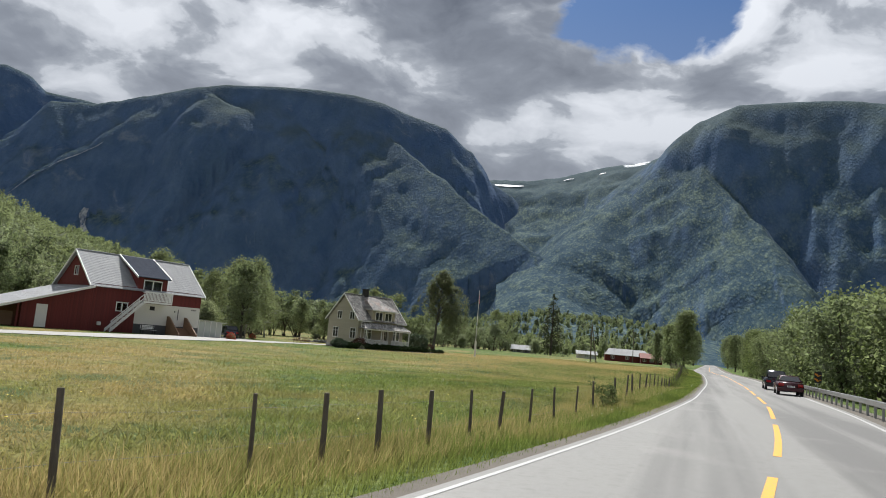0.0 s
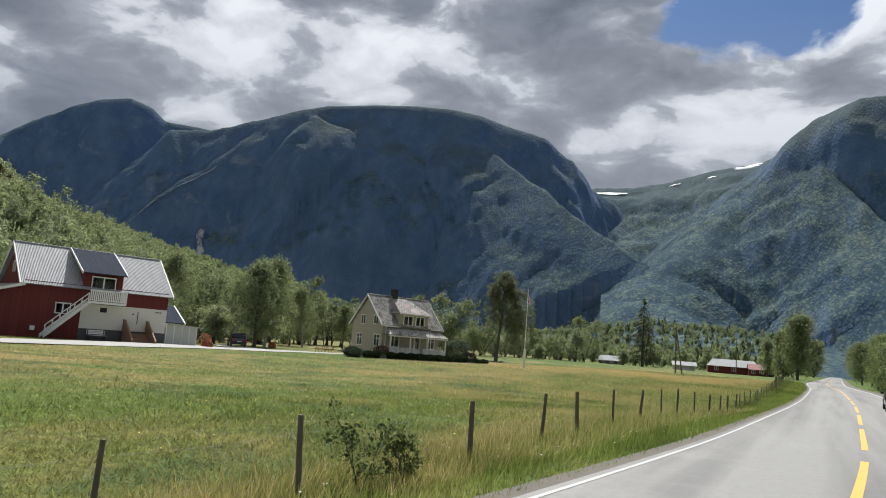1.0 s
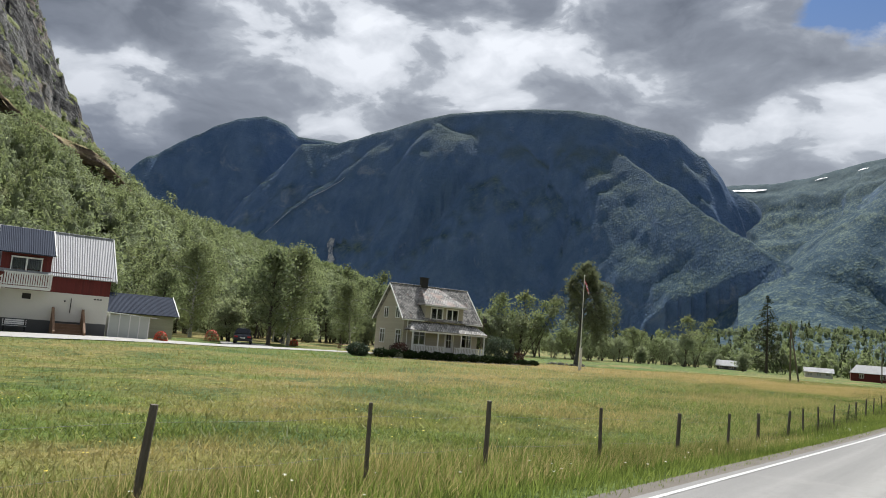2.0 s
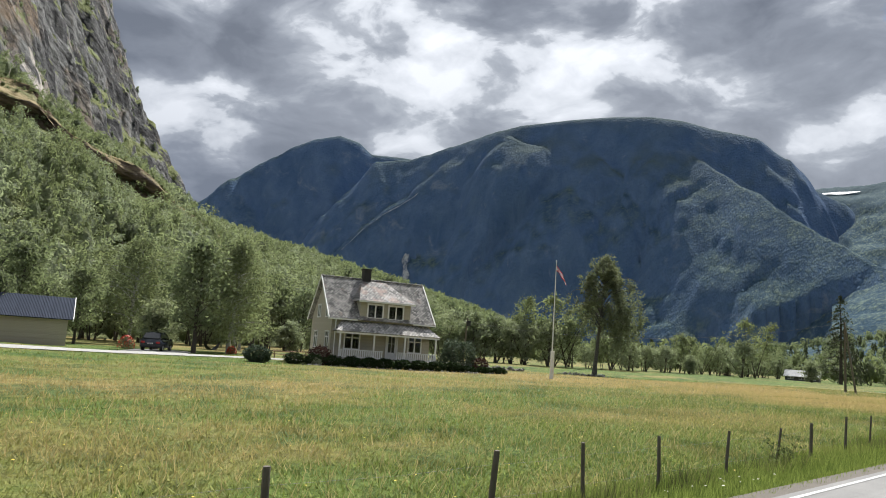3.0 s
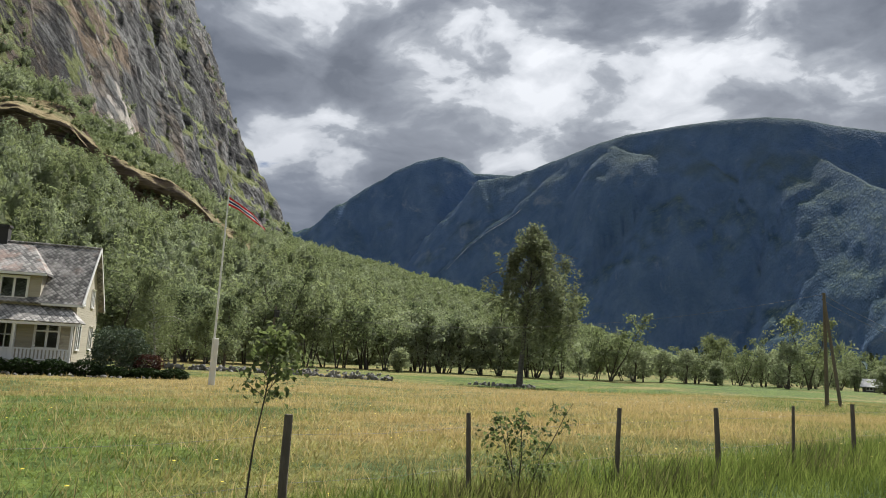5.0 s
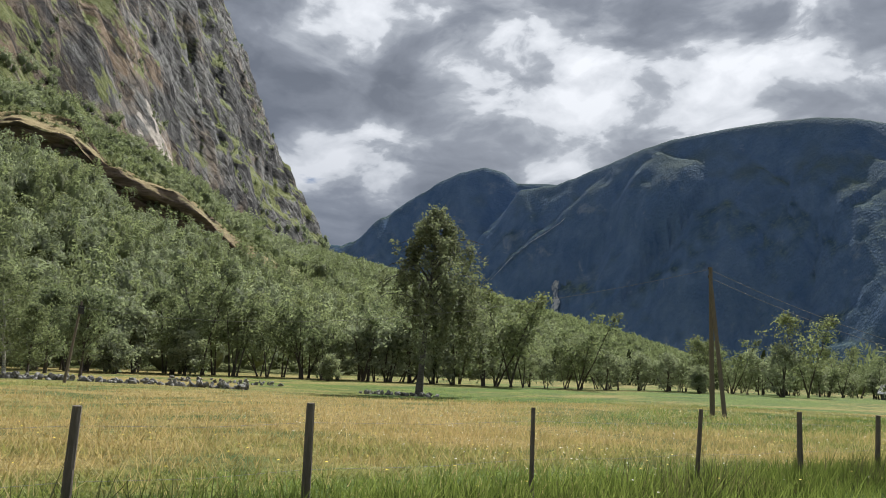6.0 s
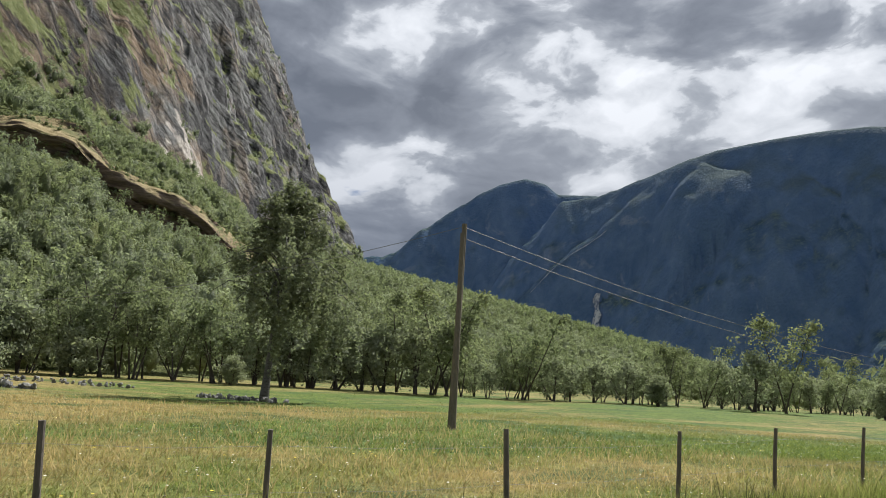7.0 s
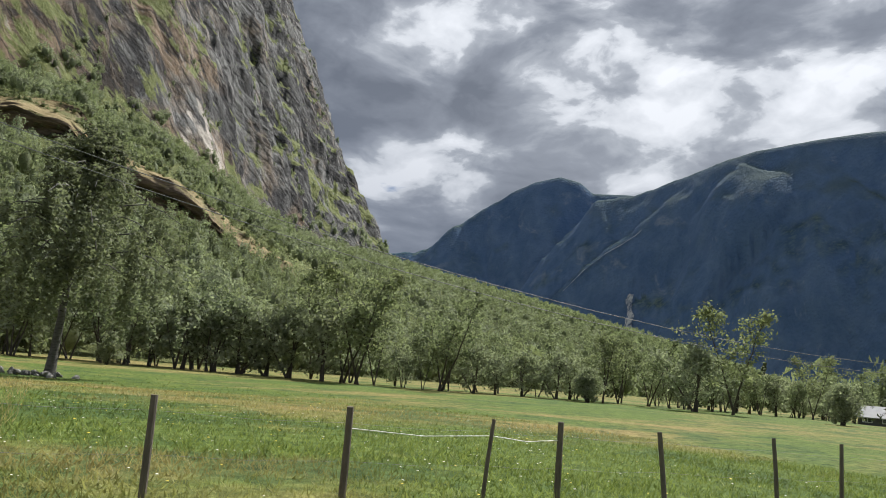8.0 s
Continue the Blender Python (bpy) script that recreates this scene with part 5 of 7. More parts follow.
# ---- grass ----
def blades(name, count, seed, offs, tall, wide, mat, label, y0=-4.0, y1=172.0, lean=0.35):
    """Single grass blades; offs gives the metres to the left of the asphalt edge, tall the height by that distance."""
    r = np.random.default_rng(seed)
    y = r.uniform(y0, y1, count)
    o = offs(r, count)
    x = edge_x(y) - 0.30 - o
    z = ground_z(x, y)
    h = tall(o, y, r)
    az = r.uniform(0, 2 * math.pi, count)
    w = wide * r.uniform(0.6, 1.4, count) * (1 + o / 16.0)
    dx, dy = np.cos(az) * w, np.sin(az) * w
    lx, ly = r.normal(size=count) * lean * h + 0.12 * h, r.normal(size=count) * lean * h
    v = np.stack([np.stack([x - dx, y - dy, z - 0.02], 1), np.stack([x + dx, y + dy, z - 0.02], 1), np.stack([x + lx, y + ly, z + h], 1)], 1)
    me_ = arrays(name, v.reshape(-1, 3), None, np.arange(count * 3).reshape(-1, 3))
    return tagged(mesh_ob(name, me_, mat), label, "grass", kind="stuff")


blades("verge_grass", 170000, 1, lambda r, n: r.uniform(0, 1, n) ** 0.8 * 3.2, lambda o, y, r: np.clip(0.07 + 0.13 * o, 0.06, 0.34) * r.uniform(0.5, 1.3, len(o)), 0.009, BLADE,
       "rough green grass on the verge")
blades("verge_straw", 27000, 2, lambda r, n: 1.3 + r.uniform(0, 1, n) * 1.7, lambda o, y, r: np.clip(0.12 + 0.13 * o, 0.2, 0.5) * r.uniform(0.5, 1.2, len(o)), 0.007, STRAW,
       "tall straw-coloured seed grass by the fence", -4.0, 62.0, 0.4)
blades("meadow_grass", 380000, 3, lambda r, n: 2.0 + np.where(r.random(n) < 0.6, np.abs(r.normal(0, 7.0, n)), np.abs(r.normal(0, 22.0, n))), lambda o, y, r: (0.05 + 0.05 * r.random(len(o))) * r.uniform(0.6, 1.5, len(o)), 0.010, BLADE,
       "short meadow grass in the hay field", lean=0.8)
blades("meadow_weeds", 60000, 8, lambda r, n: 2.6 + np.abs(r.normal(0, 6.0, n)), lambda o, y, r: (0.05 + 0.08 * r.random(len(o))) * r.uniform(0.6, 1.4, len(o)), 0.014, WEED,
       "broad-leaved weeds among the meadow grass", -2.0, 92.0, 0.8)
blades("fence_weeds", 16000, 9, lambda r, n: 1.9 + np.abs(r.normal(0, 0.55, n)), lambda o, y, r: (0.14 + 0.34 * r.random(len(o)) ** 2) * (0.6 + 0.8 * (np.sin(y * 1.3) * np.sin(y * 0.37) > 0.1)), 0.010, DOCK,
       "dark weeds and dock stalks along the fence", 58.0, 150.0, 0.3)
blades("meadow_straw", 50000, 4, lambda r, n: 1.9 + np.abs(r.normal(0, 14.0, n)), lambda o, y, r: (0.16 + 0.14 * r.random(len(o))) * r.uniform(0.6, 1.2, len(o)), 0.006, STRAW,
       "ripe seed stalks standing above the meadow", 60.0, 150.0, 0.5)

# ---- buildings ----
def wall(bm, along, a0, a1, z0, z1, at, thick, holes=()):
    """A wall with real openings: along 'x' or 'y', from a0 to a1, standing at 'at'; holes are (a0, a1, z0, z1)."""
    cuts_a = sorted({a0, a1, *(v for h in holes for v in h[:2])})
    cuts_z = sorted({z0, z1, *(v for h in holes for v in h[2:])})
    for p, q in zip(cuts_a[:-1], cuts_a[1:]):
        for r, s in zip(cuts_z[:-1], cuts_z[1:]):
            if any(h[0] <= (p + q) / 2 <= h[1] and h[2] <= (r + s) / 2 <= h[3] for h in holes):
                continue
            if along == "x":
                box(bm, p, q, at, at + thick, r, s)
            else:
                box(bm, at, at + thick, p, q, r, s)
    bmesh.ops.remove_doubles(bm, verts=bm.verts, dist=1e-4)
    return bm


def cut_by_roof(bm, ridge_y, ridge_z, slope):
    """Trims a gable wall to the underside of a pitched roof."""
    for side_ in (1, -1):
        n_ = Vector((0, side_ * slope, 1)).normalized()
        r = bmesh.ops.bisect_plane(bm, geom=bm.verts[:] + bm.edges[:] + bm.faces[:], plane_co=(0, ridge_y, ridge_z), plane_no=n_, clear_outer=True)
        edges_ = [e for e in r["geom_cut"] if isinstance(e, bmesh.types.BMEdge)]
        bmesh.ops.holes_fill(bm, edges=edges_)
    return bm


def window(parent, m, w, h, cols=2, rows=1, casing=0.12, name="window", mat=None, bar=0.062, depth=0.06):
    """A casement: m puts the lower middle of the opening, with x across and -y outwards."""
    bars = []
    jambs = ((-w / 2 - casing, -w / 2, -depth / 2, 0.03, -casing, h + casing), (w / 2, w / 2 + casing, -depth / 2, 0.03, -casing, h + casing),
               (-w / 2, w / 2, -depth / 2, 0.03, h, h + casing),
               (-w / 2 - casing - 0.03, w / 2 + casing + 0.03, -depth - 0.03, 0.0, h + casing, h + casing + 0.03))
    for c in range(1, cols):
        x = -w / 2 + w * c / cols
        bars.append((x - bar, x + bar, -0.015, 0.035, 0.0, h))
    for r in range(1, rows):
        z = h * (0.68 if rows == 2 else r / rows)
        bars.append((-w / 2, w / 2, -0.012, 0.03, z - bar * 0.7, z + bar * 0.7))
    ob = part(name, boxes((-w / 2, w / 2, -depth, 0.03, -casing, 0.0)), mat or TRIM, parent, m=m)
    for j in jambs:
        part("casing", boxes(j), mat or TRIM, ob)
    for b in bars:
        part("mullion", boxes(b), mat or TRIM, ob)
    for c in range(cols):
        x0, x1 = -w / 2 + w * c / cols, -w / 2 + w * (c + 1) / cols
        pane = part("pane", boxes((x0, x1, 0.006, 0.012, 0.0, h)), GLASS, ob)
        pane.visible_shadow = False
    return ob


def at(x, y, z, turn=0.0):
    return pose(x, y, z, 0, 0, turn)


def make_house():
    """Cream timber house, slate roof with a hipped dormer, veranda along the front (-y)."""
    g = gz(-43, 98)
    h = thing("house", "cream timber house with grey slate roof, dormer and white veranda", "house", pose(-44.5, 94.6, g, 0, 0, 68.16))
    L0, L1, F, B = -0.2, 9.0, 1.3, 7.9
    E, R, RY = 4.02, 7.82, 4.6            # eaves and ridge above the ground
    slope = (R - E) / (RY - 0.95)
    fl = 0.75
    front_holes = [(1.1, 2.35, 1.5, 2.85), (4.95, 5.85, fl, 2.85), (7.0, 8.15, 1.5, 2.85)]
    bm = wall(bmesh.new(), "x", L0, L1, 0.45, E + 0.3, F, 0.16, front_holes)
    part("front_wall", bm, HOUSE_PAINT, h)
    bm = wall(bmesh.new(), "x", L0, L1, 0.45, E + 0.3, B - 0.16, 0.16)
    part("back_wall", bm, HOUSE_PAINT, h)
    gable_holes = [(2.35, 3.2, 4.15, 5.15), (5.1, 5.95, 4.15, 5.15), (1.85, 2.85, 1.45, 2.8), (5.6, 6.6, 1.45, 2.8)]
    for x in (L0, L1 - 0.16):
        bm = wall(bmesh.new(), "y", F + 0.16, B - 0.16, 0.45, R + 0.2, x, 0.16, gable_holes)
        cut_by_roof(bm, RY, R - 0.06, slope)
        part("gable_wall", bm, HOUSE_PAINT, h)
    part("plinth", boxes((L0 - 0.04, L1 + 0.04, F - 0.04, B + 0.04, -0.4, 0.45)), CONCRETE, h)
    part("floor", boxes((L0 + 0.16, L1 - 0.16, F + 0.16, B - 0.16, 0.45, 0.6), (L0 + 0.16, L1 - 0.16, F + 0.16, B - 0.16, 3.2, 3.3)), DARK_IN, h)
    # main roof, two slopes
    for y_eave in (0.95, 2 * RY - 0.95):
        q = [(-0.55, y_eave, E), (9.35, y_eave, E), (9.35, RY, R), (-0.55, RY, R)]
        if y_eave > RY:
            q = q[::-1]
        part("roof_slope", slab(bmesh.new(), q, 0.12), SLATE, h)
    bm = bmesh.new()
    beam(bm, (-0.56, RY, R + 0.0), (9.36, RY, R + 0.0), 0.09, 0.09, 8)
    part("ridge_cap", bm, SLATE, h)
    for x in (-0.58, 9.33):
        bm = bmesh.new()
        for y_eave in (0.93, 2 * RY - 0.93):
            prism(bm, [(y_eave, E - 0.17), (y_eave, E + 0.05), (RY, R + 0.06), (RY, R - 0.16)], x - 0.03, x + 0.05)
        part("bargeboard", bm, TRIM, h)
    for x0, x1 in ((-0.5, 2.0), (7.15, 9.3)):
        part("gutter", boxes((x0, x1, 0.86, 0.96, E - 0.14, E - 0.02)), TRIM, h)
    # dormer over the front
    d0, d1, dz = 2.25, 6.95, 5.72
    dh = [(2.98, 4.28, 4.28, 5.36), (4.92, 6.2, 4.28, 5.36)]
    bm = wall(bmesh.new(), "x", d0, d1, 4.05, dz + 0.1, F - 0.05, 0.14, dh)
    for x in (d0, d1 - 0.12):
        prism(bm, [(F + 0.09, 4.1), (F + 0.09, dz + 0.1), (RY - 1.8, dz + 0.1), (F + 0.2, 4.2)], x, x + 0.12)
    dormer = part("dormer", bm, HOUSE_PAINT, h)
    ev = 0.30
    q0, q1 = d0 - ev, d1 + ev
    yf = F - 0.05 - 0.4
    rz = R - 0.12
    bm = bmesh.new()
    slab(bm, [(q0, yf, dz), (q1, yf, dz), (5.5, RY - 0.15, rz), (3.2, RY - 0.15, rz)], 0.1)
    for xa, xb in ((q0, 3.2), (5.5, q1)):
        left_ = xa == q0
        tri = [(xa if left_ else xb, yf, dz), (xb if left_ else xa, RY - 0.15, rz), (xa if left_ else xb, RY - 1.55, dz - 0.02)]
        up_ = [bm.verts.new(p) for p in tri]
        dn_ = [bm.verts.new((p[0], p[1], p[2] - 0.1)) for p in tri]
        bm.faces.new(up_)
        bm.faces.new(dn_[::-1])
        for i in range(3):
            j = (i + 1) % 3
            bm.faces.new((up_[i], dn_[i], dn_[j], up_[j]))
    part("dormer_roof", bm, SLATE_RUSTY, h, "slate dormer roof stained rusty brown")
    part("dormer_eave", boxes((q0, q1, yf - 0.03, yf + 0.05, dz - 0.16, dz - 0.02)), TRIM, h)
    for a0, a1, z0, z1 in dh:
        window(h, at((a0 + a1) / 2, F - 0.08, z0), a1 - a0, z1 - z0, 2, 1)
    for a0, a1, z0, z1 in (front_holes[0], front_holes[2]):
        window(h, at((a0 + a1) / 2, F - 0.03, z0), a1 - a0, z1 - z0, 2, 2)
    for a0, a1, z0, z1 in gable_holes:
        window(h, at(L0 - 0.03, (a0 + a1) / 2, z0, -90), a1 - a0, z1 - z0, 2, 2 if z0 < 3 else 1, 0.09)
        window(h, at(L1 + 0.03, (a0 + a1) / 2, z0, 90), a1 - a0, z1 - z0, 2, 1, 0.09)
    # front door, half glazed
    door = part("door", boxes((4.83, 4.95, F - 0.06, F + 0.1, fl, 2.97), (5.85, 5.97, F - 0.06, F + 0.1, fl, 2.97), (4.95, 5.85, F - 0.06, F + 0.1, 2.85, 2.97),
                              (4.95, 5.85, F + 0.02, F + 0.08, fl, 1.35), (4.95, 5.1, F + 0.02, F + 0.08, 1.35, 2.85), (5.7, 5.85, F + 0.02, F + 0.08, 1.35, 2.85),
                              (5.37, 5.43, F + 0.02, F + 0.08, 1.35, 2.85), (5.1, 5.7, F + 0.02, F + 0.08, 2.1, 2.16)), TRIM, h, "white half-glazed front door")
    part("pane", boxes((5.1, 5.7, F + 0.045, F + 0.055, 1.35, 2.85)), GLASS, door)
    part("handle", boxes((5.74, 5.79, F - 0.03, F + 0.02, 1.15, 1.2)), STEEL, door)
    # veranda
    part("veranda_floor", boxes((0.15, 9.25, 0.1, F - 0.02, 0.55, 0.7), (0.25, 9.15, 0.2, F - 0.05, -0.3, 0.55)), CONCRETE, h)
    bm = bmesh.new()
    slab(bm, [(-0.1, -0.05, 2.95), (9.5, -0.05, 2.95), (8.6, F + 0.02, 3.88), (0.75, F + 0.02, 3.88)], 0.08)
    slab(bm, [(-0.1, F + 0.4, 2.95), (-0.1, -0.05, 2.95), (0.75, F + 0.02, 3.88), (0.75, F + 0.05, 3.88)], 0.08)
    slab(bm, [(9.5, -0.05, 2.95), (9.5, F + 0.4, 2.95), (8.6, F + 0.05, 3.88), (8.6, F + 0.02, 3.88)], 0.08)
    part("veranda_roof", bm, SLATE_PALE, h)
    part("veranda_beam", boxes((-0.05, 9.45, 0.0, 0.12, 2.74, 2.9)), TRIM, h)
    for x in (0.3, 3.33, 6.17, 9.12):
        part("post", boxes((x - 0.06, x + 0.06, 0.0, 0.12, 0.7, 2.76)), TRIM, h)
    for a0, a1 in ((0.36, 4.2), (5.4, 9.06)):
        bm = boxes((a0, a1, 0.02, 0.1, 1.36, 1.43), (a0, a1, 0.03, 0.09, 0.78, 0.84))
        rail = part("railing", bm, TRIM, h)
        n = int((a1 - a0) / 0.19)
        me_ = None
        for i in range(n):
            x = a0 + (i + 0.5) * (a1 - a0) / n
            if me_ is None:
                b_ = part("baluster", boxes((-0.055, 0.055, 0.0, 0.025, 0.84, 1.36)), TRIM, rail, m=Matrix.Translation((x, 0.045, 0)))
                me_ = b_.data
            else:
                mesh_ob("baluster", me_, None, rail, m=Matrix.Translation((x, 0.045, 0)))
    part("chimney", boxes((3.3, 4.0, RY - 0.3, RY + 0.35, R - 0.5, R + 1.0), (3.24, 4.06, RY - 0.36, RY + 0.41, R + 0.86, R + 1.0)), CHIMNEY, h)
    bm = bmesh.new()
    beam(bm, (0.05, 0.9, 0.3), (0.05, 0.9, E - 0.1), 0.045)
    part("downpipe", bm, TRIM, h)
    return h


def make_barn():
    """Red barn with corrugated roof, dormer and balcony, outside stair, white lower storey, and a lean-to."""
    g = gz(-51, 62)
    b = thing("barn", "dark red barn with corrugated roof, balcony and whitewashed lower storey", "barn", pose(-54.24, 67.19, g, 0, 0, 71))
    W_, E, R = 3.78, 4.25, 7.78
    slope = (R - E) / 4.05
    top = E + 0.28
    bm = wall(bmesh.new(), "x", -12.0, -7.5, -0.3, top, -W_, 0.18, [(-9.45, -8.4, 2.1, 2.85)])
    wall(bm, "x", -7.5, -0.15, 3.05, top, -W_, 0.18)
    part("front_wall", bm, BARN_RED, b)
    part("white_wall", wall(bmesh.new(), "x", -7.5, -0.15, 0.95, 3.05, -W_ + 0.01, 0.17, [(-5.95, -5.38, 2.4, 2.8)]), BARN_WHITE, b, "whitewashed masonry lower wall")
    part("plinth", wall(bmesh.new(), "x", -7.5, -0.15, -0.4, 0.95, -W_ + 0.03, 0.2), PLINTH, b)
    part("vent", boxes((-5.95, -5.38, -W_ + 0.05, -W_ + 0.1, 2.4, 2.8)), DARK_IN, b)
    part("back_wall", wall(bmesh.new(), "x", -12.0, -0.15, -0.3, top, W_ - 0.18, 0.18), BARN_RED, b)
    for x, lower in ((-12.0, False), (-0.33, True)):
        bm = wall(bmesh.new(), "y", -W_ + 0.18, W_ - 0.18, 3.0 if lower else -0.3, R + 0.2, x, 0.18, [] if lower else [(-0.35, 0.35, 5.3, 6.1)])
        cut_by_roof(bm, 0.0, R - 0.05, slope)
        part("gable_wall", bm, BARN_RED, b)
        if lower:
            part("white_wall", wall(bmesh.new(), "y", -W_ + 0.18, W_ - 0.18, -0.3, 3.0, x, 0.18), BARN_WHITE, b)
    part("gable_window", boxes((-12.05, -11.98, -0.42, -0.35, 5.25, 6.15), (-12.05, -11.98, 0.35, 0.42, 5.25, 6.15), (-12.05, -11.98, -0.42, 0.42, 6.1, 6.17), (-12.05, -11.98, -0.42, 0.42, 5.23, 5.3), (-12.04, -11.99, -0.03, 0.03, 5.3, 6.1)), TRIM, b)
    for s in (-1, 1):
        q = [(-12.35, s * 4.05, E), (0.2, s * 4.05, E), (0.2, 0, R), (-12.35, 0, R)]
        part("roof_slope", slab(bmesh.new(), q if s < 0 else q[::-1], 0.08), TIN, b)
    bm = bmesh.new()
    beam(bm, (-12.36, 0, R + 0.01), (0.21, 0, R + 0.01), 0.08)
    part("ridge_cap", bm, TIN, b)
    for x in (-12.38, 0.2):
        bm = bmesh.new()
        for s in (-1, 1):
            prism(bm, [(s * 4.07, E - 0.17), (s * 4.07, E + 0.04), (0, R + 0.05), (0, R - 0.15)], x - 0.03, x + 0.05)
        part("bargeboard", bm, TRIM, b)
    # dormer with balcony
    d0, d1, de = -7.55, -4.35, 5.72
    hole = (-6.9, -5.0, 3.42, 5.3)
    bm = wall(bmesh.new(), "x", d0, d1, top - 0.35, de + 0.05, -W_ - 0.03, 0.14, [(hole[0], hole[1], top - 0.2, hole[3])])
    for x in (d0, d1 - 0.12):
        prism(bm, [(-W_ + 0.11, E), (-W_ + 0.11, de), (-0.7, R - 0.3), (-0.7, R - 0.6)], x, x + 0.12)
    part("dormer", bm, BARN_RED, b)
    part("dormer_roof", slab(bmesh.new(), [(d0 - 0.3, -W_ - 0.42, de - 0.05), (d1 + 0.2, -W_ - 0.42, de - 0.05), (d1 + 0.2, -0.1, R + 0.06), (d0 - 0.3, -0.1, R + 0.06)], 0.09), TIN_DARK, b, "dark corrugated dormer roof")
    for x in (d0 - 0.33, d1 + 0.2):
        bm = prism(bmesh.new(), [(-W_ - 0.45, de - 0.22), (-W_ - 0.45, de), (-0.1, R + 0.1), (-0.1, R - 0.1)], x - 0.03, x + 0.04)
        part("bargeboard", bm, TRIM, b)
    window(b, at(-5.95, -W_ - 0.06, 4.2), 1.85, 1.1, 2, 1, 0.08, "balcony_door")
    window(b, at(-8.92, -W_ - 0.03, 2.1), 1.05, 0.75, 2, 1, 0.08)
    bal0, bal1, out = -7.35, -4.3, -W_ - 1.25
    part("balcony_deck", boxes((bal0, bal1, out, -W_ - 0.03, 3.08, 3.26), (bal0 + 0.1, bal0 + 0.22, out + 0.1, out + 0.22, 3.0, 3.1)), TRIM, b)
    bm = boxes((bal0 + 0.02, bal1, out, out + 0.06, 4.16, 4.24), (bal0 + 0.02, bal1, out + 0.01, out + 0.05, 3.34, 3.4), (bal1 - 0.07, bal1, out, -W_, 4.16, 4.24), (bal1 - 0.1, bal1 + 0.02, out - 0.02, out + 0.1, 3.2, 4.3))
    rail = part("balcony_rail", bm, TRIM, b)
    me_ = part("baluster", boxes((-0.05, 0.05, 0, 0.025, 3.3, 4.18)), TRIM, rail, m=Matrix.Translation((bal0 + 0.12, out + 0.02, 0))).data
    for i in range(1, 20):
        mesh_ob("baluster", me_, None, rail, m=Matrix.Translation((bal0 + 0.12 + i * 0.152, out + 0.02, 0)))
    for i in range(7):
        mesh_ob("baluster", me_, None, rail, m=pose(bal1 - 0.02, out + 0.15 + i * 0.16, 0, 0, 0, 90))
    # outside stair
    s0, s1 = -10.45, bal0
    bm = bmesh.new()
    for y in (out + 0.02, -W_ - 0.22):
        slab(bm, [(s0, y, -0.05), (s1, y, 2.92), (s1, y, 3.25), (s0, y, 0.3)], 0.06)
    stair = part("stair", bm, TRIM, b, "white wooden outside stair up to the balcony")
    me_ = part("tread", boxes((-0.13, 0.13, out + 0.05, -W_ - 0.25, -0.04, 0.0)), TRIM, stair, m=Matrix.Translation((s0 + 0.2, 0, 0.18))).data
    for i in range(1, 16):
        mesh_ob("tread", me_, None, stair, m=Matrix.Translation((s0 + 0.2 + i * 0.19, 0, 0.18 + i * 0.19)))
    bm = bmesh.new()
    for d in (0.95, 0.55):
        slab(bm, [(s0, out, d), (s1, out, 2.95 + d), (s1, out, 3.05 + d), (s0, out, d + 0.1)], 0.05)
    rail2 = part("stair_rail", bm, TRIM, b)
    me_ = part("post", boxes((-0.04, 0.04, out - 0.05, out + 0.01, 0.1, 1.1)), TRIM, rail2, m=Matrix.Translation((s0 + 0.05, 0, 0))).data
    for i in range(1, 7):
        mesh_ob("post", me_, None, rail2, m=Matrix.Translation((s0 + 0.05 + i * 0.5, 0, i * 0.5 * 2.95 / 3.1)))
    # side walls of the cellar steps
    for x in (-3.85, -1.85):
        part("step_side", prism(bmesh.new(), [(-W_ - 2.5, -0.2), (-W_ - 2.5, 0.28), (-W_ - 0.3, 1.95), (-W_, 1.95), (-W_, -0.2)], x - 0.07, x + 0.07), STEP_WOOD, b)
    for i in range(5):
        part("step", boxes((-3.76, -1.94, -W_ - 2.2 + i * 0.38, -W_, -0.2 + i * 0.2, i * 0.2)), STEP_WOOD, b)
    part("sign_bars", boxes((-1.2, -1.05, -W_ - 0.005, -W_ + 0.02, 2.72, 2.82), (-1.0, -0.85, -W_ - 0.005, -W_ + 0.02, 2.72, 2.82), (-0.8, -0.65, -W_ - 0.005, -W_ + 0.02, 2.72, 2.82)), BLACK, b)
    part("light_fitting", boxes((-3.2, -3.1, -W_ - 0.1, -W_, 2.4, 2.52)), BLACK, b)
    part("pipe", boxes((-2.75, -2.7, -W_ - 0.05, -W_, 1.6, 2.7)), BLACK, b)
    part("mailbox", boxes((-11.2, -10.85, -W_ - 0.2, -W_, 0.55, 0.9)), PLATE, b)
    # lean-to on the gable end
    roof_z = lambda x: E + 0.02 + (x + 12.0) * 0.31
    bm = bmesh.new()
    for p, q in ((-18.1, -16.85), (-15.85, -12.02)):
        vs = [(p, -0.3), (q, -0.3), (q, roof_z(q) - 0.12), (p, roof_z(p) - 0.12)]
        slab(bm, [(x, -W_, z) for x, z in vs], 0.16)
    slab(bm, [(-16.85, -W_, 2.1), (-15.85, -W_, 2.1), (-15.85, -W_, roof_z(-15.85) - 0.12), (-16.85, -W_, roof_z(-16.85) - 0.12)], 0.16)
    part("lean_to_front", bm, BARN_RED, b)
    part("lean_to_back", boxes((-18.1, -12.02, W_ - 0.16, W_, -0.3, 2.2)), BARN_RED, b)
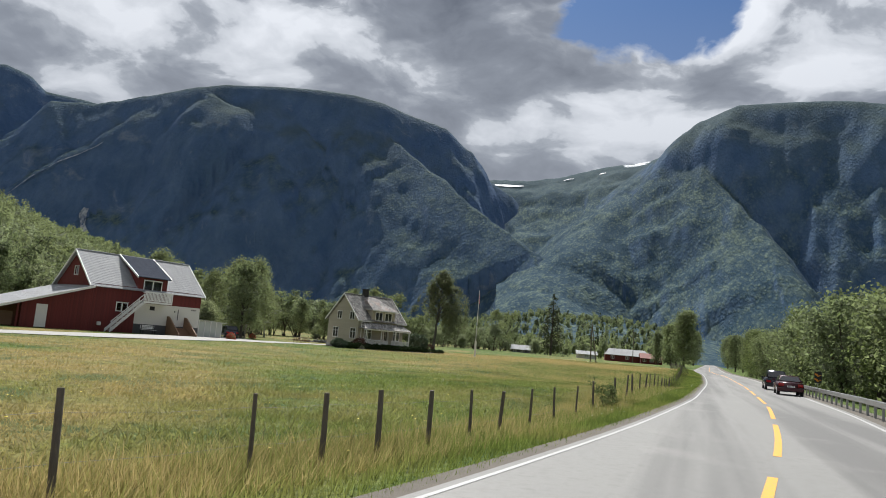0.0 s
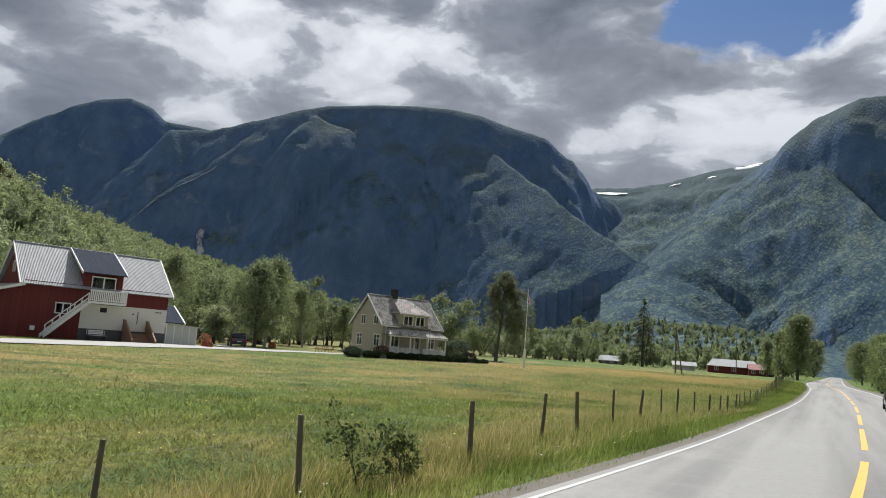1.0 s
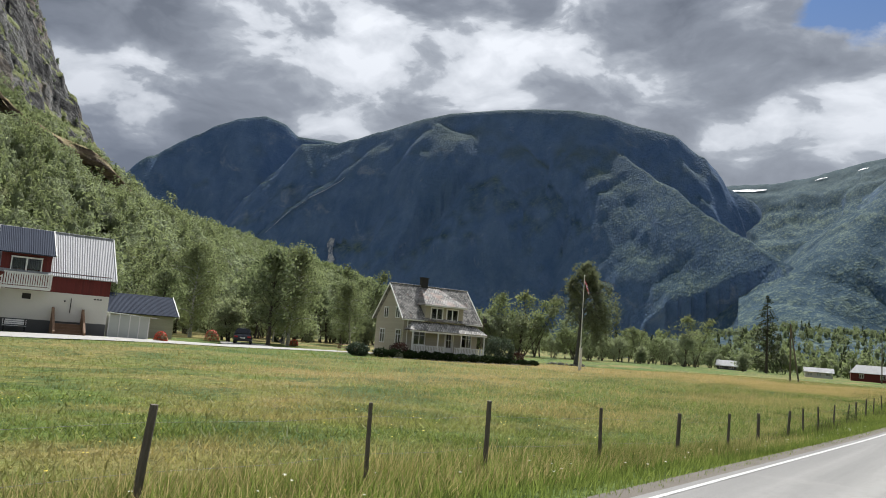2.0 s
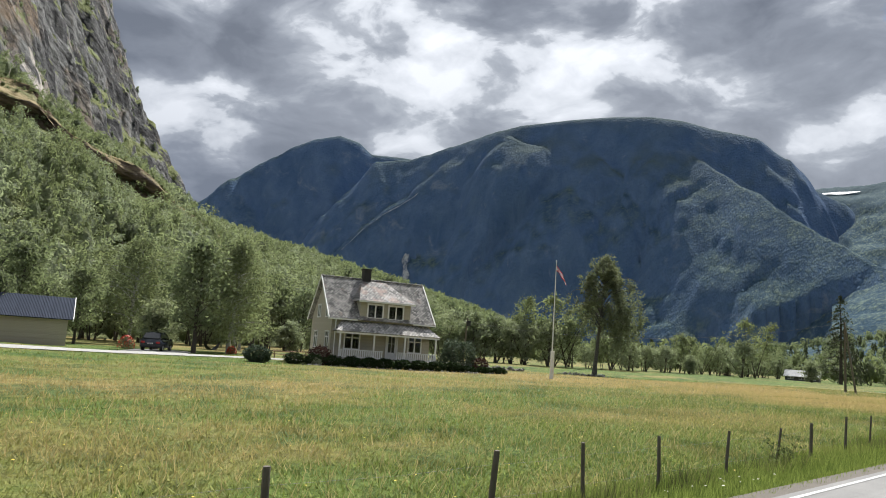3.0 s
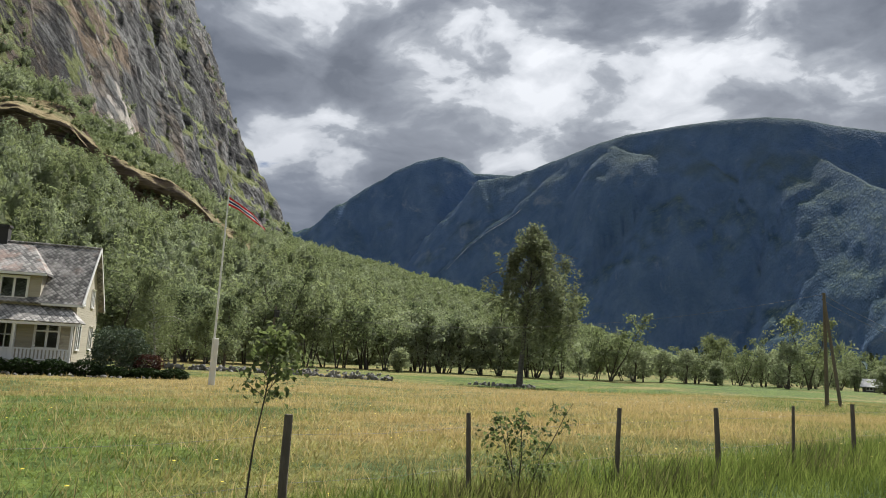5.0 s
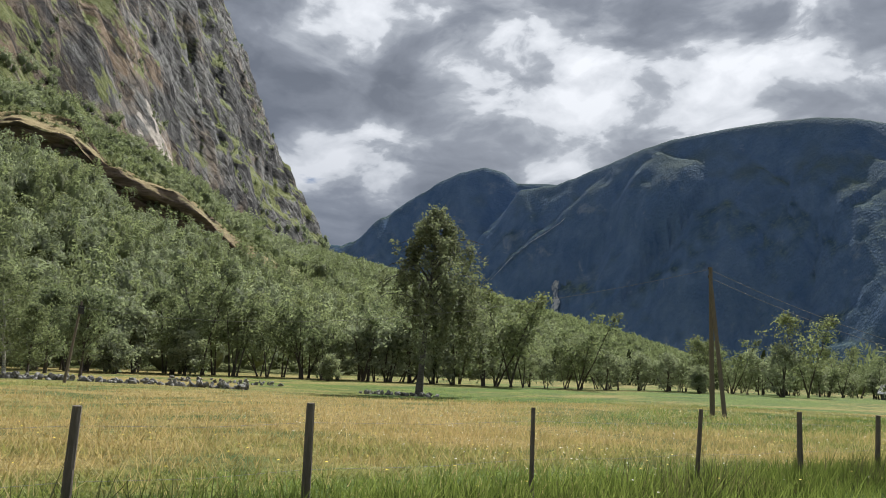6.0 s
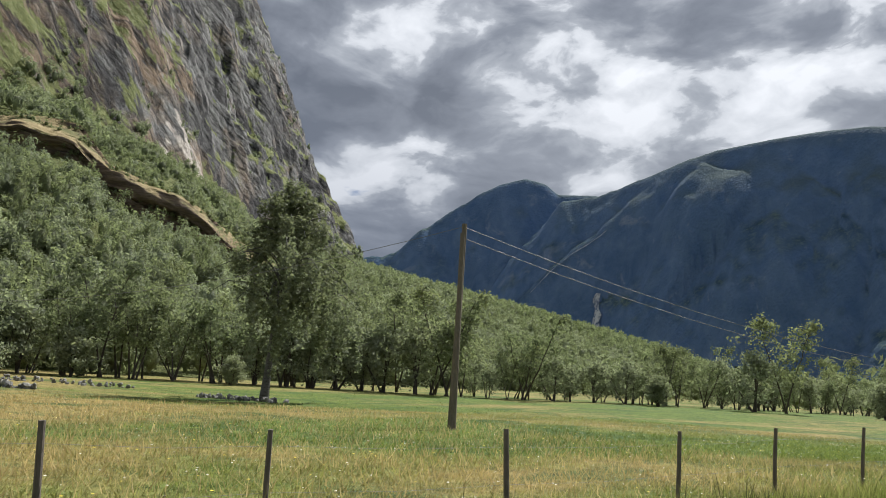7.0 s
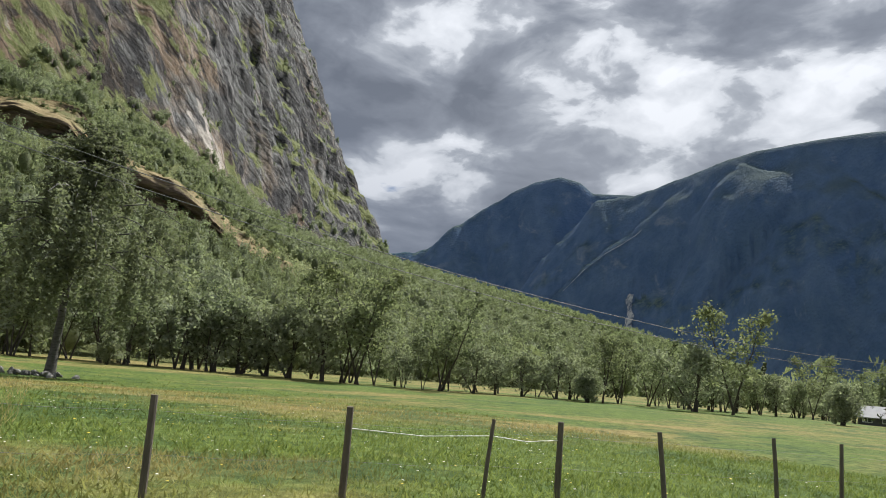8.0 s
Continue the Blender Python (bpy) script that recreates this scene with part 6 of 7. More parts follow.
    part("lean_to_side", boxes((-18.1, -17.94, -W_ + 0.16, W_ - 0.16, -0.3, 2.2)), BARN_RED, b)
    part("lean_to_door", boxes((-16.85, -15.85, -W_ + 0.02, -W_ + 0.08, 0.02, 2.1), (-16.3, -16.2, -W_ - 0.0, -W_ + 0.02, 1.0, 1.05)), TRIM, b, "white plank door")
    part("lean_to_roof", slab(bmesh.new(), [(-21.0, -W_ - 0.45, roof_z(-21.0)), (-12.0, -W_ - 0.45, roof_z(-12.0)), (-12.0, W_ + 0.3, roof_z(-12.0)), (-21.0, W_ + 0.3, roof_z(-21.0))], 0.1), TIN, b)
    part("eave_board", slab(bmesh.new(), [(-21.0, -W_ - 0.47, roof_z(-21.0) - 0.2), (-12.0, -W_ - 0.47, roof_z(-12.0) - 0.2), (-12.0, -W_ - 0.47, roof_z(-12.0) + 0.02), (-21.0, -W_ - 0.47, roof_z(-21.0) + 0.02)], 0.04), TRIM, b)
    for x in (-20.8, -18.4):
        part("post", boxes((x - 0.08, x + 0.08, -W_ - 0.1, -W_ + 0.06, -0.3, roof_z(x) - 0.1)), BARN_RED, b)
    return b


house = make_house()
barn = make_barn()

# firewood stacked under the lean-to
wood_pile = thing("firewood_stack", "firewood stacked under the barn's lean-to roof", "firewood", barn.matrix_world @ Matrix.Translation((-20.6, -3.3, 0)))
bm = bmesh.new()
beam(bm, (0, 0, 0), (0, 0.5, 0), 0.075, 0.07, 7)
log_me = part("log", bm, STEP_WOOD, wood_pile, m=Matrix.Translation((0, 0, 0.1))).data
for r in range(9):
    for c in range(14):
        if r + c:
            mesh_ob("log", log_me, None, wood_pile, m=pose(c * 0.152 + 0.07 * (r % 2), rng.uniform(-0.04, 0.04), 0.1 + r * 0.135, rng.uniform(-3, 3), rng.uniform(0, 360), 0))

greenhouse = thing("greenhouse", "small greenhouse of milky sheets beside the barn", "greenhouse", barn.matrix_world @ Matrix.Translation((0.1, -3.5, 0)))
part("sheet", boxes((0.05, 2.9, 0.0, 0.03, 0.05, 1.75), (2.9, 2.93, 0.0, 2.9, 0.05, 1.7), (0.02, 0.05, 0.0, 2.9, 0.05, 1.8)), PLASTIC, greenhouse)
part("roof", slab(bmesh.new(), [(-0.1, -0.25, 1.92), (3.45, -0.25, 1.72), (3.45, 3.1, 1.76), (-0.1, 3.1, 1.98)], 0.06), PLASTIC, greenhouse)
for x in (0.0, 0.75, 1.5, 2.2, 2.92):
    part("post", boxes((x - 0.04, x + 0.04, -0.05, 0.03, -0.3, 1.85 - x * 0.06)), TRIM, greenhouse)

shed = thing("shed", "low pale outbuilding with a grey roof and white bargeboards", "shed", barn.matrix_world @ Matrix.Translation((2.5, 13.4, 0)))
part("front_wall", wall(bmesh.new(), "x", 0.3, 6.5, -0.4, 2.1, 0.45, 0.15), HOUSE_PAINT, shed)
part("back_wall", wall(bmesh.new(), "x", 0.3, 6.5, -0.4, 2.1, 6.6, 0.15), HOUSE_PAINT, shed)
for x in (0.3, 6.35):
    part("gable_wall", cut_by_roof(wall(bmesh.new(), "y", 0.6, 6.6, -0.4, 4.2, x, 0.15), 3.6, 3.92, 0.556), BARN_WHITE, shed)
for s in (-1, 1):
    q = [(0.0, 3.6 + s * 3.6, 2.0), (6.9, 3.6 + s * 3.6, 2.0), (6.9, 3.6, 4.0), (0.0, 3.6, 4.0)]
    part("roof_slope", slab(bmesh.new(), q if s < 0 else q[::-1], 0.08), TIN_DARK, shed)
for x in (-0.03, 6.9):
    bm = bmesh.new()
    for s in (-1, 1):
        prism(bm, [(3.6 + s * 3.64, 1.82), (3.6 + s * 3.64, 2.04), (3.6, 4.06), (3.6, 3.84)], x - 0.03, x + 0.05)
    part("bargeboard", bm, TRIM, shed)


def far_building(name, label, x, y, turn, w, d, h, rise, wall_mat, roof_mat, hip=0.0):
    o = thing(name, label, "house", pose(x, y, gz(x, y), 0, 0, turn))
    part("walls", boxes((-w / 2, w / 2, -d / 2, d / 2, -0.4, h)), wall_mat, o)
    bm = bmesh.new()
    for s in (-1, 1):
        q = [(-w / 2 - 0.4, s * (d / 2 + 0.5), h - 0.1), (w / 2 + 0.4, s * (d / 2 + 0.5), h - 0.1), (w / 2 + 0.4 - hip, 0, h + rise), (-w / 2 - 0.4 + hip, 0, h + rise)]
        slab(bm, q if s < 0 else q[::-1], 0.12)
    for s in (-1, 1):
        v3 = [bm.verts.new((s * w / 2, y_, z_)) for y_, z_ in ((-d / 2, h), (d / 2, h), (0, h + rise - 0.15))]
        bm.faces.new(v3)
    part("roof", bm, roof_mat, o)
    for i in range(3):
        window(o, at(-w / 2 + w * (i + 0.5) / 3, -d / 2 - 0.02, h * 0.4), 1.1, h * 0.4, 2, 1, 0.1)
    return o


far_building("hut", "low white-roofed hut at the edge of the field", -58.2, 254.5, 12, 7.6, 5.0, 1.2, 1.5, PLINTH, TIN)
far_building("cottage", "small yellow-green hut beyond the spruce", -36, 255, 14, 6.5, 4.0, 1.6, 1.1, BARN_WHITE, TIN)
far_building("house", "long low red house with a pale tin roof", -26.5, 300, 10, 17, 8, 2.6, 2.4, BARN_RED, TIN, 2.0)
far_building("house", "red-walled annex of the far farmhouse", -17.0, 296, 10, 8, 6, 2.2, 1.8, BARN_RED, plain("red_roof", (0.22, 0.06, 0.045), 0.7))


# ---- drive, walls, poles ----
def strip(name, line_, width, lift, mat, label, category):
    pts = np.array(line_, float)
    s = np.r_[0, np.cumsum(np.hypot(*np.diff(pts, axis=0).T))]
    q = np.arange(0, s[-1], 1.0)
    x, y, w = (np.interp(q, s, pts[:, k]) for k in range(3))
    for _ in range(3):
        x[1:-1], y[1:-1] = (x[:-2] + 2 * x[1:-1] + x[2:]) / 4, (y[:-2] + 2 * y[1:-1] + y[2:]) / 4
    t = np.stack([np.gradient(x), np.gradient(y)], 1)
    t /= np.linalg.norm(t, axis=1, keepdims=True)
    off = np.linspace(-0.5, 0.5, 5)
    X_ = x[:, None] - t[:, 1:2] * off * w[:, None]
    Y_ = y[:, None] + t[:, 0:1] * off * w[:, None]
    Z_ = ground_z(X_, Y_) + lift + 0.06 * (1 - (2 * off) ** 2)
    return tagged(mesh_ob(name, arrays(name, np.stack([X_, Y_, Z_], -1).reshape(-1, 3), grid_faces(len(q), 5)), mat, smooth=True), label, category, kind="structure")


strip("driveway", [(-47, 30, 4), (-46.5, 48, 5), (-47.0, 58, 6), (-49.5, 70, 5.5), (-53.5, 80, 6.5), (-55.5, 88, 6), (-52.5, 97, 3.0), (-52, 103, 2.5)], 4, 0.05, GRAVEL,
      "pale gravel drive past the barn to the house", "driveway")

strip("driveway", [(-55, 83.5, 5), (-59, 85.8, 5.5), (-65.5, 90, 5)], 4, 0.045, GRAVEL, "gravel parking place beside the drive", "driveway")

stone_meshes = []
for i in range(6):
    bm = bmesh.new()
    bmesh.ops.create_icosphere(bm, subdivisions=1, radius=0.5)
    for v_ in bm.verts:
        v_.co = Vector((v_.co.x * 1.25, v_.co.y, v_.co.z * 0.75)) * (0.75 + 0.5 * rng.random())
    me_ = bpy.data.meshes.new("stone")
    bm.to_mesh(me_)
    bm.free()
    me_.materials.append(STONE)
    stone_meshes.append(me_)


def stone_row(name, label, a, b, count, width, height, size=1.0):
    o = thing(name, label, "stone wall", Matrix.Translation((a[0], a[1], gz(*a))))
    for i in range(count):
        t = rng.random()
        lay = rng.random() ** 1.5
        x, y = a[0] + (b[0] - a[0]) * t + rng.normal() * width * (1 - 0.6 * lay), a[1] + (b[1] - a[1]) * t + rng.normal() * width * (1 - 0.6 * lay)
        s = rng.uniform(0.22, 0.50) * size
        mesh_ob("stone", stone_meshes[rng.integers(6)], None, o, m=Matrix.Translation((x - a[0], y - a[1], gz(x, y) - gz(*a) + lay * height)) @ pose(0, 0, 0, *rng.uniform(0, 360, 3)) @ Matrix.Scale(s, 4))
    return o


stone_row("stone_wall", "tumbled old drystone wall in the meadow grass", (-64, 112), (-55.0, 134.5), 300, 0.24, 0.36)
stone_row("stone_heap", "low heap of cleared field stones behind the wall", (-73, 132), (-68, 142), 70, 0.8, 0.4)
stone_row("stone_heap", "field stones heaped round the birch's foot", (-57, 146), (-53.2, 151.5), 60, 0.7, 0.25)


def utility_pole(label, x, y, top, r=0.13, lean=(0, 0), z=None):
    g = gz(x, y) if z is None else z
    o = thing("utility_pole", label, "utility pole", Matrix.Translation((x, y, g)), "utility poles")
    bm = bmesh.new()
    beam(bm, (0, 0, -0.4), (lean[0], lean[1], top - g), r, r * 0.7, 10)
    part("pole", bm, POLE_WOOD, o)
    for z in (0.12, 0.55):
        bm = bmesh.new()
        beam(bm, (lean[0] - 0.14, lean[1], top - g - z), (lean[0] - 0.14, lean[1], top - g - z + 0.14), 0.035, 0.03, 6)
        beam(bm, (lean[0], lean[1], top - g - z), (lean[0] - 0.15, lean[1], top - g - z), 0.012, 0.012, 5)
        part("insulator", bm, BLACK, o)
    return o


tw = utility_pole("weathered wooden pole braced by a second leg", -19.9, 147.2, 8.75, 0.14, (-0.1, 0.2))
bm = bmesh.new()
beam(bm, (1.28, -0.70, -0.4), (-0.06, 0.10, 7.5), 0.12, 0.09, 10)
part("brace_leg", bm, POLE_WOOD, tw)
near_pole = utility_pole("grey wooden pole with a black fitting near the stone wall", -53.5, 120.5, 6.4, 0.11, (-0.1, 0.55))
part("transformer", boxes((-0.05, 0.30, 0.34, 0.70, 4.9, 5.5)), BLACK, near_pole)
utility_pole("distant wooden pole at the road", -18.5, 230, 10.5, 0.13)
for x, y in ((-190, 131), (-192.5, 136)):
    utility_pole("thin pale pole standing in the wood", x, y, 25.5, 0.12, z=float(hill_z(np.array([x]), np.array([y]))[0][0]) - 0.3)


def aerial(label, a, b, sag, r=0.014):
    q = np.linspace(0, 1, 20)[:, None]
    line_ = np.array(a) * (1 - q) + np.array(b) * q - np.array([0, 0, 4 * sag]) * q * (1 - q)
    v, f = tube(line_, [r] * 20, 6)
    return tagged(mesh_ob("aerial_cable", arrays("aerial_cable", v, f), CABLE, smooth=True), label, "cable", "aerial cables")


aerial("thin aerial cable slung between wooden poles", (-20.1, 147.4, 8.65), (-18.6, 230, 10.4), 4.5)
aerial("thin aerial cable slung between wooden poles", (-20.1, 147.4, 8.2), (-18.6, 230, 9.9), 4.5)
aerial("thin aerial cable slung across the meadow", (-20.1, 147.4, 8.65), (-53.6, 120.5, 6.0), 1.9, 0.012)

pole = thing("flagpole", "white flagpole with a gilt knob on the lawn", "flagpole", Matrix.Translation((-32.1, 108.0, gz(-32.1, 108.0))))
ph = 10.85 - gz(-32.1, 108.0)
bm = bmesh.new()
beam(bm, (0, 0, -0.3), (0, 0, ph - 0.1), 0.065, 0.035, 10)
part("mast", bm, TRIM, pole)
part("base_post", soft_box(-0.13, 0.13, -0.06, 0.20, -0.3, 2.35, 0.02), TRIM, pole)
bm = bmesh.new()
bmesh.ops.create_uvsphere(bm, u_segments=10, v_segments=8, radius=0.07)
part("knob", bm, TRIM, pole, m=Matrix.Translation((0, 0, ph - 0.05)))
flag_v, nu, nv = [], 30, 8
for i in range(nu):
    u = i / (nu - 1)
    outward = float(np.interp(u, [0, 0.25, 0.55, 0.8, 1.0], [0.05, 0.72, 1.52, 2.15, 2.60]))
    drop = float(np.interp(u, [0, 0.25, 0.55, 0.8, 1.0], [0.0, 0.18, 0.50, 0.85, 1.15]))
    for j in range(nv):
        v_ = j / (nv - 1)
        wide = (0.44 - 0.24 * u) * (v_ - 0.5)
        fold = 0.09 * math.sin(9 * u + 3.0 * v_) * u
        flag_v.append((-0.25 * outward + 0.97 * fold, 0.97 * outward + 0.25 * fold, ph - 0.62 - drop + wide))
flag_me = arrays("flag", flag_v, grid_faces(nu, nv))
uv_layer = flag_me.uv_layers.new(name="UVMap")
for lp in flag_me.loops:
    uv_layer.data[lp.index].uv = ((lp.vertex_index // nv) / (nu - 1), (lp.vertex_index % nv) / (nv - 1))
flag = tagged(mesh_ob("flag", flag_me, FLAG, smooth=True, m=Matrix.Translation((-32.1, 108.0, gz(-32.1, 108.0)))), "narrow red pennant with a white-edged blue stripe, drooping", "flag")


# ---- hedge, bushes, yard things ----
def bush(name, label, category, x, y, w, d, h, n, mat, leaf=0.07, turn=0.0, seed=0, group=""):
    """A clipped or wild bush: short stems and a thick skin of leaves over an uneven body."""
    r = np.random.default_rng(seed + 400)
    o = thing(name, label, category, pose(x, y, gz(x, y), 0, 0, turn), group)
    p = r.normal(size=(n, 3))
    p /= np.linalg.norm(p, axis=1, keepdims=True)
    lump = np.array([0.86 + 0.28 * noise.noise((a * 2.2 + seed, b * 2.2, c * 2.2)) for a, b, c in p]) * r.uniform(0.72, 1.05, n)
    p = p * lump[:, None]
    p[:, 2] = np.clip((p[:, 2] + 0.75) / 1.75, 0.02, 1.2)
    v, f = leaves(r, p * np.array([w / 2, d / 2, h]), leaf)
    mesh_ob("foliage", arrays("foliage", v, f), mat, o)
    bm = bmesh.new()
    for i in range(7):
        beam(bm, (r.normal() * 0.08 * w, r.normal() * 0.08 * d, -0.1), (r.uniform(-0.3, 0.3) * w, r.uniform(-0.3, 0.3) * d, h * 0.75), 0.03, 0.01, 5)
    part("stems", bm, BARK, o)
    return o


hu, hn = Vector((0.372, 0.928, 0)), Vector((0.928, -0.372, 0))
h0 = Vector((-44.5, 94.6, 0))
for i in range(-2, 11):
    c = h0 + hu * (-0.6 + 1.55 * i) + hn * (1.3 + 0.1 * math.sin(i))
    bush("hedge", "low dark clipped hedge in front of the veranda", "hedge", c.x, c.y, 1.9, 1.3, 0.95 if i < 8 else 0.62, 1500, HEDGE, 0.075, 68, 10 + i, "hedge plants")
e0, e1 = h0 + hu * -3.5 + hn * 2.3, h0 + hu * 14.5 + hn * 2.3
stone_row("stone_edging", "row of small pale stones along the hedge's foot", (e0.x, e0.y), (e1.x, e1.y), 70, 0.07, 0.05, 0.5)
c = h0 + hu * 11.6 + hn * -0.6
bush("bush", "large dark rounded bush at the house corner", "bush", c.x, c.y, 4.0, 3.6, 3.1, 5600, BUSH, 0.085, 0, 30)
c = h0 + hu * 13.4 + hn * 0.3
bush("copper_bush", "reddish-leaved bush at the end of the hedge", "bush", c.x, c.y, 2.0, 1.8, 1.5, 1600, REDDISH, 0.07, 0, 31)
c = h0 + hu * -1.5 + hn * 0.6
bush("copper_bush", "reddish-leaved bush by the house gable", "bush", c.x, c.y, 2.2, 2.0, 1.7, 1800, REDDISH, 0.07, 0, 32)
c = h0 + hu * -2.0 + hn * 1.6
bush("bush", "small grey-green bush at the hedge's end", "bush", c.x, c.y, 1.2, 1.0, 0.6, 700, LEAF_B, 0.06, 0, 33)
bush("round_bush", "rounded dark green bush by the drive", "bush", -44.6, 87.2, 2.5, 2.3, 1.35, 3600, BUSH, 0.075, 0, 34)
for i, (x, y, s) in enumerate([(-66.5, 86.5, 1.1), (-49.0, 69.5, 0.7), (-64.2, 96.5, 0.7)]):
    o = bush("flowering_shrub", "orange-red flowering shrub in the yard", "shrub", x, y, 1.6 * s, 1.4 * s, 1.1 * s, 600, LEAF_A, 0.06, 0, 40 + i, "flowering shrubs")
    r = np.random.default_rng(60 + i)
    p = r.normal(size=(520, 3))
    p /= np.linalg.norm(p, axis=1, keepdims=True)
    p[:, 2] = np.abs(p[:, 2])
    v, f = leaves(r, p * np.array([0.8, 0.7, 1.1]) * s + np.array([0, 0, 0.08]), 0.06)
    mesh_ob("blossom", arrays("blossom", v, f), FLOWER_RED, o)


def picnic_table(x, y, turn):
    o = thing("picnic_table", "brown wooden picnic table with fixed benches", "picnic table", pose(x, y, gz(x, y), 0, 0, turn), "picnic tables")
    for i in range(4):
        part("tabletop_board", boxes((-0.95, 0.95, -0.38 + i * 0.2, -0.21 + i * 0.2, 0.72, 0.76)), STEP_WOOD, o)
    for y_ in (-0.72, 0.72):
        part("bench", boxes((-0.95, 0.95, y_ - 0.13, y_ + 0.13, 0.42, 0.46)), STEP_WOOD, o)
    for x_ in (-0.7, 0.7):
        part("leg", slab(slab(bmesh.new(), [(x_, -0.65, -0.02), (x_, -0.55, -0.02), (x_, -0.15, 0.72), (x_, -0.25, 0.72)], 0.05), [(x_, 0.55, -0.02), (x_, 0.65, -0.02), (x_, 0.25, 0.72), (x_, 0.15, 0.72)], 0.05), STEP_WOOD, o)
        part("crossbar", boxes((x_ - 0.06, x_, -0.85, 0.85, 0.34, 0.42)), STEP_WOOD, o)
    return o


picnic_table(-56.5, 97.5, 60)
picnic_table(-57.5, 100.2, 60)

bench = thing("garden_bench", "white garden bench against the barn's plinth", "bench", barn.matrix_world @ Matrix.Translation((-6.2, -4.4, 0)))
for i in range(3):
    part("seat_board", boxes((-0.75, 0.75, -0.3 + i * 0.14, -0.18 + i * 0.14, 0.42, 0.45)), TRIM, bench)
    part("back_board", boxes((-0.75, 0.75, 0.18, 0.21, 0.52 + i * 0.13, 0.62 + i * 0.13)), TRIM, bench)
for x in (-0.65, 0.65):
    part("leg", boxes((x - 0.04, x + 0.04, -0.28, -0.22, -0.02, 0.42), (x - 0.04, x + 0.04, 0.16, 0.22, -0.02, 0.9)), BLACK, bench)

hammock = thing("hammock", "dark hammock slung between two yard trees", "hammock", Matrix.Translation((-64.6, 94.4, gz(-64.6, 94.4))))
hv = []
for i in range(13):
    u = i / 12 * 2 - 1
    for j in range(5):
        w = (j / 4 - 0.5) * 0.7 * (1 - u * u * 0.9)
        hv.append((1.45 * u * -0.5 + w * 0.87, 1.45 * u * 0.87 + w * 0.5, 0.35 + 0.75 * u * u))
part("cloth", (lambda b_: (b_.from_mesh(arrays("cloth", hv, grid_faces(13, 5))), b_)[1])(bmesh.new()), BLACK, hammock)


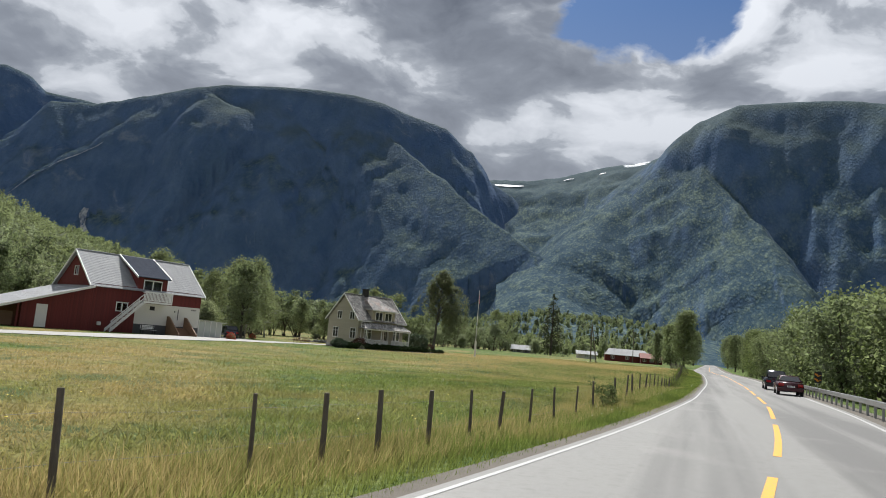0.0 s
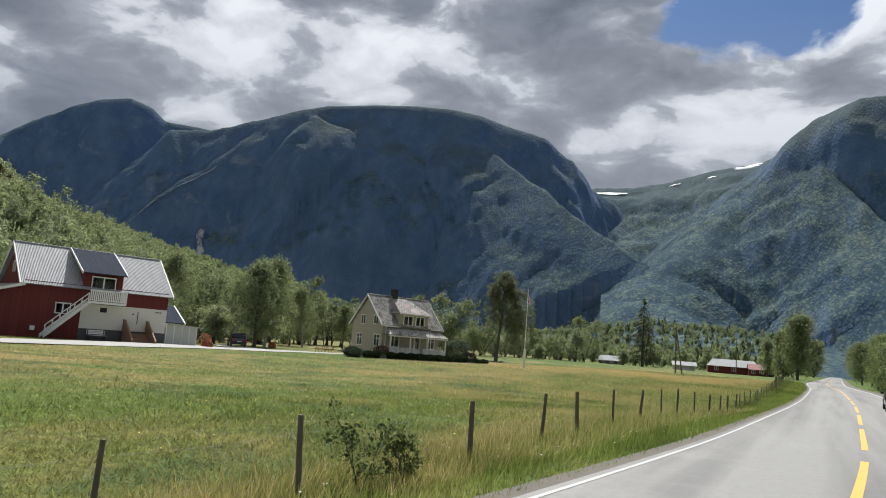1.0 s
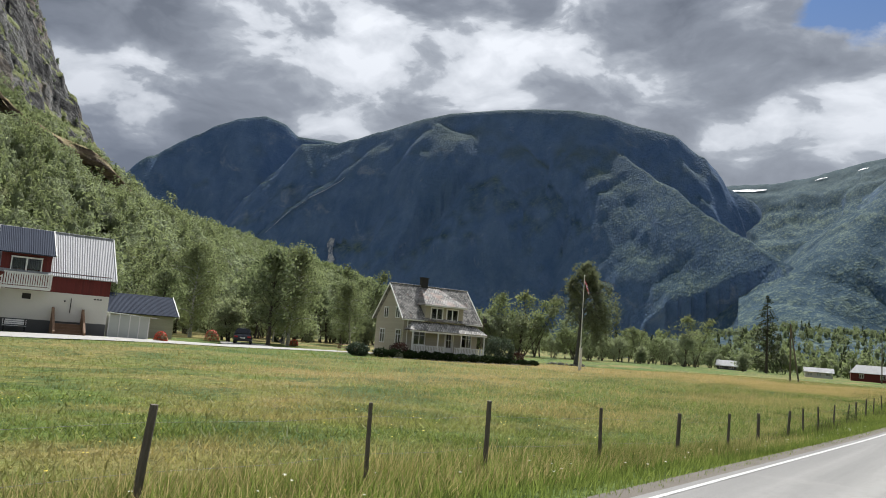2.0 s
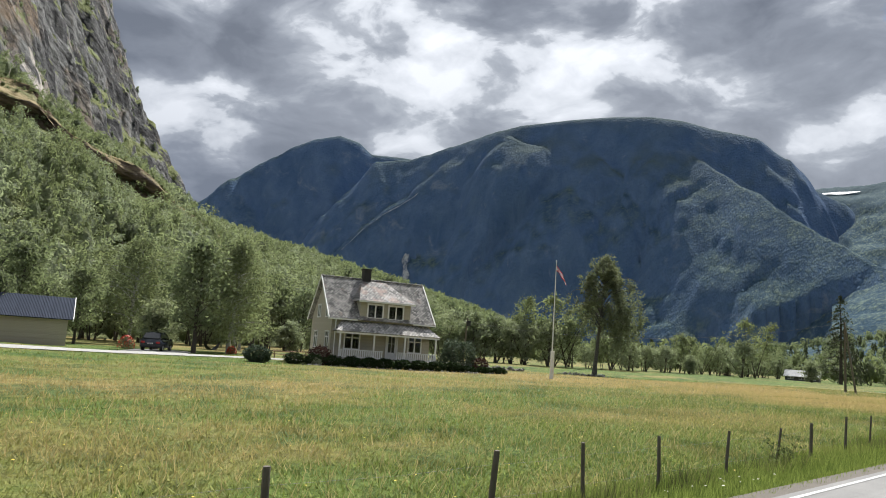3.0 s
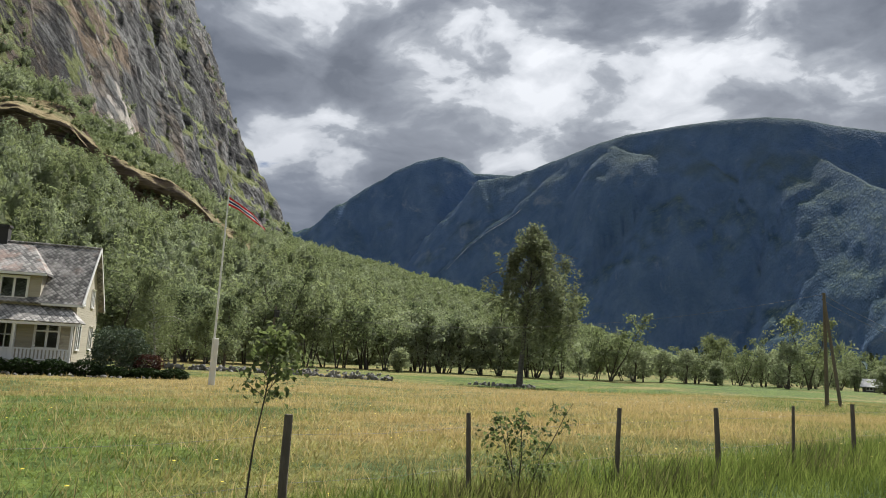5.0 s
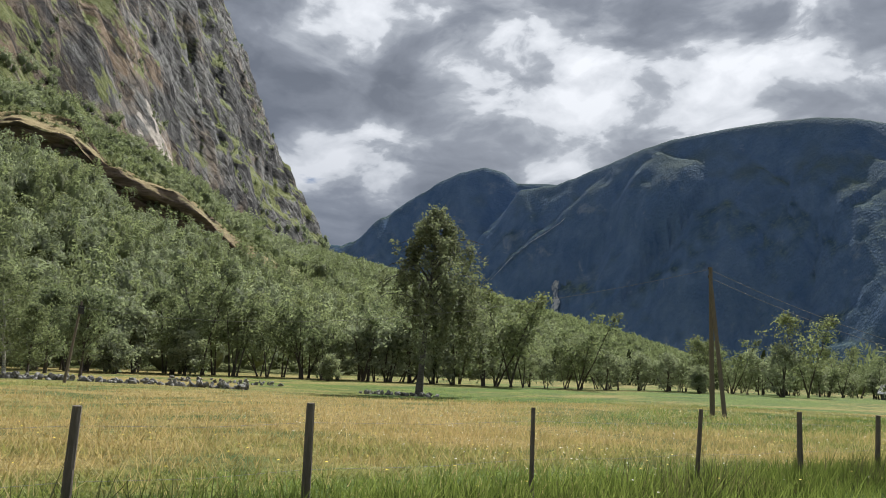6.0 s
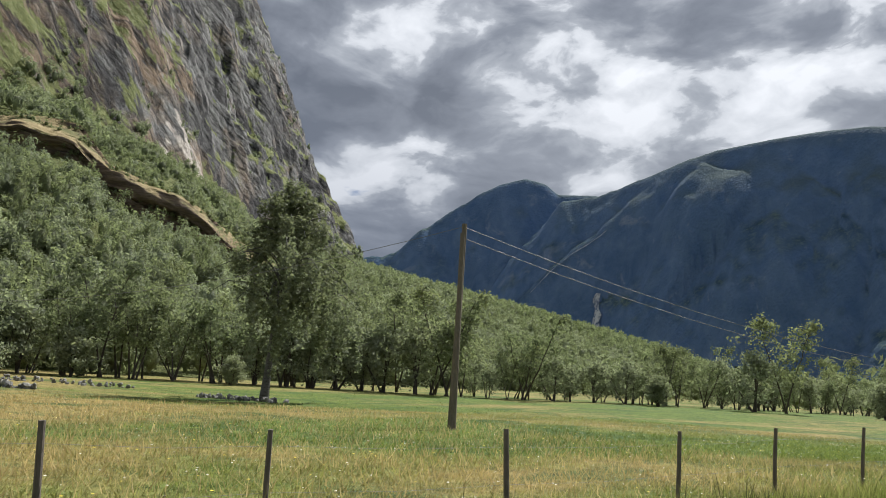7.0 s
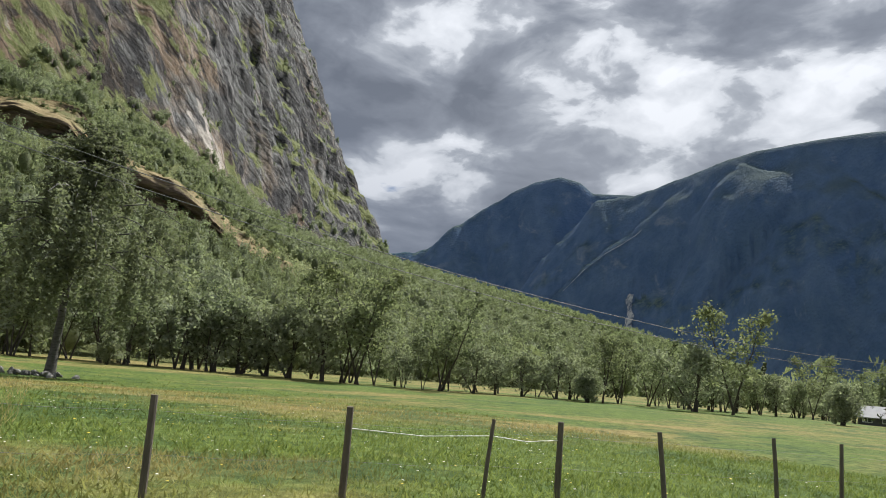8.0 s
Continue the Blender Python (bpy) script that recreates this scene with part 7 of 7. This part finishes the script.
# ---- cars ----
def make_car(name, label, x, y, z, turn, paint, length, width, height, kind):
    """Body from a side outline, narrowed towards the roof; glass, wheels, lamps and plate as parts."""
    o = thing(name, label, "car", pose(x, y, z, 0, 0, turn))
    L, H, w = length, height, width / 2
    if kind == "sedan":
        belt = [(-L / 2, 0.45), (-L / 2 + 0.04, 0.86), (-L / 2 + 0.5, 0.98), (L / 2 - 1.15, 0.95), (L / 2 - 0.15, 0.78), (L / 2, 0.5), (L / 2 - 0.1, 0.28), (-L / 2 + 0.1, 0.28)]
        cab = [(-L / 2 + 0.62, 0.97), (-L / 2 + 1.2, H), (0.35, H), (L / 2 - 1.3, 0.96)]
    else:
        belt = [(-L / 2, 0.5), (-L / 2 + 0.03, 1.0), (-L / 2 + 0.25, 1.08), (L / 2 - 1.1, 1.03), (L / 2 - 0.12, 0.86), (L / 2, 0.5), (L / 2 - 0.1, 0.3), (-L / 2 + 0.1, 0.3)]
        cab = [(-L / 2 + 0.12, 1.06), (-L / 2 + 0.55, H), (0.45, H - 0.02), (L / 2 - 1.25, 1.04)]

    def loft(outline, w_low, w_high, z_low, z_high):
        bm = bmesh.new()
        rows_ = []
        for s in (-1, 1):
            rows_.append([bm.verts.new((s * (w_low + (w_high - w_low) * max(0.0, min(1.0, (zz - z_low) / (z_high - z_low)))), yy, zz)) for yy, zz in outline])
        n_ = len(outline)
        bm.faces.new(rows_[0])
        bm.faces.new(rows_[1][::-1])
        for i in range(n_):
            j = (i + 1) % n_
            bm.faces.new((rows_[0][i], rows_[0][j], rows_[1][j], rows_[1][i]))
        bmesh.ops.recalc_face_normals(bm, faces=bm.faces)
        bmesh.ops.bevel(bm, geom=bm.edges[:], offset=0.05, segments=2, affect="EDGES")
        return bm

    part("body", loft(belt, w, w * 0.93, 0.5, 1.0), paint, o, smooth=True)
    zb = cab[0][1]
    part("cabin", loft(cab, w * 0.9, w * 0.70, zb, H), paint, o, smooth=True)
    # glass, slightly proud of the cabin
    (ry, rz), (ty, tz), (uy, uz), (fy, fz) = cab
    k1, k2 = 0.12, 0.86

    def on(a, b_, t):
        return a[0] + (b_[0] - a[0]) * t, a[1] + (b_[1] - a[1]) * t
    hw = lambda zz: w * (0.9 + (0.70 - 0.9) * (zz - zb) / (H - zb))
    for nm, (a, b_), out_ in (("rear_window", (cab[0], cab[1]), -1), ("windscreen", (cab[3], cab[2]), 1)):
        (ya, za), (yb, zbb) = on(a, b_, k1), on(a, b_, k2)
        q = [(-hw(za) * 0.9, ya + out_ * 0.012, za + 0.008), (hw(za) * 0.9, ya + out_ * 0.012, za + 0.008), (hw(zbb) * 0.88, yb + out_ * 0.012, zbb + 0.008), (-hw(zbb) * 0.88, yb + out_ * 0.012, zbb + 0.008)]
        part(nm, slab(bmesh.new(), q if out_ < 0 else q[::-1], 0.02), CAR_GLASS, o)
    for s in (-1, 1):
        (y0, z0), (y1, z1), (y2, z2), (y3, z3) = on(cab[0], cab[1], 0.15), on(cab[0], cab[1], 0.85), on(cab[3], cab[2], 0.85), on(cab[3], cab[2], 0.15)
        q = [(s * (hw(zz) + 0.006), yy, zz) for yy, zz in ((y0 + 0.16, z0), (y1 + 0.12, z1), (y2 - 0.1, z2), (y3 - 0.14, z3))]
        part("side_window", slab(bmesh.new(), q if s > 0 else q[::-1], 0.02), CAR_GLASS, o)
        part("tail_lamp", soft_box(s * w * 0.72 - 0.18, s * w * 0.72 + 0.18, -L / 2 - 0.01, -L / 2 + 0.08, 0.66, 0.84, 0.02), TAIL_RED, o)
        part("headlamp", soft_box(s * w * 0.7 - 0.18, s * w * 0.7 + 0.18, L / 2 - 0.14, L / 2 - 0.03, 0.58, 0.72, 0.02), PLATE, o)
        part("mirror", soft_box(s * (w + 0.08) - 0.09, s * (w + 0.08) + 0.09, L / 2 - 1.5, L / 2 - 1.38, 0.95, 1.1, 0.02), paint, o)
        for yy in (-L / 2 + 0.82, L / 2 - 0.86):
            bm = bmesh.new()
            beam(bm, (s * (w - 0.2), yy, 0.31), (s * (w + 0.01), yy, 0.31), 0.31, 0.31, 20)
            wheel = part("wheel", bm, RUBBER, o)
            bm = bmesh.new()
            beam(bm, (s * (w - 0.05), yy, 0.31), (s * (w + 0.02), yy, 0.31), 0.2, 0.19, 14)
            part("rim", bm, RIM, wheel)
    part("bumper", soft_box(-w * 0.97, w * 0.97, -L / 2 - 0.06, -L / 2 + 0.1, 0.3, 0.55, 0.04), BLACK if kind != "sedan" else paint, o)
    part("number_plate", boxes((-0.26, 0.26, -L / 2 - 0.075, -L / 2 - 0.05, 0.60, 0.71)), PLATE, o)
    bm = bmesh.new()
    for i in range(5):
        box(bm, -0.2 + i * 0.08, -0.15 + i * 0.08, -L / 2 - 0.08, -L / 2 - 0.074, 0.63, 0.68)
    part("plate_bars", bm, BLACK, o)
    return o


def on_road_pose(y, off):
    return float(edge_x(y)) + off, float(road_z(y)), -math.degrees(math.atan2(float(edge_x(y + 2) - edge_x(y - 2)), 4.0))


x_, z_, t_ = on_road_pose(60.0, 5.75)
make_car("car", "dark maroon saloon car seen from behind on the road", x_, 60.0, z_ + 0.01, t_, PAINT_RED, 4.5, 1.72, 1.40, "sedan")
x_, z_, t_ = on_road_pose(71.0, 5.6)
make_car("car", "dark blue estate car ahead of the saloon", x_, 71.0, z_ + 0.01, t_, PAINT_BLUE, 4.6, 1.78, 1.68, "suv")
make_car("car", "dark grey sport utility car parked on the drive", -62.2, 87.5, gz(-62.2, 87.5) + 0.10, 50, PAINT_GREY, 4.5, 1.85, 1.66, "suv")

# ---- guard rail and bend sign ----
rail = thing("guard_rail", "galvanised steel guard rail on short posts", "guard rail", Matrix.Identity(4))
ry = np.arange(8.0, 69.5, 1.0)
prof = [(0.0, 0.75), (-0.05, 0.70), (-0.02, 0.64), (-0.02, 0.60), (-0.05, 0.54), (0.0, 0.48)]
rv = np.array([[(float(edge_x(y)) + 7.35 + a, y, float(road_z(y)) + b) for a, b in prof] for y in ry])
rv = np.concatenate([rv, rv[:, ::-1] + np.array([0.02, 0, 0])], axis=1)
rv = np.concatenate([rv, rv[:, :1]], axis=1)
mesh_ob("beam", arrays("beam", rv.reshape(-1, 3), grid_faces(len(ry), rv.shape[1])), STEEL, rail, smooth=True)
post_me = None
for y in np.arange(8.5, 69.6, 2.0):
    m = Matrix.Translation((float(edge_x(y)) + 7.44, y, float(road_z(y))))
    if post_me is None:
        post_me = part("rail_post", boxes((-0.05, 0.05, -0.04, 0.04, -0.4, 0.72)), STEEL, rail, m=m).data
    else:
        mesh_ob("rail_post", post_me, None, rail, m=m)

sign = thing("bend_sign", "orange and black chevron bend sign on a post", "road sign", pose(10.3, 74, float(road_z(74)) - 0.3, 0, 0, -8))
bm = bmesh.new()
beam(bm, (0, 0, -0.3), (0, 0, 2.2), 0.035)
part("post", bm, STEEL, sign)
part("panel", boxes((-0.3, 0.3, -0.06, -0.04, 1.2, 2.2)), BLACK, sign)
bm = bmesh.new()
for z in (1.3, 1.75):
    slab(bm, [(-0.28, -0.065, z + 0.2), (0.0, -0.065, z), (0.28, -0.065, z + 0.2), (0.0, -0.065, z + 0.12)], 0.004)
    slab(bm, [(-0.28, -0.065, z + 0.32), (-0.28, -0.065, z + 0.2), (0.0, -0.065, z + 0.12), (0.0, -0.065, z + 0.24)], 0.004)
part("chevron", bm, ORANGE, sign)


# ---- roadside fence ----
def fence():
    o = thing("fence", "wire fence on weathered, uneven wooden posts", "fence", Matrix.Identity(4))
    firsts = np.array([5.25, 7.8, 9.28, 10.77, 12.48, 14.35, 16.0, 18.15, 20.45, 22.95, 25.67, 29.95, 33.0, 35.25, 38.02, 40.8, 43.75, 46.2, 49.95, 53.88, 57.65, 60.6, 64.1, 66.4, 68.75, 71.55, 74.2,
                       76.65, 79.55, 82.1, 85.05, 87.62, 90.1, 92.5, 95.1, 97.65, 99.95, 102.55, 105.0, 107.4, 109.8, 112.3, 114.55, 116.67, 119.6, 122.8, 125.62, 128.4, 130.8, 132.9, 134.9, 138.0,
                       141.3, 143.95, 147.15, 149.35, 151.5, 153.73, 155.75, 157.0, 159.1, 161.8, 163.65])
    ys_ = np.concatenate([np.arange(-12, 3, 2.6), firsts, np.arange(166.2, 236, 2.6)])
    kinds = []
    for i in range(5):
        bm = bmesh.new()
        r = 0.028 + 0.0042 * i
        beam(bm, (0, 0, -0.35), (0.01 * (i - 2), 0.008, 0.55), r * 1.05, r, 9)
        beam(bm, (0.01 * (i - 2), 0.008, 0.55), (0.014 * (i - 2), 0.0, 1.06 + 0.03 * (i % 3)), r, r * 0.92, 9)
        bmesh.ops.remove_doubles(bm, verts=bm.verts, dist=0.002)
        me_ = bpy.data.meshes.new("fence_post")
        bm.to_mesh(me_)
        bm.free()
        me_.materials.append(POST_WOOD)
        kinds.append(me_)
    r = np.random.default_rng(123)
    tops = []
    for y in ys_:
        x = float(fence_x(y))
        z = float(fence_z(y))
        lx, ly = r.normal() * 2.6, r.normal() * 2.2
        m = Matrix.Translation((x, y, z)) @ pose(0, 0, 0, lx, ly, r.uniform(0, 360))
        mesh_ob("fence_post", kinds[r.integers(5)], None, o, m=m)
        tops.append(m)
    for h_ in (0.45, 0.9):
        run = []
        for a, b in zip(tops[:-1], tops[1:]):
            p0, p1 = a @ Vector((0, 0, h_)), b @ Vector((0, 0, h_))
            run += [p0, (p0 + p1) / 2 - Vector((0, 0, 0.03))]
        v, f = tube([tuple(p) for p in run], [0.0016] * len(run), 4)
        mesh_ob("fence_wire", arrays("fence_wire", v, f), WIRE, o)
    # a pale cord mends the wire across one gap
    cord = []
    for a, b in zip(tops[:-1], tops[1:]):
        if 153.0 < a.translation.y < 156.5:
            p0, p1 = a @ Vector((0, 0, 0.84)), b @ Vector((0, 0, 0.84))
            cord += [p0, (p0 + p1) / 2 - Vector((0, 0, 0.05))]
            last = p1
    v, f = tube([tuple(p) for p in cord + [last]], [0.006] * (len(cord) + 1), 5)
    mesh_ob("cord", arrays("cord", v, f), TRIM, o, "pale cord tied between posts")
    return o


fence()


def shrub_sapling(x, y, h, seed, label, stems=3, bare=0.15, per=8, wide=0.42):
    ob = tree("sapling", grow(seed, h, wide * h ** 0.7, bare, stems, 20, 3, per, 0.034, 0.1, (0, 0), 0.010, 0.16), BARK, LEAF_E, label, "sapling", x, y, 0, 1, "roadside saplings")
    return ob


shrub_sapling(float(fence_x(26.6)) + 0.2, 26.6, 1.3, 201, "leafy sapling growing through the fence", 3, 0.2, 15, 0.32)
shrub_sapling(float(fence_x(27.4)) + 0.3, 27.4, 0.9, 202, "low bramble shrub at the fence", 4, 0.05, 18, 0.55)
shrub_sapling(float(fence_x(97.2)) + 0.1, 97.2, 1.9, 203, "thin young birch beside the fence", 1, 0.66, 12, 0.3)
shrub_sapling(float(fence_x(100.6)) + 0.1, 100.6, 1.3, 204, "bushy sapling beside the fence", 4, 0.1, 12, 0.4)
shrub_sapling(float(fence_x(74.0)) + 0.2, 74.0, 0.9, 205, "small green shrub at a fence post")


def umbels(name, count, seed, y0, y1, o0, o1, mat, label, size, height):
    """Small flat flower heads on stalks."""
    r = np.random.default_rng(seed)
    y = r.uniform(y0, y1, count)
    x = edge_x(y) - r.uniform(o0, o1, count)
    z = ground_z(x, y) + height * r.uniform(0.6, 1.15, count)
    a = np.linspace(0, 2 * math.pi, 6, endpoint=False)
    s = size * r.uniform(0.6, 1.3, count)
    ring = np.stack([x[:, None] + np.cos(a) * s[:, None], y[:, None] + np.sin(a) * s[:, None], np.repeat(z[:, None], 6, 1)], -1)
    top = np.stack([x, y, z + s * 0.3], -1)[:, None]
    foot = np.stack([x, y, z - height * 0.6], -1)[:, None]
    v = np.concatenate([ring, top, foot], 1).reshape(-1, 3)
    base = (np.arange(count) * 8)[:, None, None]
    t = np.array([[i, (i + 1) % 6, 6] for i in range(6)])
    return tagged(mesh_ob(name, arrays(name, v, None, (base + t).reshape(-1, 3)), mat), label, "flowers", kind="stuff")


umbels("white_flowers", 1000, 5, 120, 165, 2.0, 22.0, FLOWER_WHITE, "white umbel flowers scattered in the grass", 0.018, 0.22)
umbels("white_flowers", 140, 6, 20, 70, 0.9, 3.0, FLOWER_WHITE, "white wild flowers on the verge", 0.02, 0.25)
umbels("yellow_flowers", 2200, 7, 0, 165, 2.0, 30.0, FLOWER_YELLOW, "small yellow buttercups in the meadow", 0.022, 0.25)
